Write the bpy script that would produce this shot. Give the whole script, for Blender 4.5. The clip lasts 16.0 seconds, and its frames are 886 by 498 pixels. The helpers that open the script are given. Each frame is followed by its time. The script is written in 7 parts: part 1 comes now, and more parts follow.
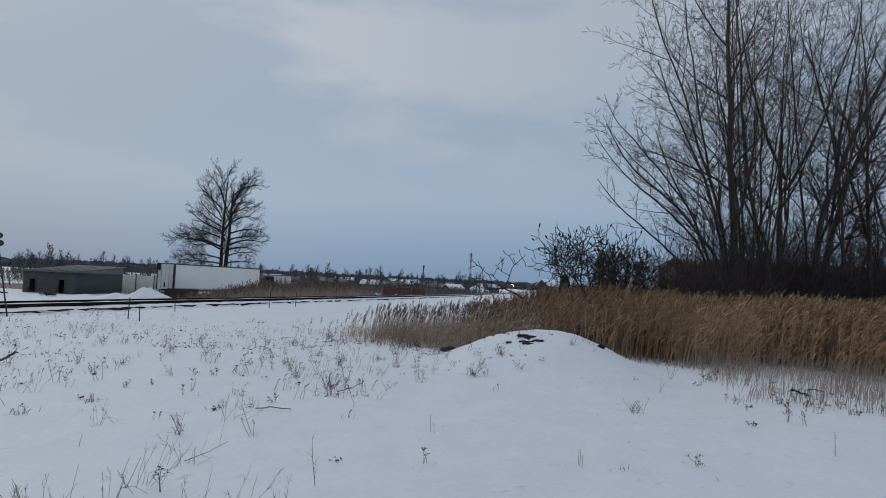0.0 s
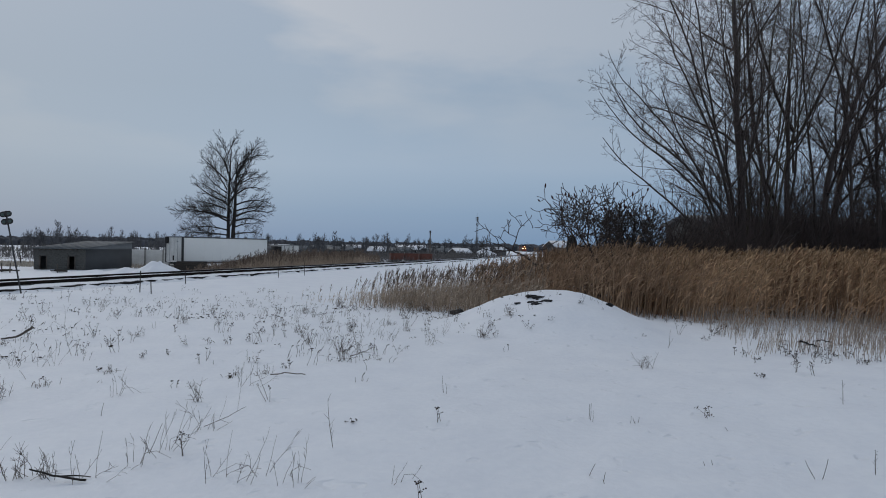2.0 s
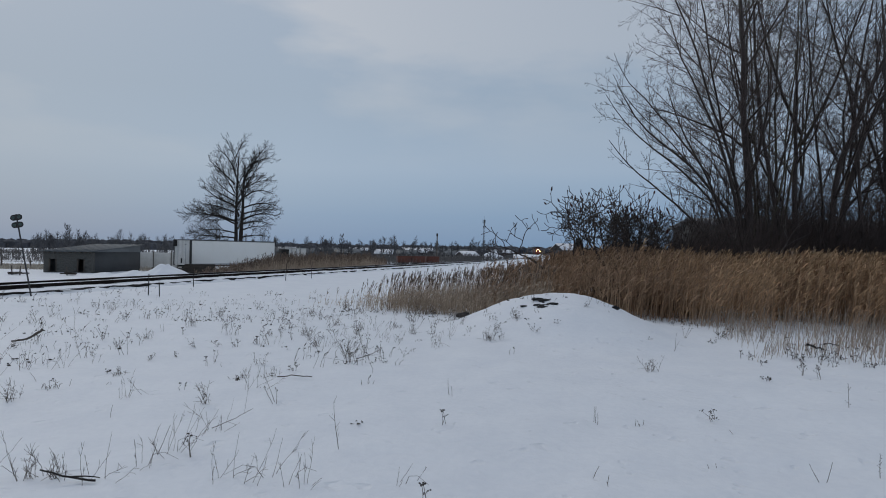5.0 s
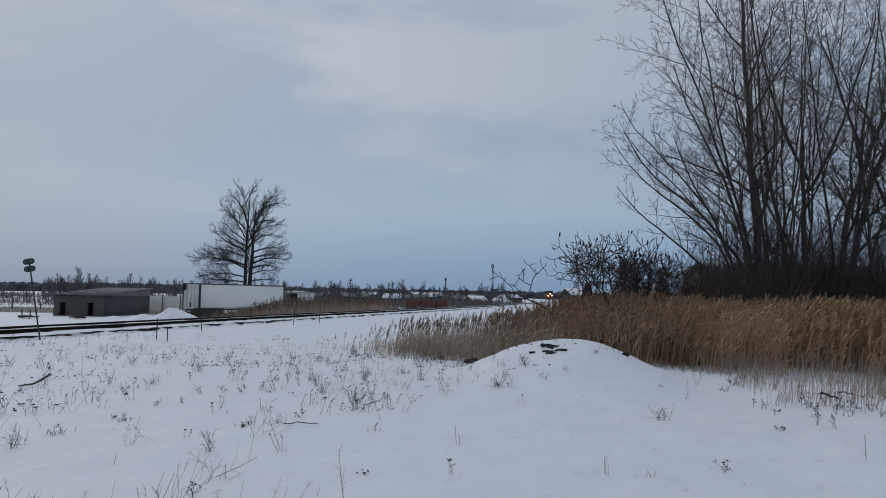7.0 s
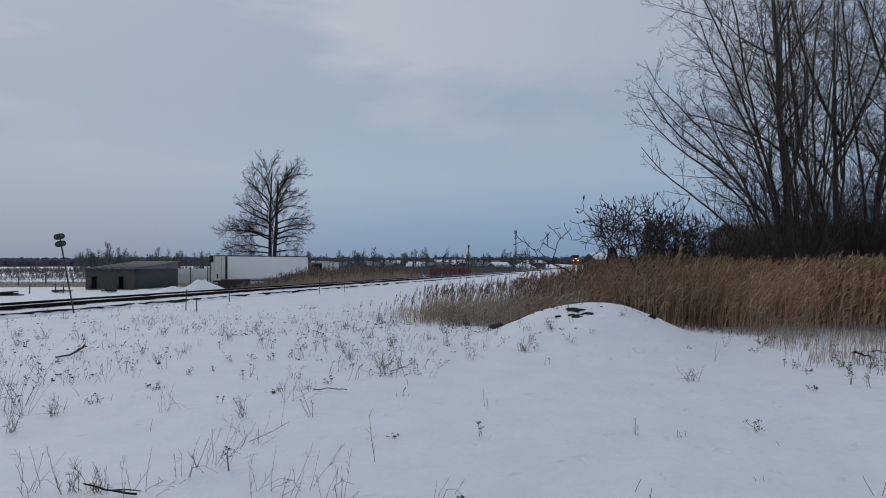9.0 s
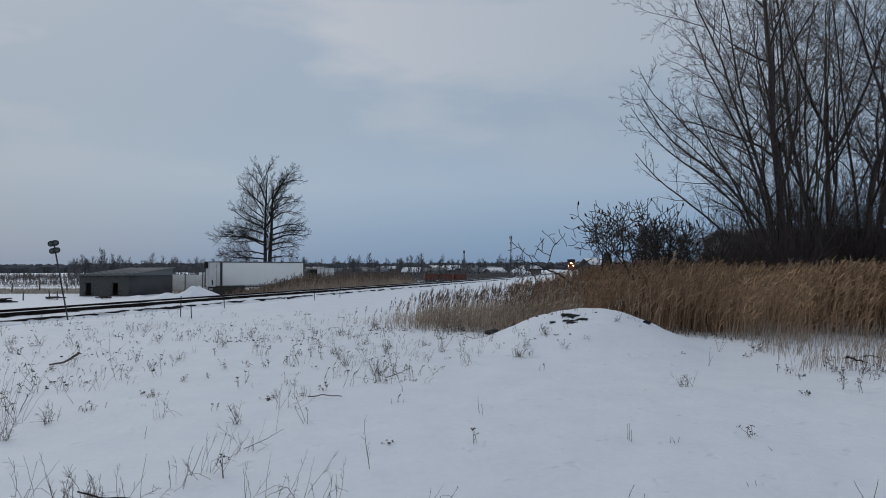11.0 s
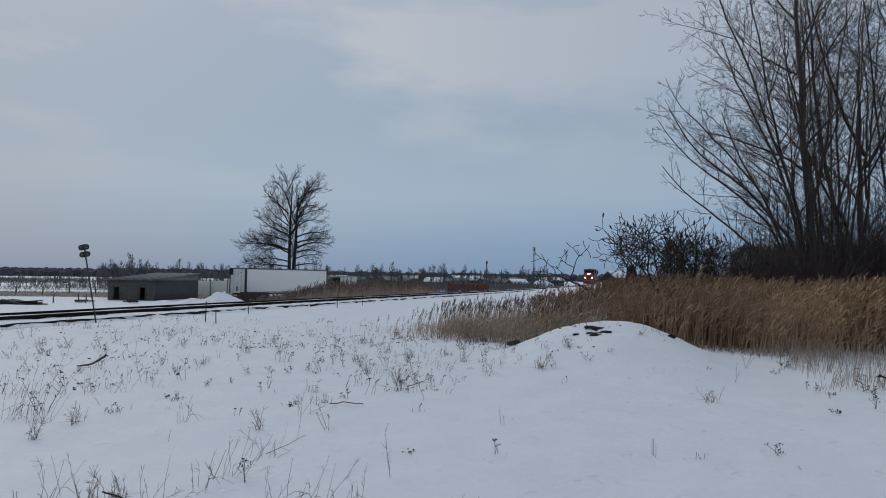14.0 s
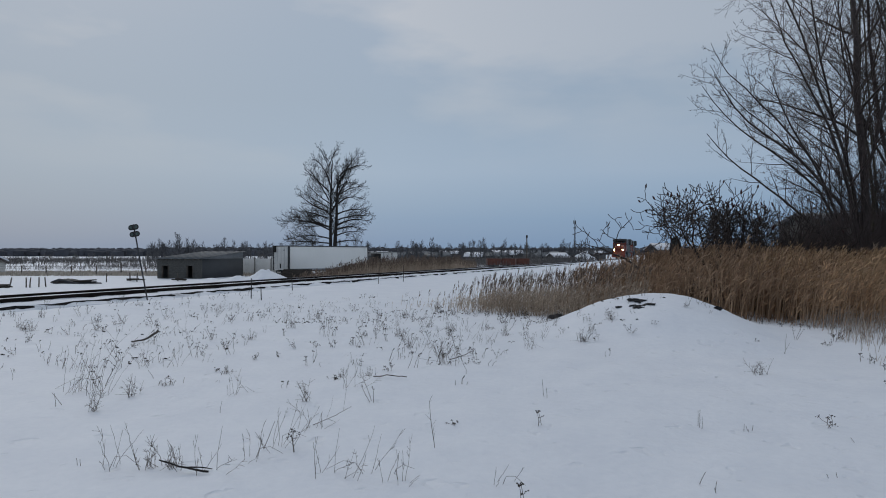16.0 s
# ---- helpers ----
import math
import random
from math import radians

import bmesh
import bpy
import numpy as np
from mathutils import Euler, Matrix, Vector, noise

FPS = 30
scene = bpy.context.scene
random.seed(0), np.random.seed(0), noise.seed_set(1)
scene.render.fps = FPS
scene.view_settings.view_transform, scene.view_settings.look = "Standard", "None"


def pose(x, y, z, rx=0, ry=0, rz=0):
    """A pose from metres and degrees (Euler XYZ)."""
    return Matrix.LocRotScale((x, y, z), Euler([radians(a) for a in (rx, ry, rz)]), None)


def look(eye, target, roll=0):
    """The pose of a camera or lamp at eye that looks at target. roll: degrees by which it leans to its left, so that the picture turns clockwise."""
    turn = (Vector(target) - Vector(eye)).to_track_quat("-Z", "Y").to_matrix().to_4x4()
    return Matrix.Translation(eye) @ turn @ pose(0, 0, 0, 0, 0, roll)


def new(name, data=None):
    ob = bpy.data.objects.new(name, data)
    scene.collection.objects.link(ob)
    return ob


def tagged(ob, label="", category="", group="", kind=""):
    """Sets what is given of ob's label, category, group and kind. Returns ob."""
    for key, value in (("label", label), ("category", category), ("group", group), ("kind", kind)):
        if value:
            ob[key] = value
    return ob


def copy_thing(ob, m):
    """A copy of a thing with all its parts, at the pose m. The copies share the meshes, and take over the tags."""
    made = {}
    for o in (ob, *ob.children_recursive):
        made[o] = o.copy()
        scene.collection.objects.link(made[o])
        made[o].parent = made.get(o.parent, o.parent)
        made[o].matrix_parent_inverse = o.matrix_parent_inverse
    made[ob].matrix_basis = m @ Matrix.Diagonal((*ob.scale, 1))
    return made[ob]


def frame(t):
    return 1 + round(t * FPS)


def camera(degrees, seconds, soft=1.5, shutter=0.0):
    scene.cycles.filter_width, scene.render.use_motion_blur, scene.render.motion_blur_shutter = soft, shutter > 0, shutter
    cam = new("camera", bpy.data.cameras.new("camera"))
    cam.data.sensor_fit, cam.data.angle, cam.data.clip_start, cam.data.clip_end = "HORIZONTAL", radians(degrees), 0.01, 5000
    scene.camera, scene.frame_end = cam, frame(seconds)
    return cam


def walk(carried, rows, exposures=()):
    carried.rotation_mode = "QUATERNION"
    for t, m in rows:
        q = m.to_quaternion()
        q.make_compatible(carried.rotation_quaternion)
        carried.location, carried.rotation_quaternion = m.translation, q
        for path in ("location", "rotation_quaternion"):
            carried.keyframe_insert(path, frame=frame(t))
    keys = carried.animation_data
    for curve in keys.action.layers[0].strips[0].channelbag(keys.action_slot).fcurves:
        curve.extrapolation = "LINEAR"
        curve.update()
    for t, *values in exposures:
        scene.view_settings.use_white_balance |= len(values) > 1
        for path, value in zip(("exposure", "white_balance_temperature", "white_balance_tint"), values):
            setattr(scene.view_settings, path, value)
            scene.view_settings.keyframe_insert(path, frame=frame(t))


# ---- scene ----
# ------------------------------------------------------------ camera
cam = camera(67.75, 16.0, soft=1.0)
PATH = [
    (0.0, 0.027, 0.066, 1.796, 93.001, -2.743, -8.972),
    (0.5, -0.010, 0.052, 1.797, 92.723, -1.581, -9.668),
    (1.0, 0.003, 0.024, 1.769, 91.571, -1.788, -10.243),
    (1.5, -0.004, 0.022, 1.746, 90.382, -0.975, -9.032),
    (2.0, 0.014, 0.033, 1.772, 89.925, -0.929, -8.362),
    (2.5, 0.021, 0.014, 1.767, 89.820, -0.214, -8.797),
    (3.0, 0.014, -0.003, 1.760, 89.439, -0.536, -7.992),
    (5.3, 0.026, -0.016, 1.780, 90.458, -0.906, -7.763),
    (5.5, 0.021, -0.014, 1.776, 90.622, 0.084, -8.045),
    (6.0, 0.041, -0.002, 1.794, 91.395, -0.303, -8.235),
    (6.5, 0.035, -0.036, 1.800, 93.088, -0.830, -7.340),
    (7.0, 0.032, -0.039, 1.798, 93.992, -1.082, -7.019),
    (7.5, 0.028, -0.020, 1.795, 94.138, -3.100, -6.078),
    (8.0, 0.018, -0.039, 1.774, 93.585, -2.327, -4.831),
    (8.5, 0.015, -0.015, 1.769, 92.438, -1.787, -4.493),
    (9.0, 0.014, 0.020, 1.767, 91.156, 0.063, -5.008),
    (9.2, 0.027, -0.014, 1.780, 91.261, -0.742, -5.127),
    (11.3, 0.022, -0.014, 1.780, 91.786, 0.737, -5.554),
    (11.5, 0.012, -0.001, 1.769, 91.850, 1.641, -5.187),
    (12.0, 0.030, -0.044, 1.783, 90.951, 1.463, -3.977),
    (12.5, 0.021, -0.013, 1.766, 91.288, 1.450, -3.082),
    (13.0, 0.013, 0.002, 1.766, 90.494, 0.324, -3.245),
    (13.5, 0.012, 0.016, 1.797, 92.063, -0.137, -2.955),
    (14.0, 0.010, -0.005, 1.767, 92.511, -0.786, -3.460),
    (14.5, 0.011, -0.005, 1.754, 92.031, -0.416, -2.702),
    (15.0, -0.000, 0.005, 1.757, 90.916, -1.485, -1.680),
    (15.5, -0.005, 0.025, 1.744, 90.317, -0.393, -0.664),
    (16.0, -0.001, 0.000, 1.749, 90.329, 0.000, -0.000),
]
walk(cam, [(r[0], pose(*r[1:])) for r in PATH])

# ------------------------------------------------------------ light
SUN_EL, SUN_AZ = 38.0, -35.0          # degrees; azimuth from +y towards +x
world = bpy.data.worlds.new("overcast_sky")
scene.world = world
world.use_nodes = True


def build_world():
    nt = world.node_tree
    nt.nodes.clear()
    N, L = nt.nodes.new, nt.links.new
    out, bg = N("ShaderNodeOutputWorld"), N("ShaderNodeBackground")
    sky = N("ShaderNodeTexSky")
    sky.sky_type = "NISHITA"
    sky.sun_disc = False
    sky.sun_elevation, sky.sun_rotation = radians(SUN_EL), radians(SUN_AZ)
    sky.air_density, sky.dust_density = 1.6, 2.0
    co = N("ShaderNodeTexCoord")
    sep = N("ShaderNodeSeparateXYZ")
    L(co.outputs["Generated"], sep.inputs[0])
    # height gradient of the cloud deck
    ramp = N("ShaderNodeValToRGB")
    cr = ramp.color_ramp
    cr.elements[0].position, cr.elements[0].color = 0.0, (0.155, 0.262, 0.42, 1)
    cr.elements[1].position, cr.elements[1].color = 1.0, (0.30, 0.345, 0.42, 1)
    for p, c in ((0.05, (0.165, 0.28, 0.445, 1)), (0.12, (0.25, 0.34, 0.475, 1)), (0.22, (0.25, 0.322, 0.425, 1)), (0.42, (0.285, 0.342, 0.425, 1))):
        e = cr.elements.new(p)
        e.color = c
    L(sep.outputs["Z"], ramp.inputs[0])
    # soft cloud masses, flattened towards the horizon
    mp = N("ShaderNodeMapping")
    mp.inputs["Scale"].default_value = (1.0, 1.0, 3.2)
    mp.inputs["Location"].default_value = (0.35, 0.1, 0.2)
    L(co.outputs["Generated"], mp.inputs[0])
    n1 = N("ShaderNodeTexNoise")
    n1.inputs["Scale"].default_value, n1.inputs["Detail"].default_value, n1.inputs["Roughness"].default_value = 2.6, 5.0, 0.5
    L(mp.outputs[0], n1.inputs["Vector"])
    lo = N("ShaderNodeMapRange")
    lo.inputs["From Min"].default_value, lo.inputs["From Max"].default_value = 0.44, 0.58
    lo.inputs["To Min"].default_value, lo.inputs["To Max"].default_value = 0.0, 1.0
    L(n1.outputs["Fac"], lo.inputs["Value"])
    hi = N("ShaderNodeMapRange")           # clouds brighten with height
    hi.inputs["From Min"].default_value, hi.inputs["From Max"].default_value = 0.10, 0.30
    L(sep.outputs["Z"], hi.inputs["Value"])
    left = N("ShaderNodeMapRange")         # the veiled sun's side is brighter
    left.inputs["From Min"].default_value, left.inputs["From Max"].default_value = 0.45, -0.5
    left.inputs["To Min"].default_value, left.inputs["To Max"].default_value = 0.3, 0.85
    L(sep.outputs["X"], left.inputs["Value"])
    m1 = N("ShaderNodeMath"); m1.operation = "MULTIPLY"
    L(lo.outputs[0], m1.inputs[0]); L(hi.outputs[0], m1.inputs[1])
    m2 = N("ShaderNodeMath"); m2.operation = "MULTIPLY"
    L(m1.outputs[0], m2.inputs[0]); L(left.outputs[0], m2.inputs[1])
    mix = N("ShaderNodeMix"); mix.data_type = "RGBA"
    mix.inputs[7].default_value = (0.475, 0.482, 0.51, 1)
    L(m2.outputs[0], mix.inputs[0]); L(ramp.outputs[0], mix.inputs[6])
    # a little of the clear sky shines through
    ny = N("ShaderNodeMix"); ny.data_type = "RGBA"; ny.blend_type = "ADD"
    ny.inputs[0].default_value = 0.012
    away = N("ShaderNodeMapRange")         # thicker, greyer cloud far to the left
    away.inputs["From Min"].default_value, away.inputs["From Max"].default_value = -0.08, -0.6
    away.inputs["To Min"].default_value, away.inputs["To Max"].default_value = 0.0, 0.55
    L(sep.outputs["X"], away.inputs["Value"])
    grey = N("ShaderNodeMix"); grey.data_type = "RGBA"
    grey.inputs[7].default_value = (0.16, 0.225, 0.322, 1)
    L(away.outputs[0], grey.inputs[0]); L(mix.outputs[2], grey.inputs[6])
    L(grey.outputs[2], ny.inputs[6]); L(sky.outputs[0], ny.inputs[7])
    L(ny.outputs[2], bg.inputs["Color"])
    bg.inputs["Strength"].default_value = 1.0
    L(bg.outputs[0], out.inputs[0])


build_world()
sun_data = bpy.data.lights.new("sun", "SUN")
sun_data.energy, sun_data.angle, sun_data.color = 0.47, radians(25), (1.0, 0.95, 0.88)
sun = new("sun", sun_data)
_az, _el = radians(SUN_AZ), radians(SUN_EL)
sun.matrix_world = look((math.sin(_az) * math.cos(_el) * 50, math.cos(_az) * math.cos(_el) * 50, math.sin(_el) * 50), (0, 0, 0))


# ------------------------------------------------------------ materials
def mat(name, c1, c2, rough=0.85, scale=6.0, fine=60.0, bump=0.3, metal=0.0, coat=None, island=0.0, stretch=None, dist=0.02):
    """Two colours mixed by coarse and fine noise, with bump. island: how much each loose piece varies in brightness."""
    m = bpy.data.materials.new(name)
    m.use_nodes = True
    nt = m.node_tree
    N, L = nt.nodes.new, nt.links.new
    b = nt.nodes["Principled BSDF"]
    b.inputs["Roughness"].default_value, b.inputs["Metallic"].default_value = rough, metal
    co = N("ShaderNodeTexCoord")
    vec = co.outputs["Object"]
    if stretch:
        mp = N("ShaderNodeMapping")
        mp.inputs["Scale"].default_value = stretch
        L(vec, mp.inputs[0])
        vec = mp.outputs[0]
    n1, n2 = N("ShaderNodeTexNoise"), N("ShaderNodeTexNoise")
    n1.inputs["Scale"].default_value, n1.inputs["Detail"].default_value = scale, 4
    n2.inputs["Scale"].default_value, n2.inputs["Detail"].default_value = fine, 3
    L(vec, n1.inputs["Vector"]); L(vec, n2.inputs["Vector"])
    ad = N("ShaderNodeMix"); ad.data_type = "FLOAT"
    ad.inputs[0].default_value = 0.4
    L(n1.outputs["Fac"], ad.inputs[2]); L(n2.outputs["Fac"], ad.inputs[3])
    mr = N("ShaderNodeMapRange")
    mr.inputs["From Min"].default_value, mr.inputs["From Max"].default_value = 0.32, 0.68
    L(ad.outputs[0], mr.inputs["Value"])
    mx = N("ShaderNodeMix"); mx.data_type = "RGBA"
    mx.inputs[6].default_value, mx.inputs[7].default_value = (*c1, 1), (*c2, 1)
    L(mr.outputs[0], mx.inputs[0])
    col = mx.outputs[2]
    if island:
        g = N("ShaderNodeNewGeometry")
        hs = N("ShaderNodeHueSaturation")
        r1 = N("ShaderNodeMapRange")
        r1.inputs["To Min"].default_value, r1.inputs["To Max"].default_value = 1 - island, 1 + island
        L(g.outputs["Random Per Island"], r1.inputs["Value"])
        L(r1.outputs[0], hs.inputs["Value"]); L(col, hs.inputs["Color"])
        col = hs.outputs[0]
    L(col, b.inputs["Base Color"])
    if bump:
        bp = N("ShaderNodeBump")
        bp.inputs["Strength"].default_value, bp.inputs["Distance"].default_value = bump, dist
        L(ad.outputs[0], bp.inputs["Height"]); L(bp.outputs[0], b.inputs["Normal"])
    if coat:
        b.inputs["Coat Weight"].default_value = coat
    return m


def glow(name, colour, power):
    m = bpy.data.materials.new(name)
    m.use_nodes = True
    b = m.node_tree.nodes["Principled BSDF"]
    b.inputs["Base Color"].default_value = (*colour, 1)
    b.inputs["Emission Color"].default_value, b.inputs["Emission Strength"].default_value = (*colour, 1), power
    return m


SNOW = mat("snow", (0.79, 0.81, 0.85), (0.87, 0.885, 0.91), 0.65, 1.3, 11.0, 0.55, dist=0.06)
# small pits where clods and thawed stems have sunk in
_nt = SNOW.node_tree
_bump = [n for n in _nt.nodes if n.type == "BUMP"][0]
_soft = _bump.inputs["Height"].links[0].from_socket
_pit, _rng, _sub = _nt.nodes.new("ShaderNodeTexNoise"), _nt.nodes.new("ShaderNodeMapRange"), _nt.nodes.new("ShaderNodeMath")
_geo = _nt.nodes.new("ShaderNodeNewGeometry")
_nt.links.new(_geo.outputs["Position"], _pit.inputs["Vector"])
_pit.inputs["Scale"].default_value, _pit.inputs["Detail"].default_value = 3.2, 2.0
_rng.inputs["From Min"].default_value, _rng.inputs["From Max"].default_value = 0.64, 0.74
_rng.inputs["To Max"].default_value = 0.6
_sub.operation = "SUBTRACT"
_nt.links.new(_pit.outputs["Fac"], _rng.inputs["Value"])
_nt.links.new(_soft, _sub.inputs[0])
_nt.links.new(_rng.outputs[0], _sub.inputs[1])
_nt.links.new(_sub.outputs[0], _bump.inputs["Height"])
SNOW_FAR = mat("trodden_snow", (0.74, 0.76, 0.80), (0.86, 0.87, 0.90), 0.7, 0.25, 3.0, 0.3, dist=0.1)
REED = mat("dry_reed", (0.33, 0.186, 0.094), (0.58, 0.365, 0.203), 0.8, 0.5, 20.0, 0.0, island=0.35)
REED_BROWN = mat("brown_reed", (0.265, 0.158, 0.092), (0.51, 0.345, 0.218), 0.8, 0.5, 20.0, 0.0, island=0.4)
REED_GOLD = mat("golden_reed_plume", (0.24, 0.14, 0.07), (0.50, 0.335, 0.19), 0.9, 0.6, 30.0, 0.0, island=0.45)
REED_RUST = mat("rusty_reed_plume", (0.14, 0.07, 0.035), (0.27, 0.145, 0.075), 0.9, 0.6, 30.0, 0.0, island=0.4)
REED_PLUME = mat("reed_plume", (0.22, 0.13, 0.072), (0.42, 0.275, 0.17), 0.9, 0.6, 30.0, 0.0, island=0.55)
REED_PALE = mat("pale_reed", (0.31, 0.235, 0.17), (0.54, 0.43, 0.325), 0.8, 0.8, 20.0, 0.0, island=0.35)
REED_STEM = mat("grey_reed_stem", (0.30, 0.21, 0.148), (0.56, 0.43, 0.325), 0.8, 0.8, 20.0, 0.0, island=0.35)
REED_OLD = mat("weathered_reed_stem", (0.23, 0.18, 0.14), (0.50, 0.41, 0.335), 0.85, 0.8, 20.0, 0.0, island=0.4)
REED_DARK = mat("dark_reed_plume", (0.10, 0.07, 0.052), (0.22, 0.16, 0.118), 0.9, 0.8, 20.0, 0.0, island=0.4)
WEED = mat("dried_weed", (0.072, 0.057, 0.047), (0.17, 0.136, 0.108), 0.85, 1.0, 30.0, 0.0, island=0.3)
WEED_DARK = mat("seed_head", (0.022, 0.018, 0.015), (0.06, 0.045, 0.035), 0.9, 20.0, 90.0, 0.0, island=0.3)
BARK = mat("grey_bark", (0.046, 0.037, 0.034), (0.105, 0.085, 0.075), 0.9, 3.0, 30.0, 0.5, stretch=(3, 3, 0.6))
BARK_OLIVE = mat("olive_bark", (0.062, 0.053, 0.038), (0.13, 0.112, 0.08), 0.9, 3.0, 30.0, 0.4, stretch=(3, 3, 0.6))
BARK_DARK = mat("dark_bark", (0.012, 0.01, 0.0095), (0.032, 0.027, 0.024), 0.9, 3.0, 30.0, 0.5, stretch=(3, 3, 0.6))
TWIG = mat("twig_bark", (0.054, 0.039, 0.036), (0.11, 0.081, 0.072), 0.85, 2.0, 20.0, 0.0, island=0.2)
TWIG_DARK = mat("dark_twig_bark", (0.013, 0.011, 0.01), (0.032, 0.026, 0.023), 0.85, 2.0, 20.0, 0.0, island=0.2)
SUMAC = mat("sumac_bark", (0.03, 0.022, 0.02), (0.066, 0.049, 0.042), 0.85, 4.0, 40.0, 0.3)
SUMAC_CONE = mat("sumac_drupe", (0.03, 0.012, 0.01), (0.07, 0.025, 0.02), 0.95, 30.0, 120.0, 0.0)
STONE = mat("dark_stone", (0.008, 0.008, 0.009), (0.032, 0.03, 0.03), 0.9, 6.0, 40.0, 0.6)
BALLAST = mat("ballast_stone", (0.012, 0.011, 0.011), (0.045, 0.041, 0.038), 0.95, 5.0, 40.0, 0.7)
RAIL = mat("rail_steel", (0.010, 0.008, 0.007), (0.028, 0.021, 0.017), 0.9, 4.0, 40.0, 0.2)
for _m in (BALLAST, RAIL):
    _m.node_tree.nodes["Principled BSDF"].inputs["Specular IOR Level"].default_value = 0.1
RAIL_HEAD = mat("rail_head", (0.25, 0.24, 0.23), (0.40, 0.39, 0.38), 0.35, 6.0, 40.0, 0.05, metal=1.0)
TIE = mat("creosoted_wood", (0.02, 0.017, 0.014), (0.06, 0.048, 0.038), 0.9, 3.0, 40.0, 0.5, stretch=(0.6, 4, 4))
BLOCK = mat("grey_block", (0.07, 0.069, 0.063), (0.125, 0.12, 0.11), 0.95, 0.9, 14.0, 0.4)
BLOCK_SMOOTH = mat("dark_grey_render", (0.05, 0.052, 0.055), (0.075, 0.077, 0.08), 0.85, 0.6, 10.0, 0.2)
METAL_ROOF = mat("weathered_sheet_metal", (0.075, 0.085, 0.092), (0.14, 0.152, 0.16), 0.6, 0.5, 8.0, 0.15, metal=0.3)
METAL_PALE = mat("pale_sheet_metal", (0.16, 0.175, 0.185), (0.24, 0.255, 0.265), 0.6, 0.5, 8.0, 0.1, metal=0.2)
# black for a casing, and for shade put into openings as colour
BLACK = mat("black_casing_and_shade", (0.008, 0.008, 0.008), (0.02, 0.019, 0.018), 0.95, 3.0, 20.0, 0.0)
WHITE = mat("white_trailer_panel", (0.82, 0.81, 0.765), (0.87, 0.86, 0.825), 0.45, 0.5, 5.0, 0.05)
WHITE_DIRTY = mat("dirty_white_paint", (0.50, 0.49, 0.46), (0.68, 0.67, 0.64), 0.55, 1.2, 12.0, 0.05)
STEEL = mat("painted_steel", (0.035, 0.036, 0.038), (0.07, 0.07, 0.072), 0.5, 4.0, 30.0, 0.1, metal=0.4)
RUBBER = mat("tyre_rubber", (0.012, 0.012, 0.012), (0.028, 0.027, 0.026), 0.85, 8.0, 50.0, 0.2)
ALU = mat("aluminium", (0.35, 0.36, 0.37), (0.48, 0.49, 0.5), 0.45, 3.0, 30.0, 0.05, metal=0.8)
WOOD = mat("weathered_timber", (0.055, 0.045, 0.037), (0.135, 0.115, 0.098), 0.9, 2.0, 30.0, 0.4, stretch=(3, 3, 0.5))
RUST = mat("rust_orange_steel", (0.085, 0.03, 0.021), (0.155, 0.056, 0.036), 0.75, 1.2, 14.0, 0.2)
GREEN = mat("green_reflector", (0.035, 0.06, 0.055), (0.06, 0.09, 0.08), 0.35, 8.0, 40.0, 0.0)
LOCO_RED = mat("orange_red_paint", (0.15, 0.03, 0.017), (0.22, 0.043, 0.022), 0.45, 1.5, 14.0, 0.05)
LOCO_BLACK = mat("black_paint", (0.012, 0.012, 0.013), (0.03, 0.028, 0.027), 0.5, 1.5, 14.0, 0.05)
LOCO_WHITE = mat("white_stripe_paint", (0.22, 0.21, 0.2), (0.34, 0.33, 0.32), 0.5, 1.5, 14.0, 0.0)
GLASS = mat("dark_glazing", (0.012, 0.014, 0.017), (0.02, 0.022, 0.026), 0.12, 1.0, 4.0, 0.0)
LAMP = glow("headlight_glow", (1.0, 0.55, 0.24), 32.0)
BARN_ROOF = mat("snow_streaked_roof", (0.05, 0.05, 0.052), (0.24, 0.243, 0.25), 0.9, 0.5, 6.0, 0.4)
BARN_WALL = mat("dark_barn_boarding", (0.034, 0.033, 0.03), (0.068, 0.066, 0.06), 0.9, 0.8, 10.0, 0.4)
HOUSE_DARK = mat("dark_house_siding", (0.06, 0.055, 0.055), (0.12, 0.11, 0.105), 0.8, 0.6, 6.0, 0.1)
# needle colour paled towards grey, haze included in it
FIR = mat("hazed_conifer_needles", (0.045, 0.048, 0.047), (0.085, 0.09, 0.084), 0.9, 1.0, 8.0, 0.0, island=0.4)
WOODS = mat("far_bare_woods", (0.045, 0.048, 0.06), (0.085, 0.088, 0.10), 0.95, 0.02, 0.3, 0.0, island=0.25)
# bark lightened in its base colour to stand in for distance haze
HAZED_TWIG = mat("hazed_bare_twigs", (0.085, 0.078, 0.075), (0.16, 0.148, 0.14), 0.95, 0.05, 0.5, 0.0, island=0.25)
# a darker twig colour, greyed and raised by painted-in haze
HAZED_FAR_TWIG = mat("hazed_far_twigs", (0.06, 0.06, 0.065), (0.12, 0.12, 0.125), 0.95, 0.05, 0.5, 0.0, island=0.25)
FIELD_GRASS = mat("dry_field_grass", (0.33, 0.285, 0.23), (0.5, 0.445, 0.37), 0.9, 0.4, 6.0, 0.0, island=0.3)


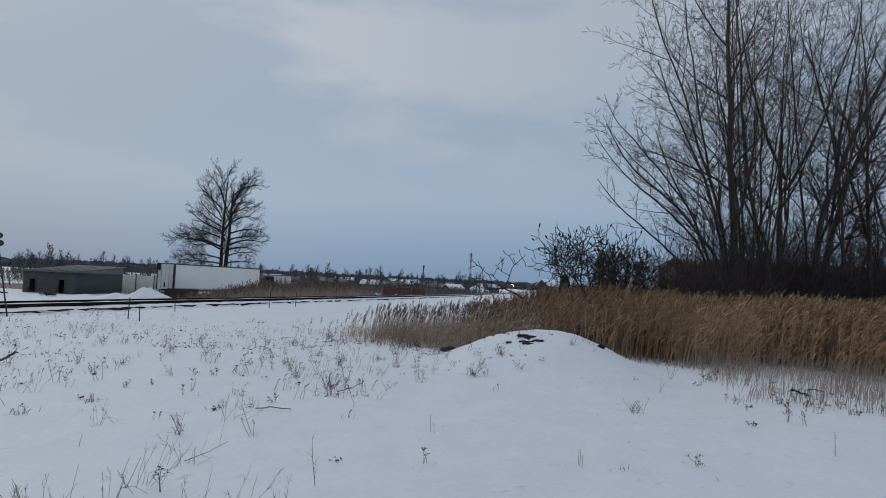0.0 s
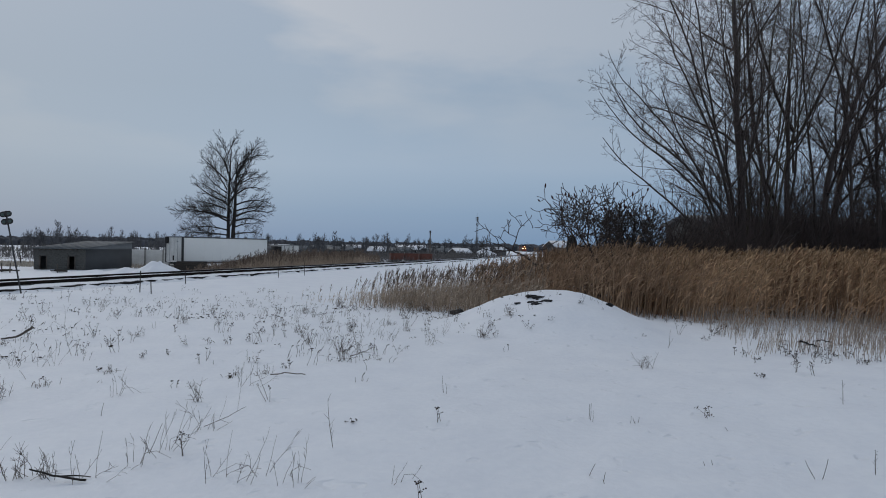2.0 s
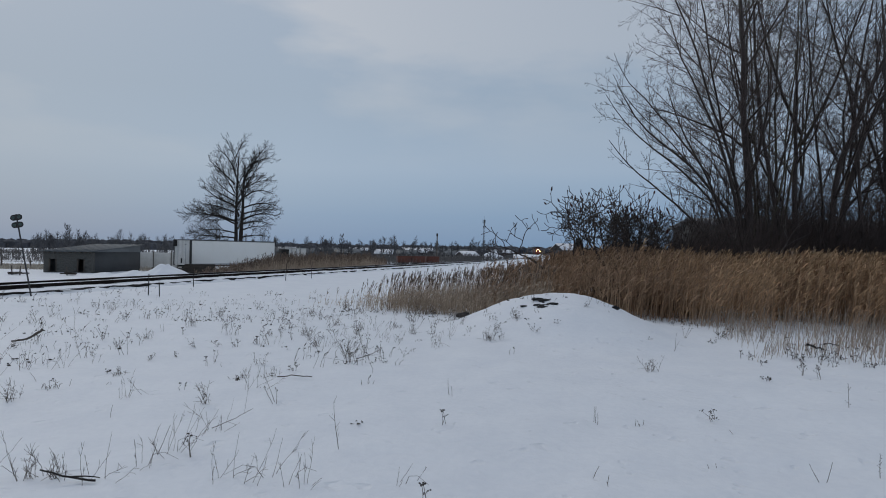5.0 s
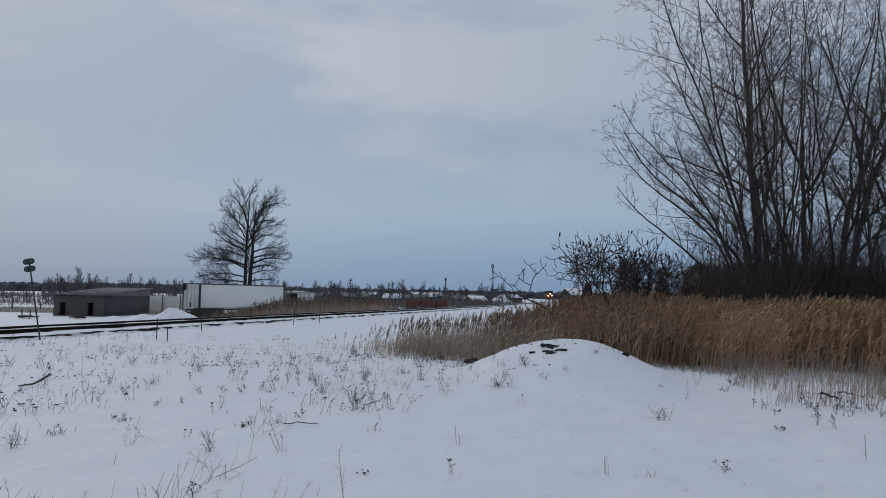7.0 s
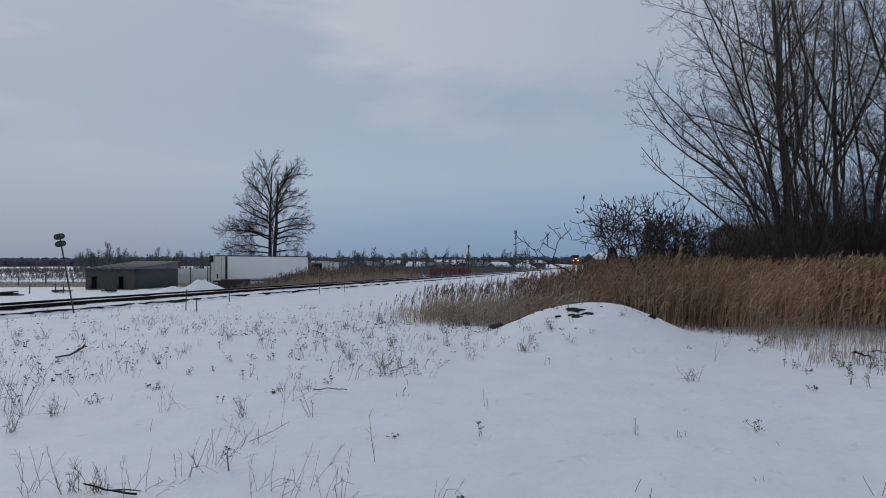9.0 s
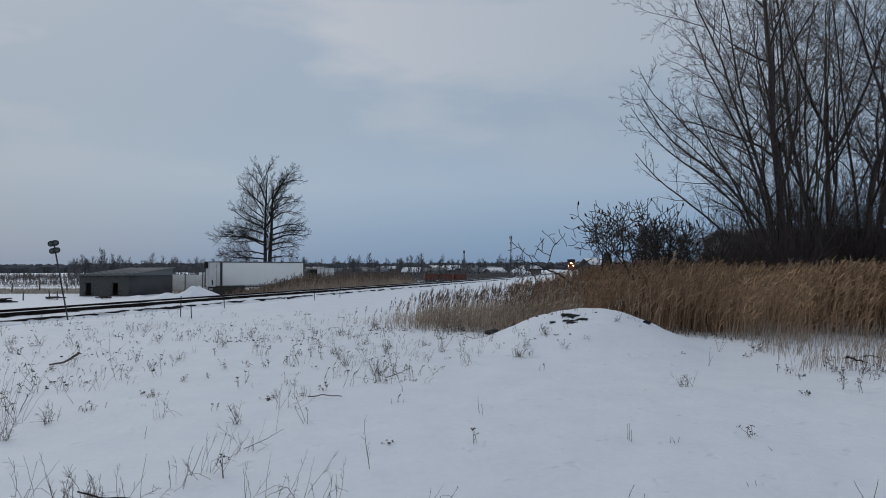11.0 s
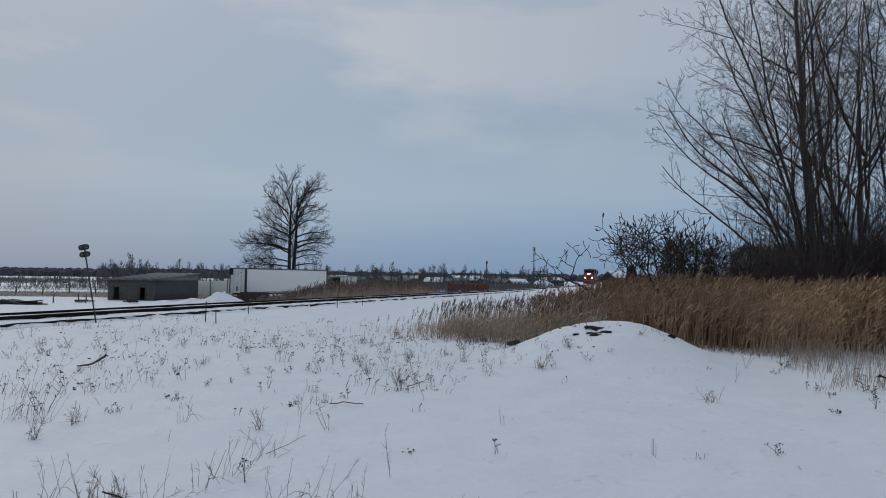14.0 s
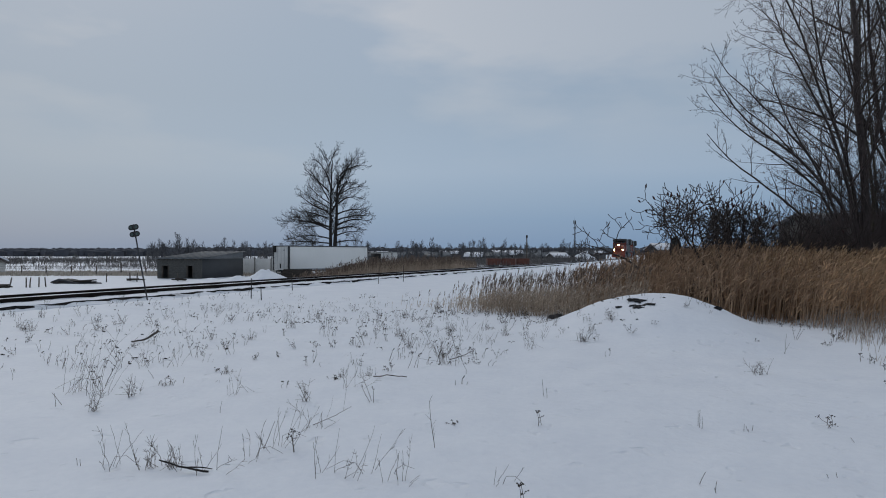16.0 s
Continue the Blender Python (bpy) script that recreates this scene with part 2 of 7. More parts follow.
# ------------------------------------------------------------ mesh building
class Geo:
    """Collects quads and triangles and makes one mesh of them."""

    def __init__(self):
        self.v, self.q, self.t, self.n, self.lines = [], [], [], 0, {}

    def add(self, v, quads=(), tris=()):
        v = np.asarray(v, float).reshape(-1, 3)
        self.v.append(v)
        if len(quads):
            self.q.append(np.asarray(quads, int).reshape(-1, 4) + self.n)
        if len(tris):
            self.t.append(np.asarray(tris, int).reshape(-1, 3) + self.n)
        self.n += len(v)
        return self

    def box(self, x0, x1, y0, y1, z0, z1, bevel=0.0, m=None):
        """A box, its edges chamfered by bevel."""
        if bevel <= 0:
            v = [(x, y, z) for x in (x0, x1) for y in (y0, y1) for z in (z0, z1)]
            q = [(0, 1, 3, 2), (4, 6, 7, 5), (0, 4, 5, 1), (2, 3, 7, 6), (0, 2, 6, 4), (1, 5, 7, 3)]
            return self.add(self.mv(v, m), q)
        bm = bmesh.new()
        bmesh.ops.create_cube(bm, size=1.0)
        for w in bm.verts:
            w.co = ((x0 + x1) / 2 + w.co.x * (x1 - x0), (y0 + y1) / 2 + w.co.y * (y1 - y0), (z0 + z1) / 2 + w.co.z * (z1 - z0))
        bmesh.ops.bevel(bm, geom=bm.edges[:], offset=bevel, segments=1, affect="EDGES")
        return self.bm(bm, m)

    def bm(self, bm, m=None):
        bm.verts.index_update()
        v = [w.co[:] for w in bm.verts]
        q = [[w.index for w in f.verts] for f in bm.faces if len(f.verts) == 4]
        t = []
        for f in bm.faces:
            if len(f.verts) != 4:
                ids = [w.index for w in f.verts]
                t += [(ids[0], ids[k], ids[k + 1]) for k in range(1, len(ids) - 1)]
        bm.free()
        return self.add(self.mv(v, m), q, t)

    @staticmethod
    def mv(v, m):
        if m is None:
            return v
        a = np.array(m)
        return np.asarray(v, float) @ a[:3, :3].T + a[:3, 3]

    def tube(self, pts, radii, sides=5, cap=True, m=None):
        if not cap and m is None:                 # open tubes wait, and are made together
            self.lines.setdefault((len(pts), sides), []).append((pts, radii))
            return self
        pts = np.asarray(pts, float)
        n = len(pts)
        d = np.gradient(pts, axis=0)
        d /= np.linalg.norm(d, axis=1, keepdims=True) + 1e-9
        ref = np.array((0.0, 0.0, 1.0)) if abs(d[0, 2]) < 0.9 else np.array((1.0, 0.0, 0.0))
        a = np.cross(d, ref)
        a /= np.linalg.norm(a, axis=1, keepdims=True) + 1e-9
        b = np.cross(d, a)
        an = np.arange(sides) * 2 * math.pi / sides
        r = np.asarray(radii, float).reshape(-1, 1, 1)
        v = pts[:, None] + r * (np.cos(an)[None, :, None] * a[:, None] + np.sin(an)[None, :, None] * b[:, None])
        i = np.arange(n - 1)[:, None] * sides
        k = np.arange(sides)[None, :]
        k2 = (k + 1) % sides
        q = np.stack([i + k, i + k2, i + sides + k2, i + sides + k], -1).reshape(-1, 4)
        t = []
        if cap and sides > 2:
            e = (n - 1) * sides
            t = [(0, j + 1, j) for j in range(1, sides - 1)] + [(e, e + j, e + j + 1) for j in range(1, sides - 1)]
        return self.add(self.mv(v.reshape(-1, 3), m), q, t)

    def ball(self, c, rx, ry, rz, seg=8, rings=5, wob=0.0, rng=None):
        th = np.linspace(0, math.pi, rings + 1)
        ph = np.arange(seg) * 2 * math.pi / seg
        v = []
        for a in th:
            for p in ph:
                w = 1 + (rng.uniform(-wob, wob) if rng else 0)
                v.append((c[0] + rx * w * math.sin(a) * math.cos(p), c[1] + ry * w * math.sin(a) * math.sin(p), c[2] + rz * w * math.cos(a)))
        q = [(i * seg + j, (i + 1) * seg + j, (i + 1) * seg + (j + 1) % seg, i * seg + (j + 1) % seg) for i in range(rings) for j in range(seg)]
        return self.add(v, q)

    def flush(self):
        for (n, sides), many in self.lines.items():
            pts = np.array([a[0] for a in many], float)
            r = np.array([a[1] for a in many], float)[:, :, None, None]
            d = np.gradient(pts, axis=1)
            d /= np.linalg.norm(d, axis=2, keepdims=True) + 1e-9
            ref = np.where(np.abs(d[:, :1, 2:3]) < 0.9, np.array((0.0, 0.0, 1.0)), np.array((1.0, 0.0, 0.0)))
            a = np.cross(d, np.broadcast_to(ref, d.shape))
            a /= np.linalg.norm(a, axis=2, keepdims=True) + 1e-9
            b = np.cross(d, a)
            an = np.arange(sides) * 2 * math.pi / sides
            v = pts[:, :, None] + r * (np.cos(an)[:, None] * a[:, :, None] + np.sin(an)[:, None] * b[:, :, None])
            i = np.arange(n - 1)[:, None] * sides
            k = np.arange(sides)[None, :]
            k2 = (k + 1) % sides
            q = np.stack([i + k, i + k2, i + sides + k2, i + sides + k], -1).reshape(-1, 4)
            self.add(v.reshape(-1, 3), (np.arange(len(many))[:, None, None] * (n * sides) + q[None]).reshape(-1, 4))
        self.lines = {}

    def mesh(self, name, material, smooth=False):
        self.flush()
        me = bpy.data.meshes.new(name)
        v = np.concatenate(self.v) if self.v else np.zeros((0, 3))
        q = np.concatenate(self.q) if self.q else np.zeros((0, 4), int)
        t = np.concatenate(self.t) if self.t else np.zeros((0, 3), int)
        me.vertices.add(len(v))
        me.vertices.foreach_set("co", v.astype(np.float32).ravel())
        me.loops.add(q.size + t.size)
        me.loops.foreach_set("vertex_index", np.concatenate([q.ravel(), t.ravel()]).astype(np.int32))
        me.polygons.add(len(q) + len(t))
        st = np.concatenate([np.arange(len(q)) * 4, q.size + np.arange(len(t)) * 3]).astype(np.int32)
        me.polygons.foreach_set("loop_start", st)
        me.update(calc_edges=True)
        if smooth:
            me.polygons.foreach_set("use_smooth", np.ones(len(me.polygons), bool))
        me.materials.append(material)
        return me


def part(name, geo, material, parent=None, label="", smooth=False, kind=""):
    """Links geo as one mesh object under a thing, a part, or at top level."""
    ob = new(name, geo.mesh(name, material, smooth))
    if parent is not None:
        ob.parent = parent
    return tagged(ob, label, kind=kind)


def thing(name, m, label, category, group="", kind=""):
    e = new(name)
    e.empty_display_size = 0.3
    e.matrix_basis = m
    return tagged(e, label, category, group, kind)


def smoothstep(a, b, x):
    t = np.clip((x - a) / (b - a), 0, 1)
    return t * t * (3 - 2 * t)


def value_noise(x, y, cell, seed):
    """Smooth noise in -1..1 over arrays."""
    x, y = np.asarray(x, float) / cell, np.asarray(y, float) / cell
    xi, yi = np.floor(x).astype(int), np.floor(y).astype(int)
    fx, fy = x - xi, y - yi
    fx, fy = fx * fx * (3 - 2 * fx), fy * fy * (3 - 2 * fy)

    def h(i, j):
        k = np.sin(i * 127.1 + j * 311.7 + seed * 74.7) * 43758.5453
        return 2 * (k - np.floor(k)) - 1
    return (h(xi, yi) * (1 - fx) + h(xi + 1, yi) * fx) * (1 - fy) + (h(xi, yi + 1) * (1 - fx) + h(xi + 1, yi + 1) * fx) * fy


# ------------------------------------------------------------ the lie of the land
RAIL_Z = 0.45


def track_x(y):
    """The railway's centre line: a long curve that bends away from the camera."""
    near = np.maximum(0.0, 40.0 - np.asarray(y, float))
    return -22.65 + 0.4648 * y - 0.00032 * y * y + 0.002 * near * near


def track_slope(y):
    return 0.4648 - 0.00064 * y - 0.004 * np.maximum(0.0, 40.0 - np.asarray(y, float))


def side_of_track(x, y):
    """Metres from the track's centre line, positive on the camera's side."""
    yc = np.clip(y, 0, 600)
    return (x - track_x(yc) - (y - yc) * track_slope(yc)) / np.sqrt(1 + track_slope(yc) ** 2)


def ground_z(x, y):
    x, y = np.asarray(x, float), np.asarray(y, float)
    s = side_of_track(x, y)
    z = np.where(s > 0, 0.20 * (1 - smoothstep(2.3, 6.5, s)), -1.15 + 1.35 * (1 - smoothstep(2.6, 13.0, -s)))
    z = z - 0.12 * (1 - smoothstep(1.6, 2.3, np.abs(s)))
    r = np.hypot(x, y)
    near = 1 - smoothstep(60, 140, r)
    bumpy = smoothstep(3.2, 6.0, np.abs(s))
    z = z + bumpy * near * (0.05 * value_noise(x, y, 3.1, 1) + 0.025 * value_noise(x, y, 1.1, 2) + 0.016 * value_noise(x, y, 0.42, 3) + 0.008 * value_noise(x, y, 0.19, 5))
    z = z + bumpy * smoothstep(60, 140, r) * 0.2 * value_noise(x, y, 37.0, 4)
    # the snow-covered heap of spoil in front of the reeds
    u, v = (x - 4.75) / 1.75, (y - 15.3)
    v = np.where(v < 0, v / 2.6, v / 1.5)
    d = np.sqrt(u * u + v * v)
    z = z + (0.82 + 0.05 * value_noise(x, y, 0.7, 7)) * (1 - smoothstep(0.12, 1.75, d))
    # a low bank to the right and the ploughed heap by the shed
    z = z + 0.10 * smoothstep(3.5, 7.0, x) * (1 - smoothstep(8, 12, y)) * smoothstep(2, 5, y)
    return z


# ------------------------------------------------------------ ground and railway
def build_ground():
    radii = [0.0, 0.5] + list(np.geomspace(1.0, 4200.0, 330))
    fine = np.arange(-58, 58.01, 0.4)
    rest = np.arange(62, 302, 4.0)
    ang = np.radians(np.concatenate([fine, rest]))
    R, A = np.meshgrid(np.array(radii), ang, indexing="ij")
    x, y = R * np.sin(A), R * np.cos(A)
    v = np.stack([x, y, ground_z(x, y)], -1).reshape(-1, 3)
    nr, na = R.shape
    i, j = np.meshgrid(np.arange(nr - 1), np.arange(na), indexing="ij")
    j2 = (j + 1) % na
    q = np.stack([i * na + j, i * na + j2, (i + 1) * na + j2, (i + 1) * na + j], -1).reshape(-1, 4)
    g = Geo().add(v, q)
    ob = part("ground", g, SNOW, None, "open field under a sheet of fresh snow", smooth=True)
    tagged(ob, "open field under a sheet of fresh snow", "ground", kind="structure")


build_ground()


def along_track(s, y):
    """A point s metres to the camera's side of the track's centre line at y."""
    k = track_slope(y)
    n = math.sqrt(1 + k * k)
    return track_x(y) + s / n, y - s * k / n


def sweep(g, ys, profile, jitter=None):
    """Sweeps a closed profile of (s, z) along the track."""
    v = []
    for a, y in enumerate(ys):
        for b, (s, z) in enumerate(profile):
            ds, dz = jitter(a, b) if jitter else (0, 0)
            px, py = along_track(s + ds, y)
            v.append((px, py, z + dz))
    n = len(profile)
    q = [(a * n + b, a * n + (b + 1) % n, (a + 1) * n + (b + 1) % n, (a + 1) * n + b) for a in range(len(ys) - 1) for b in range(n)]
    g.add(v, q)


def build_railway():
    track = thing("railway_track", Matrix(), "single railway track, rails bare above the snow", "railway track")
    ys = np.concatenate([np.arange(0, 120, 2.0), np.arange(120, 560, 6.0)])
    rng = random.Random(5)
    for s in (-0.755, 0.755):
        foot, head = 0.27, RAIL_Z
        g = Geo()
        sweep(g, ys, [(s - 0.075, foot), (s + 0.075, foot), (s + 0.075, foot + 0.015), (s + 0.012, foot + 0.035), (s + 0.012, head - 0.05),
                      (s + 0.036, head - 0.038), (s + 0.036, head), (s - 0.036, head), (s - 0.036, head - 0.038), (s - 0.012, head - 0.05), (s - 0.012, foot + 0.035), (s - 0.075, foot + 0.015)])
        rail = part("rail", g, RAIL, track)
        h = Geo()
        sweep(h, ys, [(s - 0.03, head), (s + 0.03, head), (s + 0.03, head + 0.004), (s - 0.03, head + 0.004)])
        part("running_surface", h, RAIL_HEAD, rail, "worn bright rail head")
    # snow packed between and beside the rails
    g = Geo()
    yy = np.concatenate([np.arange(2, 90, 0.5), np.arange(90, 560, 5.0)])
    top = [(-3.2, 0.0), (-2.7, 0.19), (-0.85, 0.33), (-0.79, 0.37), (-0.70, 0.37), (0.0, 0.385), (0.66, 0.37), (0.70, 0.335), (0.95, 0.325), (1.74, 0.295), (1.9, 0.21), (2.9, 0.10)]
    jit = [[(rng.gauss(0, 0.02) if 1 < b < 9 else rng.gauss(0, 0.05), rng.gauss(0, 0.010)) for b in range(len(top))] for _ in yy]
    sweep(g, yy, top, lambda a, b: (jit[a][b][0] * (0.1 if 2 < b < 8 else 1), jit[a][b][1]))
    part("snow_bed", g, SNOW, track, "snow packed between the rails", smooth=True)
    # bare ballast that shows between snow and rail, and at the shoulder
    for s0, s1, z0, z1, y_end in ((0.80, 0.95, 0.27, 0.335, 560), (1.73, 1.86, 0.2, 0.305, 90)):
        yy = np.arange(2, min(y_end, 160), 0.35)
        jit = [[(rng.uniform(-0.04, 0.04), rng.uniform(-0.025, 0.02)) for _ in range(4)] for _ in yy]
        g = Geo()
        sweep(g, yy, [(s0, z0), (s1, z0 - 0.04), (s1 - 0.05, z1 - 0.02), (s0 + 0.05, z1)], lambda a, b: jit[a][b])
        part("ballast_edge", g, BALLAST, track, "dark ballast stones breaking through the snow")
    return track


build_railway()


# ------------------------------------------------------------ plants
def bent(p, d, length, n, rng, wander=0.15, up=0.0):
    """A wandering line of n steps from p along d; up: how much it turns skyward at each step."""
    x, y, z = (float(c) for c in p)
    a, b, c = (float(k) for k in d)
    pts, step = [(x, y, z)], length / n
    for _ in range(n):
        a, b, c = a + rng.gauss(0, wander), b + rng.gauss(0, wander), c + rng.gauss(0, wander) + up
        s = step / math.sqrt(a * a + b * b + c * c)
        x, y, z = x + a * s, y + b * s, z + c * s
        a, b, c = a * s / step, b * s / step, c * s / step
        pts.append((x, y, z))
    return np.array(pts)


def turned(d, angle, rng):
    d = Vector(d).normalized()
    a = d.cross(Vector((rng.gauss(0, 1), rng.gauss(0, 1), rng.gauss(0, 1)))).normalized()
    return np.array(d * math.cos(angle) + a * math.sin(angle))


def grow(p, d, length, r, level, spec, rng, wood, twigs, tips=None):
    last = level >= spec["levels"]
    n = (7, 6, 4, 3, 2)[min(level, 4)]
    pts = bent(p, d, length, n, rng, spec["wander"] * (1 + 0.35 * level), spec["up"])
    end = max(r * (spec.get("taper", 0.22) if not last else 0.45), spec["min_r"] * 0.6)
    radii = end + (r - end) * (1 - np.linspace(0, 1, n + 1)) ** 0.85
    (wood if level <= spec["wood"] else twigs).tube(pts, radii, (8, 6, 4, 3, 3)[min(level, 4)], cap=False)
    if last:
        if tips is not None:
            tips.append((pts[-1], pts[-1] - pts[-2]))
        return
    kids = spec["kids"][level]
    for k in range(kids):
        f = spec["bare"][level] + (1 - spec["bare"][level]) * (k + rng.random()) / kids
        i = min(int(f * n), n - 1)
        q = pts[i] + (pts[i + 1] - pts[i]) * (f * n - i)
        e = turned(pts[i + 1] - pts[i], radians(rng.uniform(*spec["angle"][min(level, len(spec["angle"]) - 1)])), rng)
        e[2] += spec["lift"]
        rr = max((end + (r - end) * (1 - f) ** 0.85) * rng.uniform(0.4, 0.66), spec["min_r"])
        grow(q, e / np.linalg.norm(e), length * rng.uniform(*spec["ratio"][min(level, len(spec["ratio"]) - 1)]) * (1.15 - 0.6 * f), rr, level + 1, spec, rng, wood, twigs, tips)


def tree_thing(name, base, stems, spec, seed, label, category, bark, twig, group=""):
    """stems: for each main stem (dx, dy, height it springs from, azimuth, elevation, length, radius)."""
    rng = random.Random(seed)
    t = thing(name, pose(*base), label, category, group)
    twigs = Geo()
    for k, (dx, dy, h, az, el, length, r) in enumerate(stems):
        wood = Geo()
        a, e = radians(az), radians(el)
        grow((dx, dy, h), (math.cos(a) * math.cos(e), math.sin(a) * math.cos(e), math.sin(e)), length, r, spec.get("start", 0), spec, rng, wood, twigs)
        part("trunk" if h < 0.3 else "limb", wood, bark, t, smooth=True)
    part("twigs", twigs, twig, t, "fine leafless twigs", kind="stuff")
    return t


def arch(p, az, el0, el1, length, n, rng, wander, tip=None):
    """A limb's line from p: its rise above the horizon goes from el0 to el1 degrees along the way, and on to tip at its end."""
    pts, a, off = [np.array(p, float)], radians(az), 0.0
    for k in range(n):
        f = (k + 0.5) / n
        rise = el0 + (el1 - el0) * smoothstep(0.0, 1.0 if tip is None else 0.72, f)
        if tip is not None:
            rise += (tip - el1) * smoothstep(0.68, 1.0, f)
        e = radians(rise + off)
        pts.append(pts[-1] + np.array((math.cos(a) * math.cos(e), math.sin(a) * math.cos(e), math.sin(e))) * length / n)
        a, off = a + rng.gauss(0, wander) / max(0.25, math.cos(e)) * 0.6, off * 0.6 + rng.gauss(0, wander) * 57
    return np.array(pts)


def sprout(pts, r, length, level, spec, rng, wood, twigs):
    """Lays the bark along pts and sends side branches out of it, turned evenly round it, finer from level to level."""
    n = len(pts) - 1
    last = level >= spec["levels"]
    end = max(r * 0.16, spec["min_r"] * 0.7)
    radii = end + (r - end) * (1 - np.linspace(0, 1, n + 1)) ** 0.9
    if level == 0:
        radii[0] *= 1.15
    (wood if level <= spec["wood"] else twigs).tube(pts, radii, (8, 5, 4, 3, 3)[min(level, 4)], cap=False)
    if last:
        if "tips" in spec:
            spec["tips"].append((pts[-1], pts[-1] - pts[-2]))
        return
    kids, bare, spin = spec["kids"][level], spec["bare"][level], rng.uniform(0, 6.28)
    kids = max(3, round(kids * min(1.2, length / spec["full"][level])))
    for k in range(kids):
        f = bare + (0.985 - bare) * (k + rng.random() * 0.8) / kids
        i = min(int(f * n), n - 1)
        q = pts[i] + (pts[i + 1] - pts[i]) * (f * n - i)
        d = Vector(pts[i + 1] - pts[i]).normalized()
        u = d.cross(Vector((0.13, 0.31, 0.94))).normalized()
        v = d.cross(u)
        spin += 2.4 + rng.uniform(-0.5, 0.5)
        ang = radians(rng.uniform(*spec["angle"][level]))
        e = d * math.cos(ang) + (u * math.cos(spin) + v * math.sin(spin)) * math.sin(ang)
        e.z += spec["lift"][level]
        e.normalize()
        reach = length * rng.uniform(*spec["ratio"][level]) * (1.1 - spec.get("cone", 0.62) * f)
        local = end + (r - end) * (1 - f) ** 0.9
        rr = max(min(local * rng.uniform(0.42, 0.62), reach * 0.02), spec["min_r"])
        m = (7, 6, 5, 4, 3)[min(level + 1, 4)]
        line = bent(q, e, reach, m, rng, spec["wander"][level], spec["up"][level])
        sprout(line, rr, reach, level + 1, spec, rng, wood, twigs)


def branched_tree(name, base, stems, spec, seed, label, category, bark, twig, group=""):
    """stems: for each main stem (dx, dy, height it springs from, azimuth, rise at its foot, rise further up, length, radius, level, rise at an upturned tip)."""
    rng = random.Random(seed)
    t = thing(name, pose(*base), label, category, group)
    twigs = Geo()
    for dx, dy, h, az, el0, el1, length, r, level, *tip in stems:
        wood = Geo()
        if el1 > 60:
            length *= spec.get("tall", 1.0)
        sprout(arch((dx, dy, h), az, el0, el1, length, 14, rng, spec["sway"], *tip), r, length, level, spec, rng, wood, twigs)
        part("trunk" if h < 0.3 else "limb", wood, bark, t, smooth=True)
    part("twigs", twigs, twig, t, "fine leafless twigs", kind="stuff")
    return t


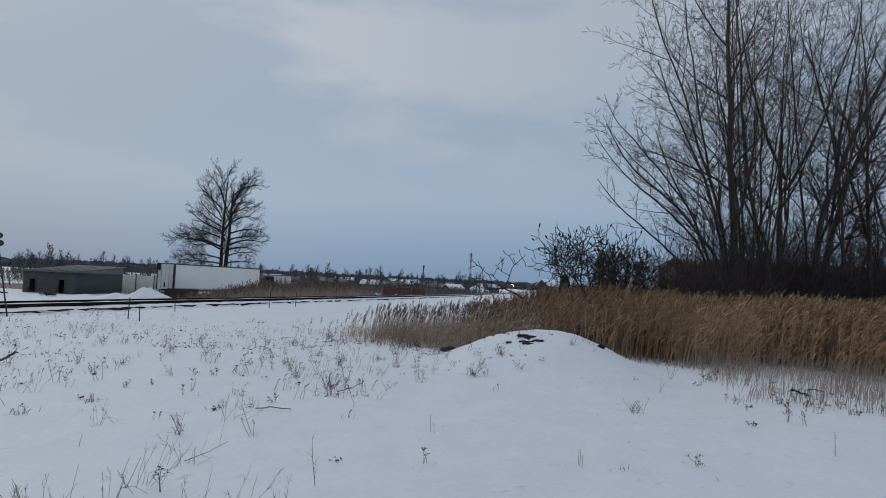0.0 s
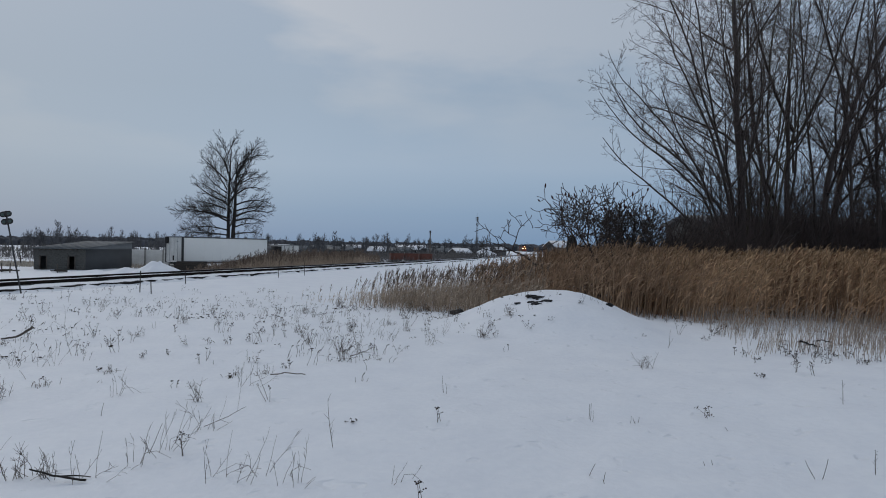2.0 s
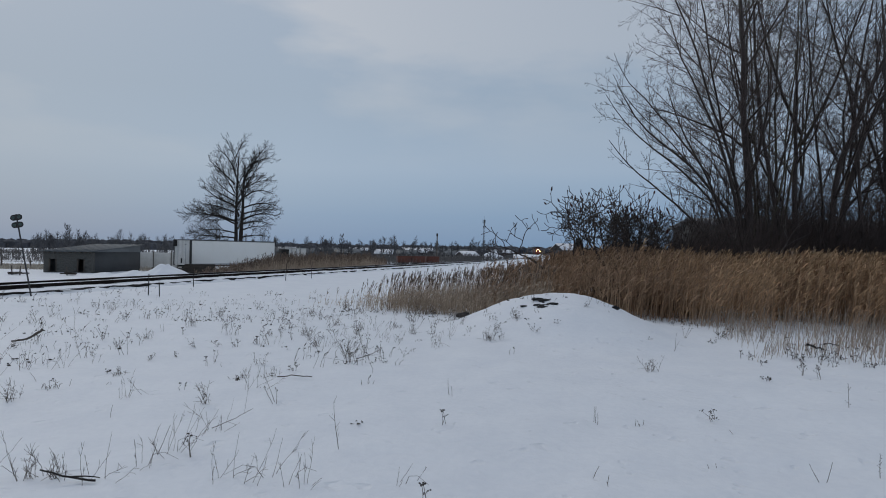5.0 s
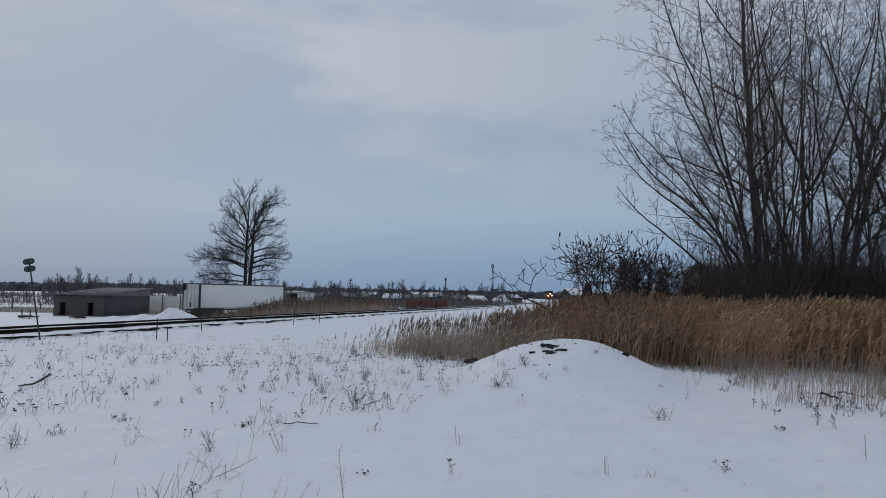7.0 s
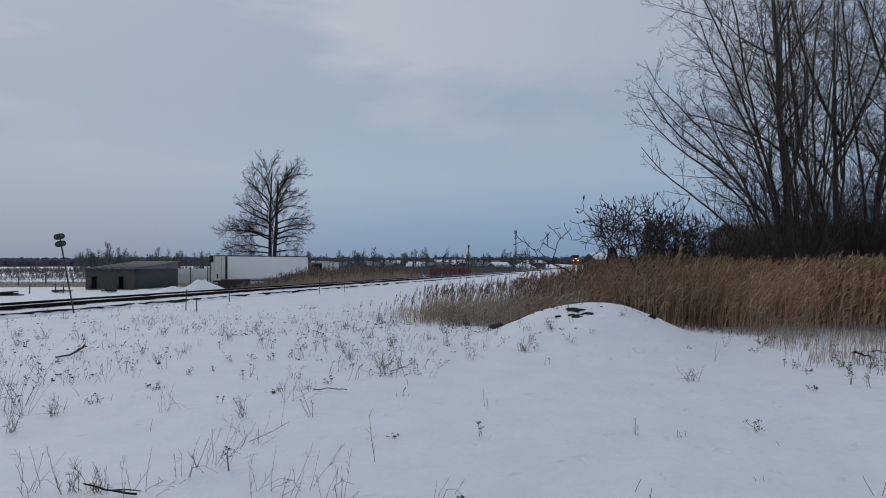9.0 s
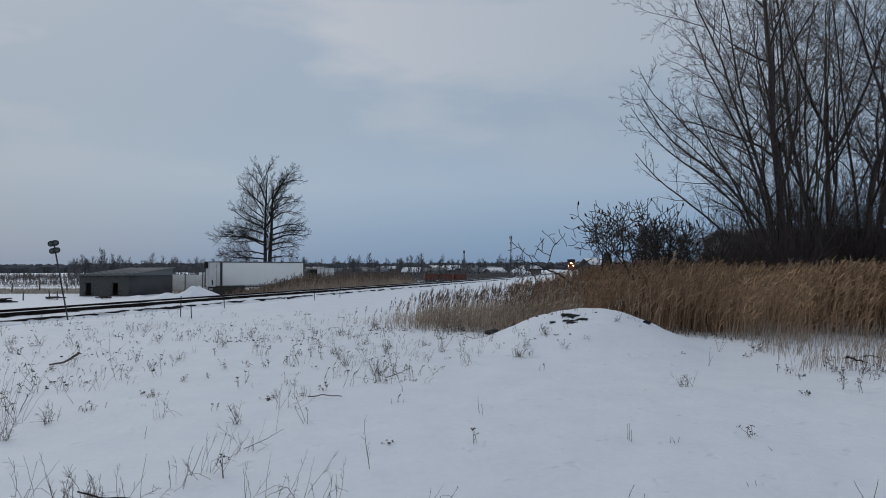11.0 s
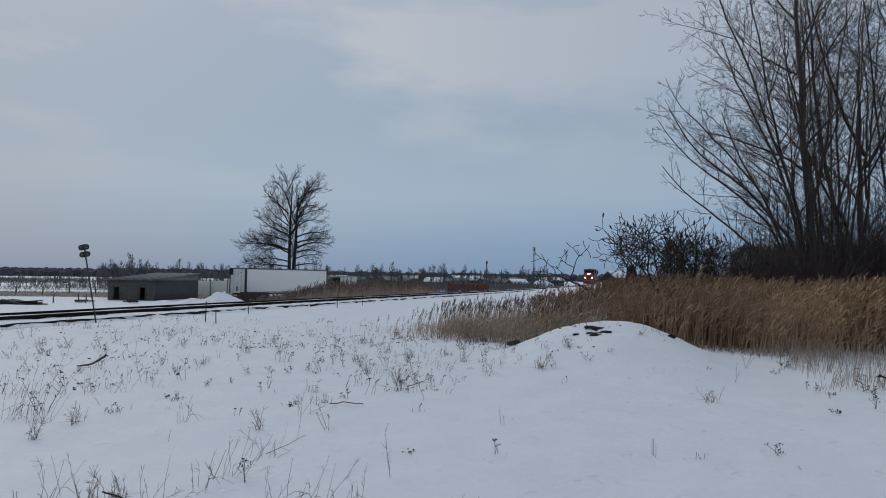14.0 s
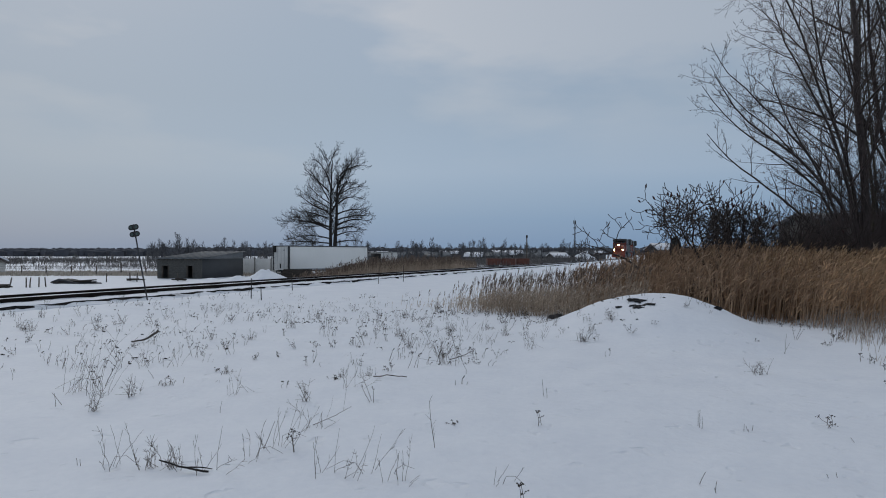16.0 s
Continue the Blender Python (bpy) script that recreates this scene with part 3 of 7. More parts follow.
# the lone tree behind the trailer: two stems out of one foot and long, low limbs that arch over
def build_lone_tree():
    spec = dict(levels=4, wood=2, sway=0.035, wander=(0.05, 0.05, 0.05, 0.05), up=(0.05, 0.035, 0.03, 0.03), kids=(8, 12, 8, 5), bare=(0.5, 0.16, 0.12, 0.12),
                angle=((25, 46), (24, 50), (20, 44), (14, 34)), ratio=((0.22, 0.34), (0.30, 0.44), (0.40, 0.6), (0.5, 0.8)), lift=(0.16, 0.12, 0.06, 0.02), min_r=0.0125, cone=0.5, full=(17, 5.6, 2.0, 0.9))
    stems = [(-0.2, 0, -0.1, 180, 87.5, 94, 16.4, 0.31, 0), (0.2, 0.1, -0.1, 5, 88, 84, 14.6, 0.37, 0),
             (-0.5, 0, 10.6, 178, 58, 76, 6.0, 0.1, 1), (0.6, 0, 11.0, 2, 56, 72, 5.8, 0.1, 1), (0.7, 0, 12.2, -20, 60, 70, 4.6, 0.08, 1),
             (0.7, 0.1, 12.6, 5, 66, 50, 6.2, 0.14, 1), (-0.45, 0, 15.0, 175, 68, 62, 4.0, 0.07, 1), (-0.4, 0, 15.8, 10, 66, 62, 3.4, 0.06, 1),
             (-0.6, 0.0, 13.8, 170, 62, 38, 4.6, 0.1, 1), (-0.5, 0.0, 11.8, 182, 42, 40, 5.2, 0.13, 1), (-0.5, 0.1, 15.4, 60, 66, 52, 3.6, 0.08, 1),
             (-0.6, 0, 8.9, 176, 18, 40, 6.0, 0.14, 1), (-0.6, 0, 7.9, 196, 24, 2, 5.6, 0.12, 1), (-0.5, 0, 6.7, 178, 16, -6, 8.0, 0.16, 1), (-0.5, 0, 6.3, 158, 22, 8, 7.6, 0.13, 1), (-0.4, 0, 5.0, 186, 14, -14, 6.4, 0.11, 1), (-0.4, 0, 4.3, 172, 8, -4, 7.6, 0.11, 1),
             (-0.55, 0, 10.2, 165, 30, 44, 5.4, 0.1, 1), (-0.5, 0, 9.4, 205, 28, 30, 5.6, 0.1, 1),
             (0.45, 0, 4.4, 4, 14, -16, 4.6, 0.11, 1), (0.5, 0, 6.2, -12, 22, -22, 5.0, 0.13, 1), (0.5, 0, 6.8, 8, 30, -14, 6.2, 0.15, 1), (0.5, 0, 8.4, -6, 26, -16, 5.8, 0.13, 1), (0.5, 0, 9.8, 12, 38, -18, 5.4, 0.12, 1), (0.6, 0, 12.2, -4, 36, -22, 4.0, 0.1, 1), (0.5, 0, 7.6, 24, 20, 0, 6.4, 0.12, 1),
             (0.9, 0, 13.9, -10, 46, -6, 5.0, 0.11, 1), (0.6, 0, 11.0, 20, 40, 4, 5.0, 0.1, 1), (0.5, 0, 5.4, -30, 16, -8, 5.6, 0.11, 1),
             (0.0, 0, 5.6, 92, 20, 4, 6.2, 0.13, 1), (0.1, 0, 7.4, -88, 22, 6, 6.0, 0.13, 1), (0, 0, 10.0, 74, 36, 30, 5.2, 0.11, 1), (0, 0, 9.0, -62, 30, 20, 5.4, 0.11, 1), (0, 0, 12.0, -104, 46, 40, 4.6, 0.1, 1), (0, 0, 8.2, 128, 24, 16, 6.0, 0.12, 1), (0, 0, 6.4, -130, 20, 6, 6.0, 0.12, 1)]
    stems = [(*a[:6], a[6] * (1.0 if not a[8] else 0.84 if a[2] < 10.5 else 0.92), *a[7:]) for a in stems]
    branched_tree("lone_tree", (-15.92, 95.0, -1.2), stems, spec, 21, "tall bare deciduous tree with two dark stems", "tree", BARK_DARK, TWIG_DARK)


build_lone_tree()


# the stand of bare trees behind the reeds
def build_tree_stand():
    spec = dict(levels=4, wood=1, sway=0.075, wander=(0.12, 0.14, 0.16, 0.18), up=(0.05, 0.04, 0.03, 0.03), kids=(12, 8, 5, 3), tall=1.24, bare=(0.25, 0.14, 0.12, 0.15),
                angle=((30, 60), (30, 60), (32, 62), (30, 60)), ratio=((0.27, 0.44), (0.32, 0.5), (0.32, 0.5), (0.3, 0.5)), lift=(0.12, 0.1, 0.05, 0.0), min_r=0.0052, full=(12, 2.7, 1.1, 0.45))
    lab = "bare many-stemmed tree rising out of the reeds"
    grp = "trees behind the reeds"
    # a broad clump fanning out over the shrubs, limb above limb, each upturned at its tip
    branched_tree("bare_tree", (14.75, 23.0, -0.05), [
        (0.0, 0, 0, 20, 89, 87, 13.2, 0.165, 0, 92), (-0.05, 0.1, 0, 176, 86, 40, 10.0, 0.085, 0, 68), (0.0, -0.1, 0, 170, 86, 55, 11.2, 0.085, 0, 72), (-0.1, 0.15, 0, 184, 87, 66, 12.2, 0.075, 0, 78),
        (0.1, 0.0, 0, 160, 88, 74, 12.4, 0.065, 0, 82)], dict(spec, kids=(14, 8, 5, 3), ratio=((0.2, 0.36), (0.32, 0.5), (0.32, 0.5), (0.3, 0.5))), 31, lab, "tree", BARK, TWIG, grp)
    branched_tree("bare_tree", (14.4, 22.7, -0.05), [(0, 0, 0, 178, 60, 37, 8.2, 0.07, 0, 46), (-0.1, 0.1, 0, 174, 82, 34, 8.8, 0.075, 0, 56), (-1.35, 0.15, 4.75, 176, 48, 43, 5.8, 0.045, 0, 64), (0.0, 0.1, 0, 168, 86, 40, 9.8, 0.065, 0, 60), (-0.1, -0.1, 0, 186, 84, 50, 10.2, 0.05, 0, 66)],
                  dict(spec, kids=(15, 8, 5, 3), bare=(0.26, 0.14, 0.12, 0.15), ratio=((0.19, 0.34), (0.32, 0.5), (0.32, 0.5), (0.3, 0.5))), 32, "leaning bare tree with long low limbs", "tree", BARK, TWIG, grp)
    # a sheaf of thin olive stems beside the thick trunk
    branched_tree("bare_tree", (15.35, 23.3, -0.05), [(-0.3 + 0.17 * k, 0.1 * (k % 3), 0, 175 if k < 3 else 8, 88.5 - 0.3 * k, 87 - abs(k - 3) * 2.6, 11.6 + 0.3 * (k % 4), 0.045 + 0.008 * (k % 3), 0, 84) for k in range(8)],
                  dict(spec, kids=(8, 6, 4, 3), bare=(0.34, 0.14, 0.12, 0.15)), 40, "sheaf of thin olive-grey stems beside a thick trunk", "tree", BARK_OLIVE, TWIG, grp)
    branched_tree("bare_tree", (16.45, 23.4, -0.05), [(0, 0, 0, 175, 89, 88, 12.0, 0.11, 0, 80), (0.0, 0.1, 3.9, 172, 64, 74, 7.0, 0.055, 0, 84), (0.2, 0.1, 0, 20, 84, 76, 11.4, 0.055, 0), (-0.2, 0.3, 0, 160, 85, 82, 11.0, 0.05, 0)], dict(spec, kids=(10, 7, 5, 3)), 33, lab, "tree", BARK, TWIG, grp)
    branched_tree("bare_tree", (17.4, 23.6, -0.05), [(0, 0, 0, 170, 89, 91, 8.0, 0.15, 0), (-0.12, 0, 6.6, 172, 60, 80, 6.2, 0.07, 0), (-0.1, 0, 6.2, 4, 56, 74, 6.8, 0.07, 0, 82), (-0.1, 0, 5.0, 60, 62, 72, 6.4, 0.05, 0)], dict(spec, kids=(9, 7, 5, 3), bare=(0.45, 0.14, 0.12, 0.15)), 34, "bare tree forking high above a straight trunk", "tree", BARK, TWIG, grp)
    branched_tree("bare_tree", (17.7, 23.2, -0.05), [(0, 0, 0, 4, 85, 73, 12.8, 0.14, 0, 90), (0.85, 0.1, 0, 8, 87, 60, 12.8, 0.16, 0, 70), (1.0, 0.3, 0, 2, 86, 70, 12.4, 0.085, 0, 80), (1.2, 0.1, 0, 10, 80, 48, 11.4, 0.08, 0, 62), (0.6, 0.4, 0, 165, 87, 82, 12.0, 0.065, 0, 86)], dict(spec, kids=(10, 7, 5, 3)), 35, lab, "tree", BARK, TWIG, grp)
    branched_tree("bare_tree", (20.2, 22.6, -0.05), [(0, 0, 0, 40, 84, 74, 12.0, 0.1, 0), (0.2, 0, 0, 5, 74, 58, 10.4, 0.09, 0), (-0.2, 0, 0, 160, 78, 80, 10.8, 0.08, 0), (0.1, -0.2, 0, -20, 60, 44, 8.0, 0.07, 0)], spec, 36, lab, "tree", BARK, TWIG, grp)
    branched_tree("bare_tree", (22.2, 22.6, -0.05), [(0, 0, 0, 60, 82, 74, 11.4, 0.11, 0), (-0.3, 0, 0, 160, 76, 78, 10.8, 0.09, 0), (0.2, 0, 0, 0, 70, 60, 9.6, 0.08, 0)], spec, 37, lab, "tree", BARK, TWIG, grp)
    branched_tree("bare_tree", (24.4, 23.4, -0.05), [(0, 0, 0, 60, 82, 76, 11.2, 0.12, 0), (-0.3, 0, 0, 150, 72, 74, 10.6, 0.09, 0)], spec, 39, lab, "tree", BARK, TWIG, grp)
    # thin saplings and a pale young bush low among them
    thin = dict(spec, levels=3, wood=0, kids=(34, 9, 4), bare=(0.2, 0.15, 0.15), tall=1.0)
    rng = random.Random(38)
    for k in range(20):
        x = 14.2 + k * 0.62 + rng.uniform(-0.3, 0.3)
        branched_tree("sapling", (x, 23.6 + rng.uniform(-1.4, 2.0), -0.05), [(0, 0, 0, rng.uniform(0, 360), rng.uniform(80, 88), rng.uniform(72, 90), rng.uniform(3.6, 8.0), rng.uniform(0.028, 0.05), 0)], thin, 50 + k,
                      "thin leafless sapling among larger trees", "tree", BARK, TWIG, "saplings behind the reeds")
    # dark tangled undergrowth at the foot of the trees
    g = Geo()
    for k in range(210):                      # low tangle behind the shrubs
        x, y = rng.uniform(9.4, 14.0), rng.uniform(20.6, 22.4)
        for _ in range(6):
            a, e = rng.uniform(0, 6.28), radians(rng.uniform(35, 85))
            pts = bent((x, y, -0.05), (math.cos(a) * math.cos(e), math.sin(a) * math.cos(e), math.sin(e)), rng.uniform(2.0, 3.8), 5, rng, 0.16, 0.02)
            g.tube(pts, np.linspace(0.012, 0.005, 6), 3, cap=False)
    for k in range(230):
        x, y = rng.uniform(13.0, 28.0) if k % 3 else rng.uniform(17.5, 28.0), rng.uniform(21.8, 27.5)
        h = rng.uniform(1.4, 2.8 + 0.3 * min(x - 13, 7))
        for _ in range(7):
            a, e = rng.uniform(0, 6.28), radians(rng.uniform(40, 85))
            pts = bent((x, y, -0.05), (math.cos(a) * math.cos(e), math.sin(a) * math.cos(e), math.sin(e)), h * rng.uniform(0.6, 1.1), 4, rng, 0.14, 0.02)
            g.tube(pts, np.linspace(0.012, 0.005, 5), 3, cap=False)
            for _ in range(6):
                i = rng.randrange(1, 4)
                q = bent(pts[i], turned(pts[i + 1] - pts[i], radians(rng.uniform(25, 70)), rng), h * rng.uniform(0.2, 0.5), 3, rng, 0.14, 0.03)
                g.tube(q, np.linspace(0.007, 0.004, 4), 3, cap=False)
    tagged(part("undergrowth", g, TWIG, None, "dark tangled leafless undergrowth beneath the trees", kind="stuff"), category="undergrowth")
    g = Geo()
    for k in range(190):                      # taller brush among the trunks
        x, y = rng.uniform(15.0, 29.5), rng.uniform(22.2, 27.5)
        for _ in range(4):
            a, e = rng.uniform(0, 6.28), radians(rng.uniform(60, 88))
            pts = bent((x, y, -0.05), (math.cos(a) * math.cos(e), math.sin(a) * math.cos(e), math.sin(e)), rng.uniform(3.0, 6.6), 6, rng, 0.09, 0.02)
            g.tube(pts, np.linspace(0.016, 0.006, 7), 3, cap=False)
            for _ in range(14):
                i = rng.randrange(1, 6)
                q = bent(pts[i], turned(pts[i + 1] - pts[i], radians(rng.uniform(25, 60)), rng), rng.uniform(0.5, 1.4), 3, rng, 0.12, 0.05)
                g.tube(q, np.linspace(0.008, 0.005, 4), 3, cap=False)
    tagged(part("brush", g, TWIG, None, "tall thin leafless brush among the tree trunks", kind="stuff"), category="brush")
    pale = dict(levels=3, wood=1, wander=0.12, up=0.05, kids=(7, 5, 4), bare=(0.35, 0.25, 0.2), angle=((30, 60),), ratio=((0.45, 0.65),), lift=0.2, min_r=0.006)
    tree_thing("young_bush", (14.3, 21.4, 0.0), [(0, 0, 0, 90, 86, 3.4, 0.05), (0.1, 0, 0.9, 20, 48, 2.3, 0.035), (0, 0, 0.9, 165, 42, 2.2, 0.035)], pale, 71, "pale leafless young bush standing among the reeds", "bush", mat("pale_bark", (0.13, 0.115, 0.10), (0.21, 0.19, 0.165), 0.9, 3.0, 30.0, 0.3), TWIG)


build_tree_stand()


def antler(p, d, length, r, depth, rng, wood, tips):
    """A crooked branch that forks again and again, the forks bending upwards."""
    pts = bent(p, d, length, 4, rng, 0.2, 0.035)
    end = max(r * 0.84, 0.0105)
    wood.tube(pts, np.linspace(r, end, 5), 5, cap=depth == 0)
    d = pts[-1] - pts[-2]
    d /= np.linalg.norm(d)
    if depth == 0:
        tips.append((pts[-1], d))
        return
    spin = rng.uniform(0, 6.28)
    u = np.array(Vector(d).cross(Vector((0.1, 0.9, 0.3))).normalized())
    v = np.cross(d, u)
    n = 3 if rng.random() < 0.22 else 2
    for k in range(n):
        a = radians(rng.uniform(16, 30) if k == 0 else rng.uniform(40, 78))
        w = spin + k * 6.28 / n + rng.uniform(-0.4, 0.4)
        e = d * math.cos(a) + (u * math.cos(w) + v * math.sin(w)) * math.sin(a)
        e[2] += 0.08
        antler(pts[-1], e / np.linalg.norm(e), length * rng.uniform(0.72, 1.02), end * (0.92 if k == 0 else 0.78), depth - 1, rng, wood, tips)


def build_sumacs():
    rng = random.Random(47)
    # where each stands, and its arms: azimuth, rise at the foot and further up, length before the first fork, forks
    spots = ((6.5, 19.6, ((176, 72, 36, 2.0, 4), (20, 78, 66, 1.7, 3))), (8.05, 19.3, ((176, 58, 38, 2.1, 5), (168, 70, 50, 2.2, 5), (160, 78, 62, 2.0, 5))), (7.6, 19.9, ((150, 76, 62, 1.9, 5), (182, 70, 56, 1.8, 5), (30, 74, 60, 2.0, 5))),
             (8.6, 19.5, ((165, 76, 60, 1.7, 6), (20, 70, 52, 1.7, 6), (90, 80, 70, 1.7, 6))), (9.3, 20.0, ((160, 74, 58, 1.7, 6), (10, 68, 50, 1.6, 6), (100, 80, 72, 1.8, 6))), (9.9, 19.6, ((150, 74, 56, 1.5, 6), (15, 64, 44, 1.5, 6), (90, 80, 66, 1.6, 5))),
             (10.9, 20.3, ((160, 66, 50, 1.5, 5), (20, 62, 44, 1.5, 4))), (8.9, 20.8, ((140, 76, 60, 2.0, 5), (40, 74, 56, 2.0, 5))), (10.2, 20.9, ((130, 74, 58, 1.8, 5), (50, 72, 52, 1.7, 5))))
    for x, y, arms in spots:
        t = thing("sumac", pose(x, y, -0.05), "leafless sumac shrub with dark seed heads in the reeds", "shrub", "sumac shrubs")
        tips = []
        for k, (az, el0, el1, length, forks) in enumerate(arms):
            wood = Geo()
            line = arch((0.12 * k, 0, 0), az + rng.uniform(-10, 10), el0, el1, length, 8, rng, 0.09)
            wood.tube(line, np.linspace(0.042, 0.032, 9), 6, cap=False)
            d = line[-1] - line[-2]
            antler(line[-1], d / np.linalg.norm(d), 0.5 if forks < 6 else 0.43, 0.030, forks, rng, wood, tips)
            part("branch", wood, SUMAC, t, "crooked dark branch", smooth=True)
        for p, d in tips:
            if p[2] < 3.0 and rng.random() < 0.9 or rng.random() < (0.8 if len(tips) < 90 else 0.9):
                continue
            d = d + np.array((0, 0, 1.1))
            d /= np.linalg.norm(d)
            h = rng.uniform(0.10, 0.17)
            g = Geo().tube([p, p + d * h * 0.25, p + d * h * 0.65, p + d * h], [0.012, 0.03, 0.025, 0.006], 6)
            part("seed_head", g, SUMAC_CONE, t, "dark upright seed head")


build_sumacs()


# ------------------------------------------------------------ reeds and weeds
def reed_stems(name, spots, label, stem_mat, leaf_mat, plume_mat, plume=1.0, thick=0.006, lean=0.10, lean_x=0.12, leaves=2, low=0.3, droop=0.6, seed=0):
    """spots: rows of x, y, height. Stems, leaves (above low of the height) and plumes as three meshes under one thing."""
    rng = np.random.RandomState(seed)
    n = len(spots)
    x, y, h = spots[:, 0], spots[:, 1], spots[:, 2]
    z = ground_z(x, y) - 0.03
    base = np.stack([x, y, z], -1)
    ln = np.stack([rng.normal(lean_x, lean, n), rng.normal(0, lean, n)], -1)
    fr = np.array([0.0, 0.5, 1.0])
    pts = np.zeros((n, 3, 3))
    for k, f in enumerate(fr):
        pts[:, k, 2] = base[:, 2] + h * f * (1 - 0.5 * (ln ** 2).sum(1) * f)
        pts[:, k, :2] = base[:, :2] + ln * (h * f ** 1.5)[:, None]
    g = Geo()
    an = rng.uniform(0, 6.28, n)
    rad = np.array([1.0, 0.85, 0.5])
    ring = []
    for k in range(3):
        for j in range(3):
            a = an + j * 2.0944
            o = np.stack([np.cos(a), np.sin(a), 0 * a], -1) * (thick * rad[k])
            ring.append(pts[:, k] + o)
    v = np.stack(ring, 1)
    q = np.array([(k * 3 + j, k * 3 + (j + 1) % 3, k * 3 + 3 + (j + 1) % 3, k * 3 + 3 + j) for k in range(2) for j in range(3)])
    g.add(v.reshape(-1, 3), (np.arange(n)[:, None, None] * 9 + q[None]).reshape(-1, 4))
    t = thing(name, Matrix(), label, "reeds", kind="stuff")
    part("stems", g, stem_mat, t, kind="stuff")
    # long dry leaves, blown to one side
    g = Geo()
    for _ in range(leaves):
        f = rng.uniform(low, 0.95, n)
        p = base + np.stack([ln[:, 0] * h * f ** 1.5, ln[:, 1] * h * f ** 1.5, h * f], -1)
        a = rng.normal(0.1, 0.95, n)
        d = np.stack([np.cos(a), np.sin(a), rng.uniform(0.2, 1.3, n)], -1)
        d /= np.linalg.norm(d, axis=1, keepdims=True)
        L = rng.uniform(0.16, 0.42, n)[:, None] * np.minimum(1, h / 1.4)[:, None]
        w = np.stack([-np.sin(a), np.cos(a), 0.5 + 0 * a], -1) * rng.uniform(0.006, 0.012, n)[:, None]
        m = p + d * L * 0.6
        e = m + np.stack([d[:, 0], d[:, 1], d[:, 2] - rng.uniform(0.1, 0.9, n)], -1) * L * 0.45
        v = np.stack([p - w * 0.6, p + w * 0.6, m + w, m - w, e], 1)
        k = np.arange(n)[:, None] * 5
        g.add(v.reshape(-1, 3), k + np.array([[0, 1, 2, 3]]), k + np.array([[3, 2, 4]]))
    if leaves:
        part("leaves", g, leaf_mat, t, "long dry leaves", kind="stuff")
    if plume > 0:
        g = Geo()
        keep = rng.random(n) < 0.75
        top, l2 = pts[keep, 2], ln[keep]
        tx = pts[keep, 1]
        up = top - tx
        up /= np.linalg.norm(up, axis=1, keepdims=True)
        m = len(top)
        size = rng.uniform(0.7, 1.25, m)[:, None]
        for _ in range(13):
            a = rng.uniform(0, 6.28, m)
            p = top + up * (rng.uniform(-0.16, 0.05, m)[:, None] * plume * size)
            d = up + np.stack([np.cos(a) * 0.4 + 0.35 * droop, np.sin(a) * 0.4, 0 * a], -1)
            L = rng.uniform(0.06, 0.15, m)[:, None] * plume * size
            w = np.stack([-np.sin(a), np.cos(a), rng.normal(0, 0.5, m)], -1) * 0.007 * plume
            mid = p + d * L * 0.55
            e = mid + (d - np.array((0, 0, 1.0)) * (droop * rng.uniform(0.3, 1.6, m))[:, None]) * L * 0.55
            v = np.stack([p, mid - w, e, mid + w], 1)
            g.add(v.reshape(-1, 3), np.arange(m)[:, None] * 4 + np.array([[0, 1, 2, 3]]))
        part("plumes", g, plume_mat, t, "feathery seed plumes", kind="stuff")
    return t


def scatter(n, x0, x1, y0, y1, inside, seed):
    rng = np.random.RandomState(seed)
    out = []
    got = 0
    while got < n:
        x, y = rng.uniform(x0, x1, 4 * n), rng.uniform(y0, y1, 4 * n)
        k = inside(x, y, rng)
        out.append(np.stack([x[k], y[k]], -1))
        got += k.sum()
    return np.concatenate(out)[:n]


def front_edge(u):
    """How far off the reeds begin, for each bearing u = x / y."""
    return np.interp(u, [-0.1, 0.03, 0.14, 0.26, 0.40, 0.50, 0.56, 0.594, 0.63, 0.66, 0.784, 0.90, 1.3], [20.8, 19.7, 18.6, 17.4, 16.6, 15.9, 15.2, 13.8, 12.1, 10.9, 10.7, 9.7, 8.2])


def dense_edge(u):
    """Where the leafy reeds begin, behind the thin bare ones."""
    return np.maximum(front_edge(u), np.interp(u, [0.5, 0.6, 0.784, 0.9, 1.3], [15.0, 14.9, 14.4, 13.4, 11.0]))


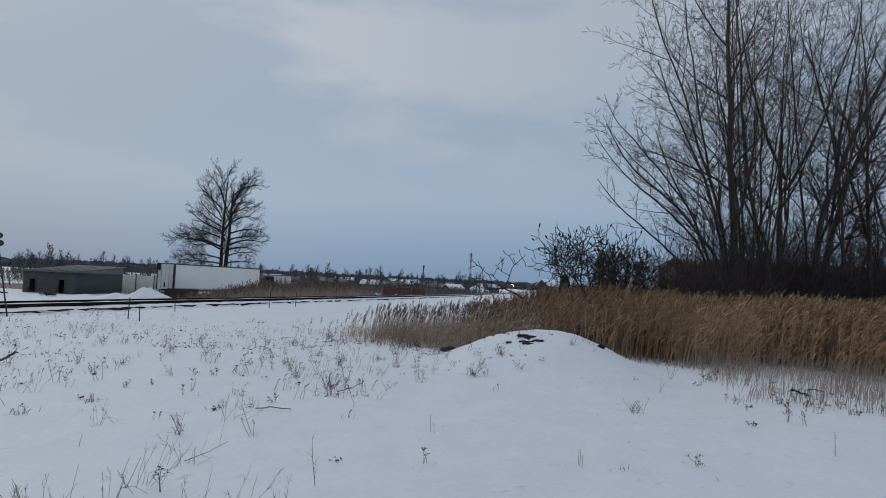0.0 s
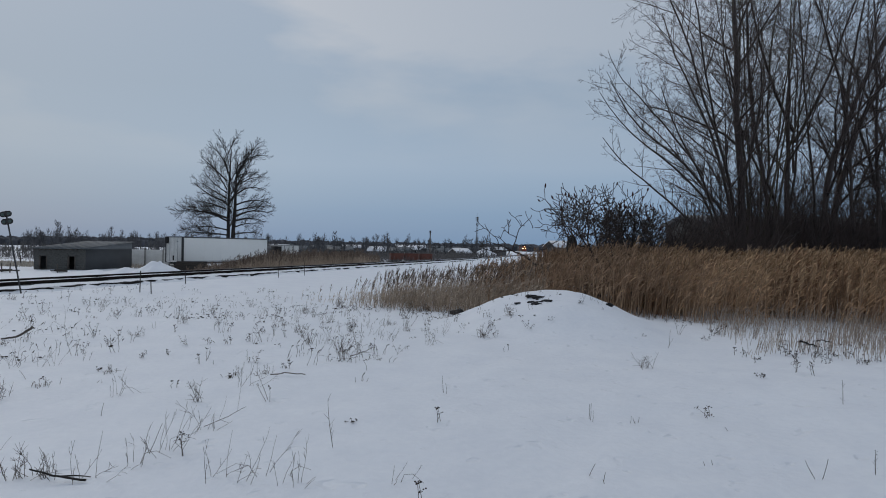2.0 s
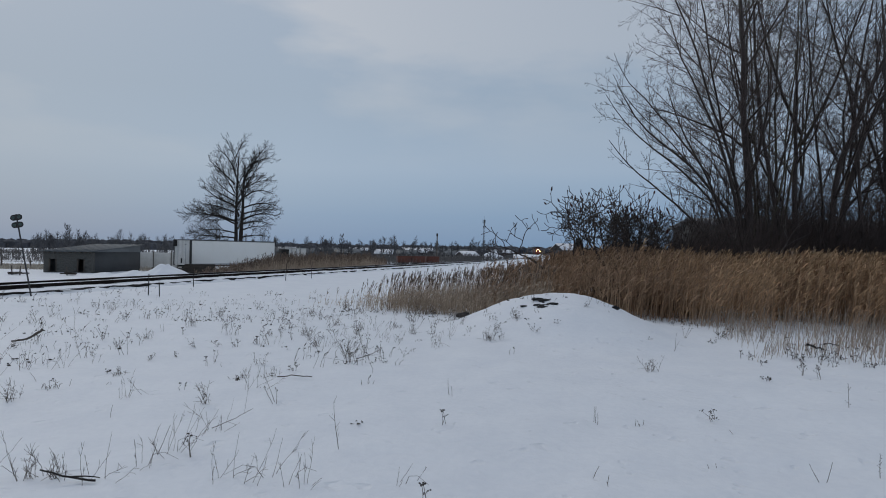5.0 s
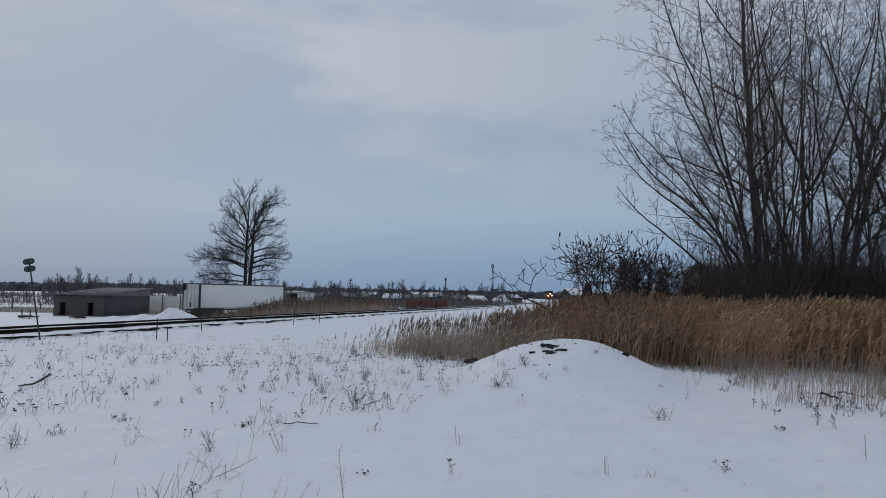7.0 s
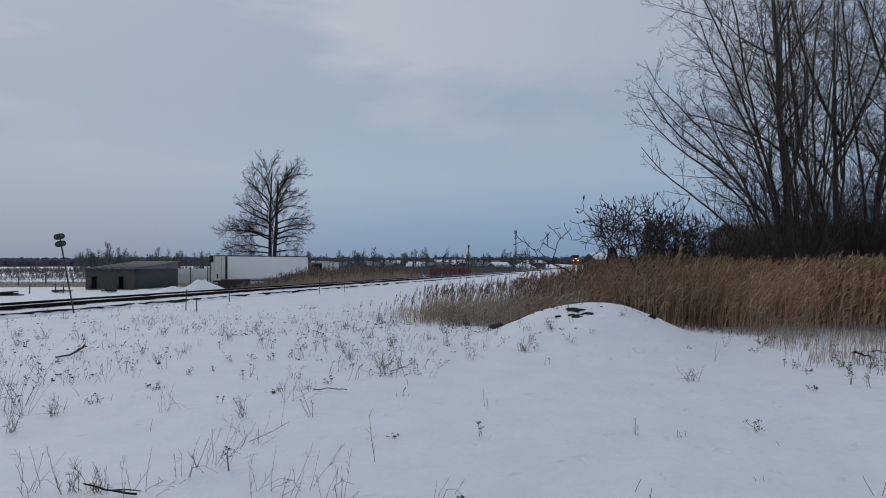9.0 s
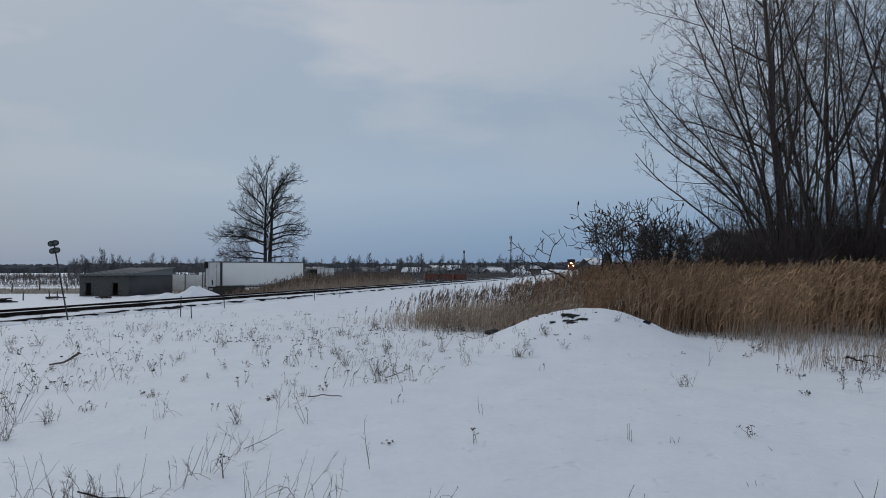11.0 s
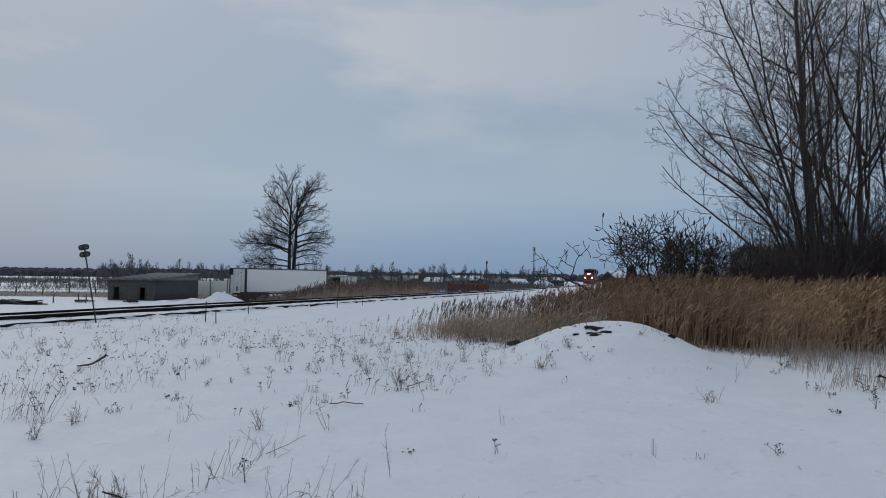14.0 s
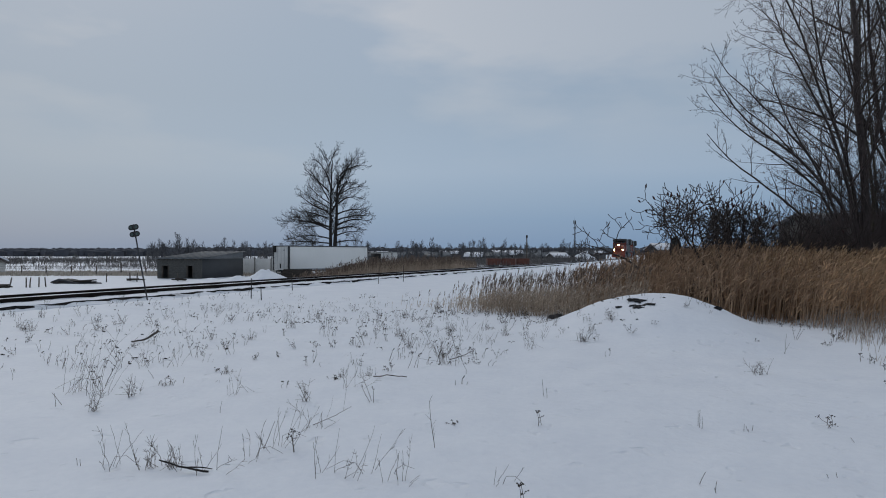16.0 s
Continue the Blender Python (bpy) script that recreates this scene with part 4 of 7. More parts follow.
def build_reeds():
    r = np.random.RandomState(2)

    def body(x, y, rng):
        u = x / y
        d = y - dense_edge(u)
        clump = 0.6 + 0.4 * value_noise(x, y, 0.8, 13) + 0.3 * value_noise(x, y, 0.3, 14)
        return (u > 0.16) & (u < 1.45) & (rng.random(len(x)) < np.interp(u, [0.18, 0.24, 0.32], [0.04, 0.4, 1.0]) * clump * np.interp(d, [0, 1.2, 2.5], [0.45, 0.7, 1.0])) & (d > 0.22 * rng.normal(0, 1, len(x))) & (y < np.interp(x, [3, 8, 26], [22.5, 23.3, 22.3]))
    p = scatter(12500, 3.0, 28, 8, 24, body, 1)
    u = p[:, 0] / p[:, 1]
    d = p[:, 1] - dense_edge(u)
    tall = 1.76 + 0.13 * value_noise(p[:, 0], p[:, 1], 2.2, 11) + 0.1 * value_noise(p[:, 0], p[:, 1], 0.7, 12) + r.normal(0, 0.13, len(p))
    tall *= np.interp(d, [-0.5, 0.0, 0.8, 1.8], [0.5, 0.62, 0.86, 1.0]) * np.interp(u, [0.16, 0.24, 0.30, 0.36, 0.42], [0.63, 0.73, 0.85, 0.95, 1.0]) * np.interp(u, [0.4, 0.6], [1.0, 0.92])
    gold = u + r.normal(0, 0.07, len(p)) > 0.53
    rows = np.column_stack([p, tall])
    reed_stems("reed_bed", rows[~gold], "dense brown common reeds with drooping plumes", REED_BROWN, REED_BROWN, REED_PLUME, 1.3, 0.0068, 0.12, 0.11, 4, 0.4, 0.5, 3)
    reed_stems("golden_reed_bed", rows[gold], "dense golden common reeds blown to one side", REED_BROWN, REED, REED_GOLD, 1.5, 0.006, 0.14, 0.16, 6, 0.2, 0.6, 13)
    # dark rust-brown plumes here and there among the golden ones
    q = scatter(420, 9, 26, 11, 21, lambda x, y, rng: (x / y > 0.62) & (x / y < 1.3) & (y > dense_edge(x / y) + 0.4) & (y < dense_edge(x / y) + 4.0) & (value_noise(x, y, 1.3, 17) > 0.0), 23)
    reed_stems("rusty_reeds", np.column_stack([q, r.uniform(1.1, 1.75, len(q))]), "scattered reeds with dark rust-brown plumes", REED_BROWN, REED, REED_RUST, 1.9, 0.006, 0.1, 0.16, 1, 0.4, 0.9, 24)
    # single tall reeds with pale plumes above the rest
    q = scatter(60, 9, 24, 13, 22, lambda x, y, rng: (x / y > 0.55) & (x / y < 1.2) & (y > dense_edge(x / y) + 2.0), 21)
    reed_stems("tall_reeds", np.column_stack([q, r.uniform(1.7, 2.05, len(q))]), "tall single reeds with pale feathery plumes", REED_STEM, REED, REED_STEM, 1.1, 0.006, 0.06, 0.08, 1, 0.5, 0.4, 22)

    def pale(x, y, rng):
        u = x / y
        f = front_edge(u)
        thin = np.interp(u, [-0.08, 0.0, 0.05, 0.10, 0.30], [0.02, 0.12, 0.5, 1.0, 0.8])
        return (u < 0.31) & (y > f - 0.5 * rng.random(len(x))) & (y < f + np.interp(u, [-0.1, 0.03, 0.2], [1.2, 2.4, 4.2])) & (rng.random(len(x)) < thin)
    p = scatter(3000, -2.2, 7.5, 17, 25, pale, 4)
    full = np.interp(p[:, 0] / p[:, 1], [-0.1, 0.0, 0.08, 0.2, 0.3], [0.35, 0.55, 0.95, 1.08, 1.3])
    low = r.random_sample(len(p)) < 0.76
    reed_stems("reed_fringe", np.column_stack([p, full * r.uniform(0.3, 0.78, len(p))])[low], "sparse pale broken reeds thinning out over snow", REED_PALE, REED_PALE, REED_DARK, 0.0, 0.005, 0.10, 0.12, 3, 0.15, 0.25, 5)
    reed_stems("plumed_reeds", np.column_stack([p, full * r.uniform(0.8, 1.16, len(p))])[~low], "slender pale reeds with dark upright plumes", REED_PALE, REED_PALE, REED_DARK, 0.9, 0.005, 0.08, 0.16, 1, 0.3, 0.2, 6)

    def stubble(x, y, rng):
        u = x / y
        d = y - front_edge(u)
        w = dense_edge(u) - front_edge(u)
        return (u > 0.54) & (d > -0.7 * rng.random(len(x))) & (d < w + 0.4) & (rng.random(len(x)) < 0.35 + 0.3 * np.clip(d / 1.0, 0, 1)) & (rng.random(len(x)) < 0.55 + 0.7 * value_noise(x, y, 0.6, 15))
    p = scatter(3000, 6.4, 20, 6.5, 17, stubble, 6)
    u = p[:, 0] / p[:, 1]
    tall = r.uniform(0.15, 0.55, len(p)) + 0.3 * np.clip((p[:, 1] - front_edge(u)) / 3.5, 0, 1) * r.random_sample(len(p))
    reed_stems("reed_stubble", np.column_stack([p, tall]), "greyish broken reed stems standing in snow", REED_OLD, REED_OLD, REED_PLUME, 0.0, 0.0046, 0.17, 0.16, 0, 0.3, 0.5, 7)

    # reeds on the far side of the track
    def beyond(x, y, rng):
        s = side_of_track(x, y)
        return (s < -7.5) & (s > -15) & (x / y > -0.235 + 0.03 * rng.random(len(x))) & (x / y < 0.05) & (rng.random(len(x)) < np.interp(x / y, [-0.22, -0.16, 0.0, 0.05], [0.35, 1, 1, 0.2]))
    p = scatter(5200, -16, 6, 36, 100, beyond, 8)
    tall = np.interp(p[:, 0] / p[:, 1], [-0.23, -0.18, -0.12, 0.02, 0.05], [0.45, 0.8, 1.45, 1.5, 1.0]) * (1 + r.normal(0, 0.14, len(p)))
    reed_stems("far_reed_bed", np.column_stack([p, tall]), "golden-brown reeds along the far side of the track", REED_PALE, REED_PALE, REED_DARK, 2.3, 0.011, 0.08, 0.06, 2, 0.2, 0.4, 9)


build_reeds()


# ------------------------------------------------------------ beyond the track
PLAIN = -1.15


def build_trailer():
    # rear-left corner of the long side, then along it
    x0, y0 = -17.52, 75.0
    ang = math.degrees(math.atan2(10.6, 7.4))
    length, width, low, high = 13.4, 2.55, -0.22 - PLAIN, 2.56 - PLAIN
    t = thing("semi_trailer", pose(x0, y0, PLAIN, 0, 0, ang), "parked white refrigerated semi-trailer, snow around its wheels", "trailer")
    g = Geo().box(0, length, 0, width, low, high, 0.03)
    body = part("body", g, WHITE, t)
    for z0, z1 in ((low - 0.02, low + 0.14), (high - 0.1, high + 0.02)):
        part("side_rail", Geo().box(-0.02, length + 0.02, -0.025, -0.002, z0, z1, 0.006), ALU if z0 < 1.5 else STEEL, body)
    for k in range(11):
        part("panel_seam", Geo().box(0.62 + k * 1.22, 0.645 + k * 1.22, -0.006, -0.001, low + 0.15, high - 0.11), WHITE, body)
    for yy in (-0.03, width - 0.10):
        part("corner_post", Geo().box(-0.07, 0.16, yy, yy + 0.16, low - 0.05, high + 0.02, 0.015), LOCO_BLACK, t)
    for k in range(2):
        a = 0.1 + k * 1.19
        door = part("rear_door", Geo().box(-0.045, -0.005, a, a + 1.16, low + 0.05, high - 0.09, 0.012), WHITE_DIRTY, t)
        part("lock_rod", Geo().tube([(-0.07, a + 0.6, low + 0.1), (-0.07, a + 0.6, high - 0.15)], [0.02, 0.02], 6), ALU, door)
        for z in (low + 0.4, (low + high) / 2, high - 0.4):
            part("hinge", Geo().box(-0.065, -0.04, a + (1.0 if k else 0.02), a + (1.12 if k else 0.14), z, z + 0.07, 0.008), ALU, door)
    part("door_sticker", Geo().box(-0.052, -0.046, 0.62, 0.86, high - 0.55, high - 0.47), STEEL, t)
    # flat black plate on the door, the hand hole's shade as colour
    part("hand_hole_shade", Geo().box(-0.055, -0.046, 1.25, 1.46, low + 0.18, low + 0.72), BLACK, t)
    part("header_frame", Geo().box(-0.06, 0.0, 0.09, width - 0.09, high - 0.08, high + 0.02, 0.01), STEEL, t)
    part("cooling_unit", Geo().box(-0.16, -0.05, width - 0.5, width + 0.02, high - 0.75, high - 0.02, 0.03), BLACK, t, "black cooling unit")
    part("bumper", Geo().box(-0.12, 0.02, 0.1, width - 0.1, low - 0.5, low - 0.36, 0.02), STEEL, t)
    for yy in (0.5, width - 0.6):
        part("bumper_strut", Geo().box(-0.08, 0.0, yy, yy + 0.1, low - 0.38, low, 0.01), STEEL, t)
        part("chassis_beam", Geo().box(0.1, length - 0.3, yy, yy + 0.1, low - 0.22, low - 0.01, 0.01), STEEL, t)
        part("landing_leg", Geo().box(length - 3.2, length - 3.05, yy - 0.1, yy + 0.05, 0.0, low - 0.1, 0.01), STEEL, t)
    for ax in (1.5, 2.8):
        part("axle", Geo().tube([(ax, 0.12, 0.5), (ax, width - 0.12, 0.5)], [0.07, 0.07], 8), STEEL, t)
        for yy in (0.02, width - 0.30):
            w = part("wheel", Geo().tube([(ax, yy, 0.5), (ax, yy + 0.04, 0.5), (ax, yy + 0.24, 0.5), (ax, yy + 0.28, 0.5)], [0.44, 0.5, 0.5, 0.44], 20), RUBBER, t)
            part("rim", Geo().tube([(ax, yy - 0.01, 0.5), (ax, yy + 0.05, 0.5)], [0.27, 0.25], 14), ALU, w)
    part("mud_flap", Geo().box(0.75, 0.78, 0.05, 0.65, 0.15, 0.85, 0.004), RUBBER, t)
    # low dark steps and timber stacked against it
    s = thing("timber_stack", pose(-17.6, 73.3, PLAIN, 0, 0, 8), "low stack of dark timbers beside the trailer", "timber stack")
    for r in range(5):
        for c in range(3):
            part("beam", Geo().box(-0.5 + 0.1 * r, 3.0 - 0.15 * c, -0.3 + c * 0.24, -0.09 + c * 0.24, r * 0.22, r * 0.22 + 0.2, 0.015), TIE, s)


def build_truck_body():
    """A grey box body behind the trailer's far end."""
    t = thing("box_container", pose(-8.6, 92.0, PLAIN, 0, 0, 20), "pale grey box container with a dark open end", "container")
    part("shell", Geo().box(0, 2.3, 0, 2.4, 0.7, 2.95, 0.03), WHITE_DIRTY, t)
    part("roof_edge", Geo().box(-0.03, 2.33, -0.03, 2.43, 2.95, 3.05, 0.01), METAL_ROOF, t)
    # solid black block in place of the shade within the open end
    part("open_end", Geo().box(-0.9, -0.02, 0.1, 2.3, 0.6, 2.8, 0.02), BLACK, t)
    for k in range(3):
        part("rib", Geo().box(0.3 + k * 0.62, 0.38 + k * 0.62, -0.04, -0.003, 0.75, 2.9, 0.008), METAL_PALE, t)
    for x in (0.3, 1.6):
        part("skid", Geo().box(x, x + 0.4, 0.1, 2.3, 0.0, 0.7, 0.02), STEEL, t)


build_trailer()
build_truck_body()


def build_shed():
    """A low block-built shed with a single-pitch metal roof that rises to the back."""
    t = thing("shed", pose(-27.2, 74.2, PLAIN, 0, 0, 0), "low grey block shed with a sheet-metal roof", "shed")
    # local frame: the doorway wall runs along -u, the plain side wall along v
    a, b = radians(177), radians(72)
    U, V = Vector((math.cos(a), math.sin(a), 0)), Vector((math.cos(b), math.sin(b), 0))
    m = Matrix(((U.x, V.x, 0, 0), (U.y, V.y, 0, 0), (0, 0, 1, 0), (0, 0, 0, 1)))
    lu, lv, h0, h1, th = 5.04, 7.9, 2.22, 3.0, 0.2

    def slab(name, u0, u1, v0, v1, z0, z1, material, parent=t, label="", bevel=0.0):
        return part(name, Geo().box(u0, u1, v0, v1, z0, z1, bevel, m), material, parent, label)
    front = slab("front_wall", 0, 0.92, 0, th, 0, h0, BLOCK)
    slab("pier", 1.66, 3.75, 0, th, 0, h0, BLOCK, front)
    slab("pier", 4.52, lu, 0, th, 0, h0, BLOCK, front)
    for u0, u1 in ((0.92, 1.66), (3.75, 4.52)):
        slab("lintel", u0, u1, 0, th, 1.42, h0, BLOCK, front)
        slab("sill_block", u0, u1, 0, th, 0, 0.08, BLOCK, front)
        slab("door_post", u0 - 0.02, u0 + 0.07, -0.02, th + 0.02, 0.08, 1.42, WOOD, front)
        slab("door_post", u1 - 0.07, u1 + 0.02, -0.02, th + 0.02, 0.08, 1.42, WOOD, front)
    # courses of blocks on the doorway wall
    block = {}
    rng = random.Random(8)
    for row in range(10):
        z = 0.02 + row * 0.22
        u = -0.0 if row % 2 else -0.2
        while u < lu - 0.05:
            u0, u1 = max(u, 0.0), min(u + 0.42, lu)
            u += 0.43
            if z < 1.40 and any(u0 < e and u1 > s for s, e in ((0.92, 1.66), (3.75, 4.52))):
                continue
            if u1 - u0 < 0.15:
                continue
            key = round(u1 - u0, 2)
            if key not in block:
                block[key] = Geo().box(0, key - 0.012, -0.022, 0.0, 0, 0.208, 0.004, m).mesh("block", BLOCK)
            ob = new("block", block[key])
            ob.parent = front
            o = m @ Vector((u0, rng.uniform(-0.006, 0.0), z))
            ob.matrix_basis = Matrix.Translation(o)
    # plain side wall with a sheet-metal gable above it
    slab("side_wall", 0, th, th + 0.004, lv, 0, h0 - 0.02, BLOCK_SMOOTH)
    slab("side_wall", lu - th, lu, th + 0.004, lv, 0, h0 - 0.02, BLOCK_SMOOTH)
    slab("back_wall", th, lu - th, lv - th, lv, 0, h1 - 0.05, BLOCK_SMOOTH)
    # added black sheet behind the doorways, standing in for the shade indoors
    slab("interior_shade", 0.4, lu - 0.4, 1.2, 1.3, 0, h0 - 0.1, BLACK, t)
    for u in (0.0, lu - 0.1):
        p = [(u, 0.1, h0 - 0.016), (u, lv, h0 - 0.016), (u, lv, h1), (u, 0.1, h0 + 0.004)]
        v = [m @ Vector(q) for q in p] + [m @ Vector((q[0] + 0.1, q[1], q[2])) for q in p]
        part("gable_sheet", Geo().add([w[:] for w in v], [(0, 1, 2, 3), (7, 6, 5, 4), (0, 4, 5, 1), (1, 5, 6, 2), (2, 6, 7, 3), (3, 7, 4, 0)]), METAL_PALE, t, "pale sheet-metal gable")
    # the roof: sheets side by side, each with ribs
    tilt = Matrix(((1, 0, 0, 0), (0, 1, 0, 0), (0, (h1 - h0) / lv, 1, h0 + 0.01), (0, 0, 0, 1)))
    for k in range(6):
        u0 = -0.25 + k * 0.94
        sheet = part("roof_sheet", Geo().box(u0, u0 + 0.925, -0.35, lv + 0.25, 0.0, 0.05, 0.0, m @ tilt), METAL_ROOF, t)
        part("rib", Geo().box(u0 + 0.43, u0 + 0.49, -0.35, lv + 0.25, 0.052, 0.085, 0.0, m @ tilt), METAL_ROOF, sheet)
    for k in range(10):
        part("rafter_end", Geo().box(0.12 + k * 0.52, 0.22 + k * 0.52, -0.3, 0.0, -0.13, -0.004, 0.0, m @ tilt), WOOD, t)


build_shed()


def heap(name, x, y, rx, ry, h, label, seed):
    """A rounded heap of snow, ragged at its foot."""
    n, k = 30, 12
    v = [(0, 0, h)]
    for i in range(1, k + 1):
        f = i / k
        for j in range(n):
            a = j * 2 * math.pi / n
            w = 1 + 0.22 * float(value_noise(math.cos(a) * 3 + seed, math.sin(a) * 3, 1.1, seed))
            hx, hy = math.cos(a) * rx * f * w, math.sin(a) * ry * f * w
            v.append((hx, hy, h * (1 - f ** 1.35) * (1 + 0.22 * float(value_noise(hx, hy, 0.8, seed + 3))) - 0.05 * f))
    t = [(0, 1 + j, 1 + (j + 1) % n) for j in range(n)]
    q = [(1 + i * n + j, 1 + (i + 1) * n + j, 1 + (i + 1) * n + (j + 1) % n, 1 + i * n + (j + 1) % n) for i in range(k - 1) for j in range(n)]
    ob = part(name, Geo().add(v, q, t), SNOW, None, label, smooth=True)
    ob.matrix_basis = pose(x, y, float(ground_z(x, y)) - 0.03)
    return tagged(ob, label, "snow heap")


heap("snow_heap", -17.3, 65.5, 2.6, 1.8, 1.3, "rounded heap of ploughed snow beside the shed", 2)
heap("snow_heap", -20.6, 66.5, 2.4, 1.6, 0.6, "low heap of ploughed snow beside the shed", 4)
heap("snow_heap", -23.8, 68.0, 2.2, 1.4, 0.35, "low heap of ploughed snow beside the shed", 6)
def build_panel_fence():
    t = thing("panel_fence", pose(-26.6, 86.0, PLAIN, 0, 0, 3), "pale solid panel fence between shed and trailer", "fence")
    for k in range(3):
        part("panel", Geo().box(k * 2.1, k * 2.1 + 2.0, -0.02, 0.02, 0.1, 2.15, 0.005), WHITE_DIRTY, t)
    for k in range(4):
        part("post", Geo().box(k * 2.1 - 0.1, k * 2.1, -0.05, 0.05, 0, 2.3, 0.008), WOOD, t)


build_panel_fence()


def build_tyres():
    for k, (x, y, z) in enumerate(((-20.3, 72.6, 0.0), (-20.2, 72.5, 0.24), (-20.25, 72.55, 0.48), (-19.3, 72.4, 0.0), (-19.35, 72.45, 0.24), (-18.4, 72.3, 0.0))):
        g = Geo()
        n, s = 18, 8
        v = [((0.42 + 0.12 * math.cos(b)) * math.cos(a), (0.42 + 0.12 * math.cos(b)) * math.sin(a), 0.12 + 0.12 * math.sin(b)) for a in np.arange(n) * 2 * math.pi / n for b in np.arange(s) * 2 * math.pi / s]
        g.add(v, [(i * s + j, ((i + 1) % n) * s + j, ((i + 1) % n) * s + (j + 1) % s, i * s + (j + 1) % s) for i in range(n) for j in range(s)])
        ob = part("old_tyre", g, RUBBER, None, "worn black tyre dumped in the yard", smooth=True)
        ob.matrix_basis = pose(x, y, float(ground_z(x, y)) + z)
        tagged(ob, "worn black tyre dumped in the yard", "tyre", "dumped tyres")


build_tyres()
heap("snow_heap", 44.0, 205.0, 5.0, 4.0, 3.2, "tall white heap of snow in the yard", 8)
heap("snow_heap", 31.0, 215.0, 5.0, 4.0, 2.4, "white heap of snow in the yard", 9)


def build_marker():
    """A leaning post with two pairs of round reflectors beside the rails."""
    t = thing("track_marker", pose(-9.79, 21.8, 0.33, 0, -10.6, 0), "leaning trackside marker post with four round reflectors", "railway marker")
    part("post", Geo().tube([(0, 0, -0.25), (0, 0, 2.4)], [0.024, 0.024], 8), STEEL, t)
    for z in (2.07, 2.30):
        # a plate with rounded ends that carries two discs
        w, r = 0.08, 0.09
        out = [(w + r * math.cos(a), r * math.sin(a)) for a in np.linspace(-math.pi / 2, math.pi / 2, 9)] + [(-w + r * math.cos(a), r * math.sin(a)) for a in np.linspace(math.pi / 2, 1.5 * math.pi, 9)]
        n = len(out)
        v = [(x, -0.045, z + y) for x, y in out] + [(x, -0.02, z + y) for x, y in out]
        q = [(j, (j + 1) % n, n + (j + 1) % n, n + j) for j in range(n)]
        tr = [(0, j + 1, j) for j in range(1, n - 1)] + [(n, n + j, n + j + 1) for j in range(1, n - 1)]
        plate = part("plate", Geo().add(v, q, tr), LOCO_BLACK, t, "black plate with rounded ends")
        for x in (-0.085, 0.085):
            part("reflector", Geo().tube([(x, -0.044, z), (x, -0.06, z)], [0.055, 0.049], 16), GREEN, plate, "dark green round reflector")
        part("bracket", Geo().box(-0.03, 0.03, -0.02, 0.03, z - 0.03, z + 0.03, 0.005), STEEL, t)


build_marker()


# ------------------------------------------------------------ the train
TRAIN_Y0, TRAIN_SPEED = 466.0, 19.75


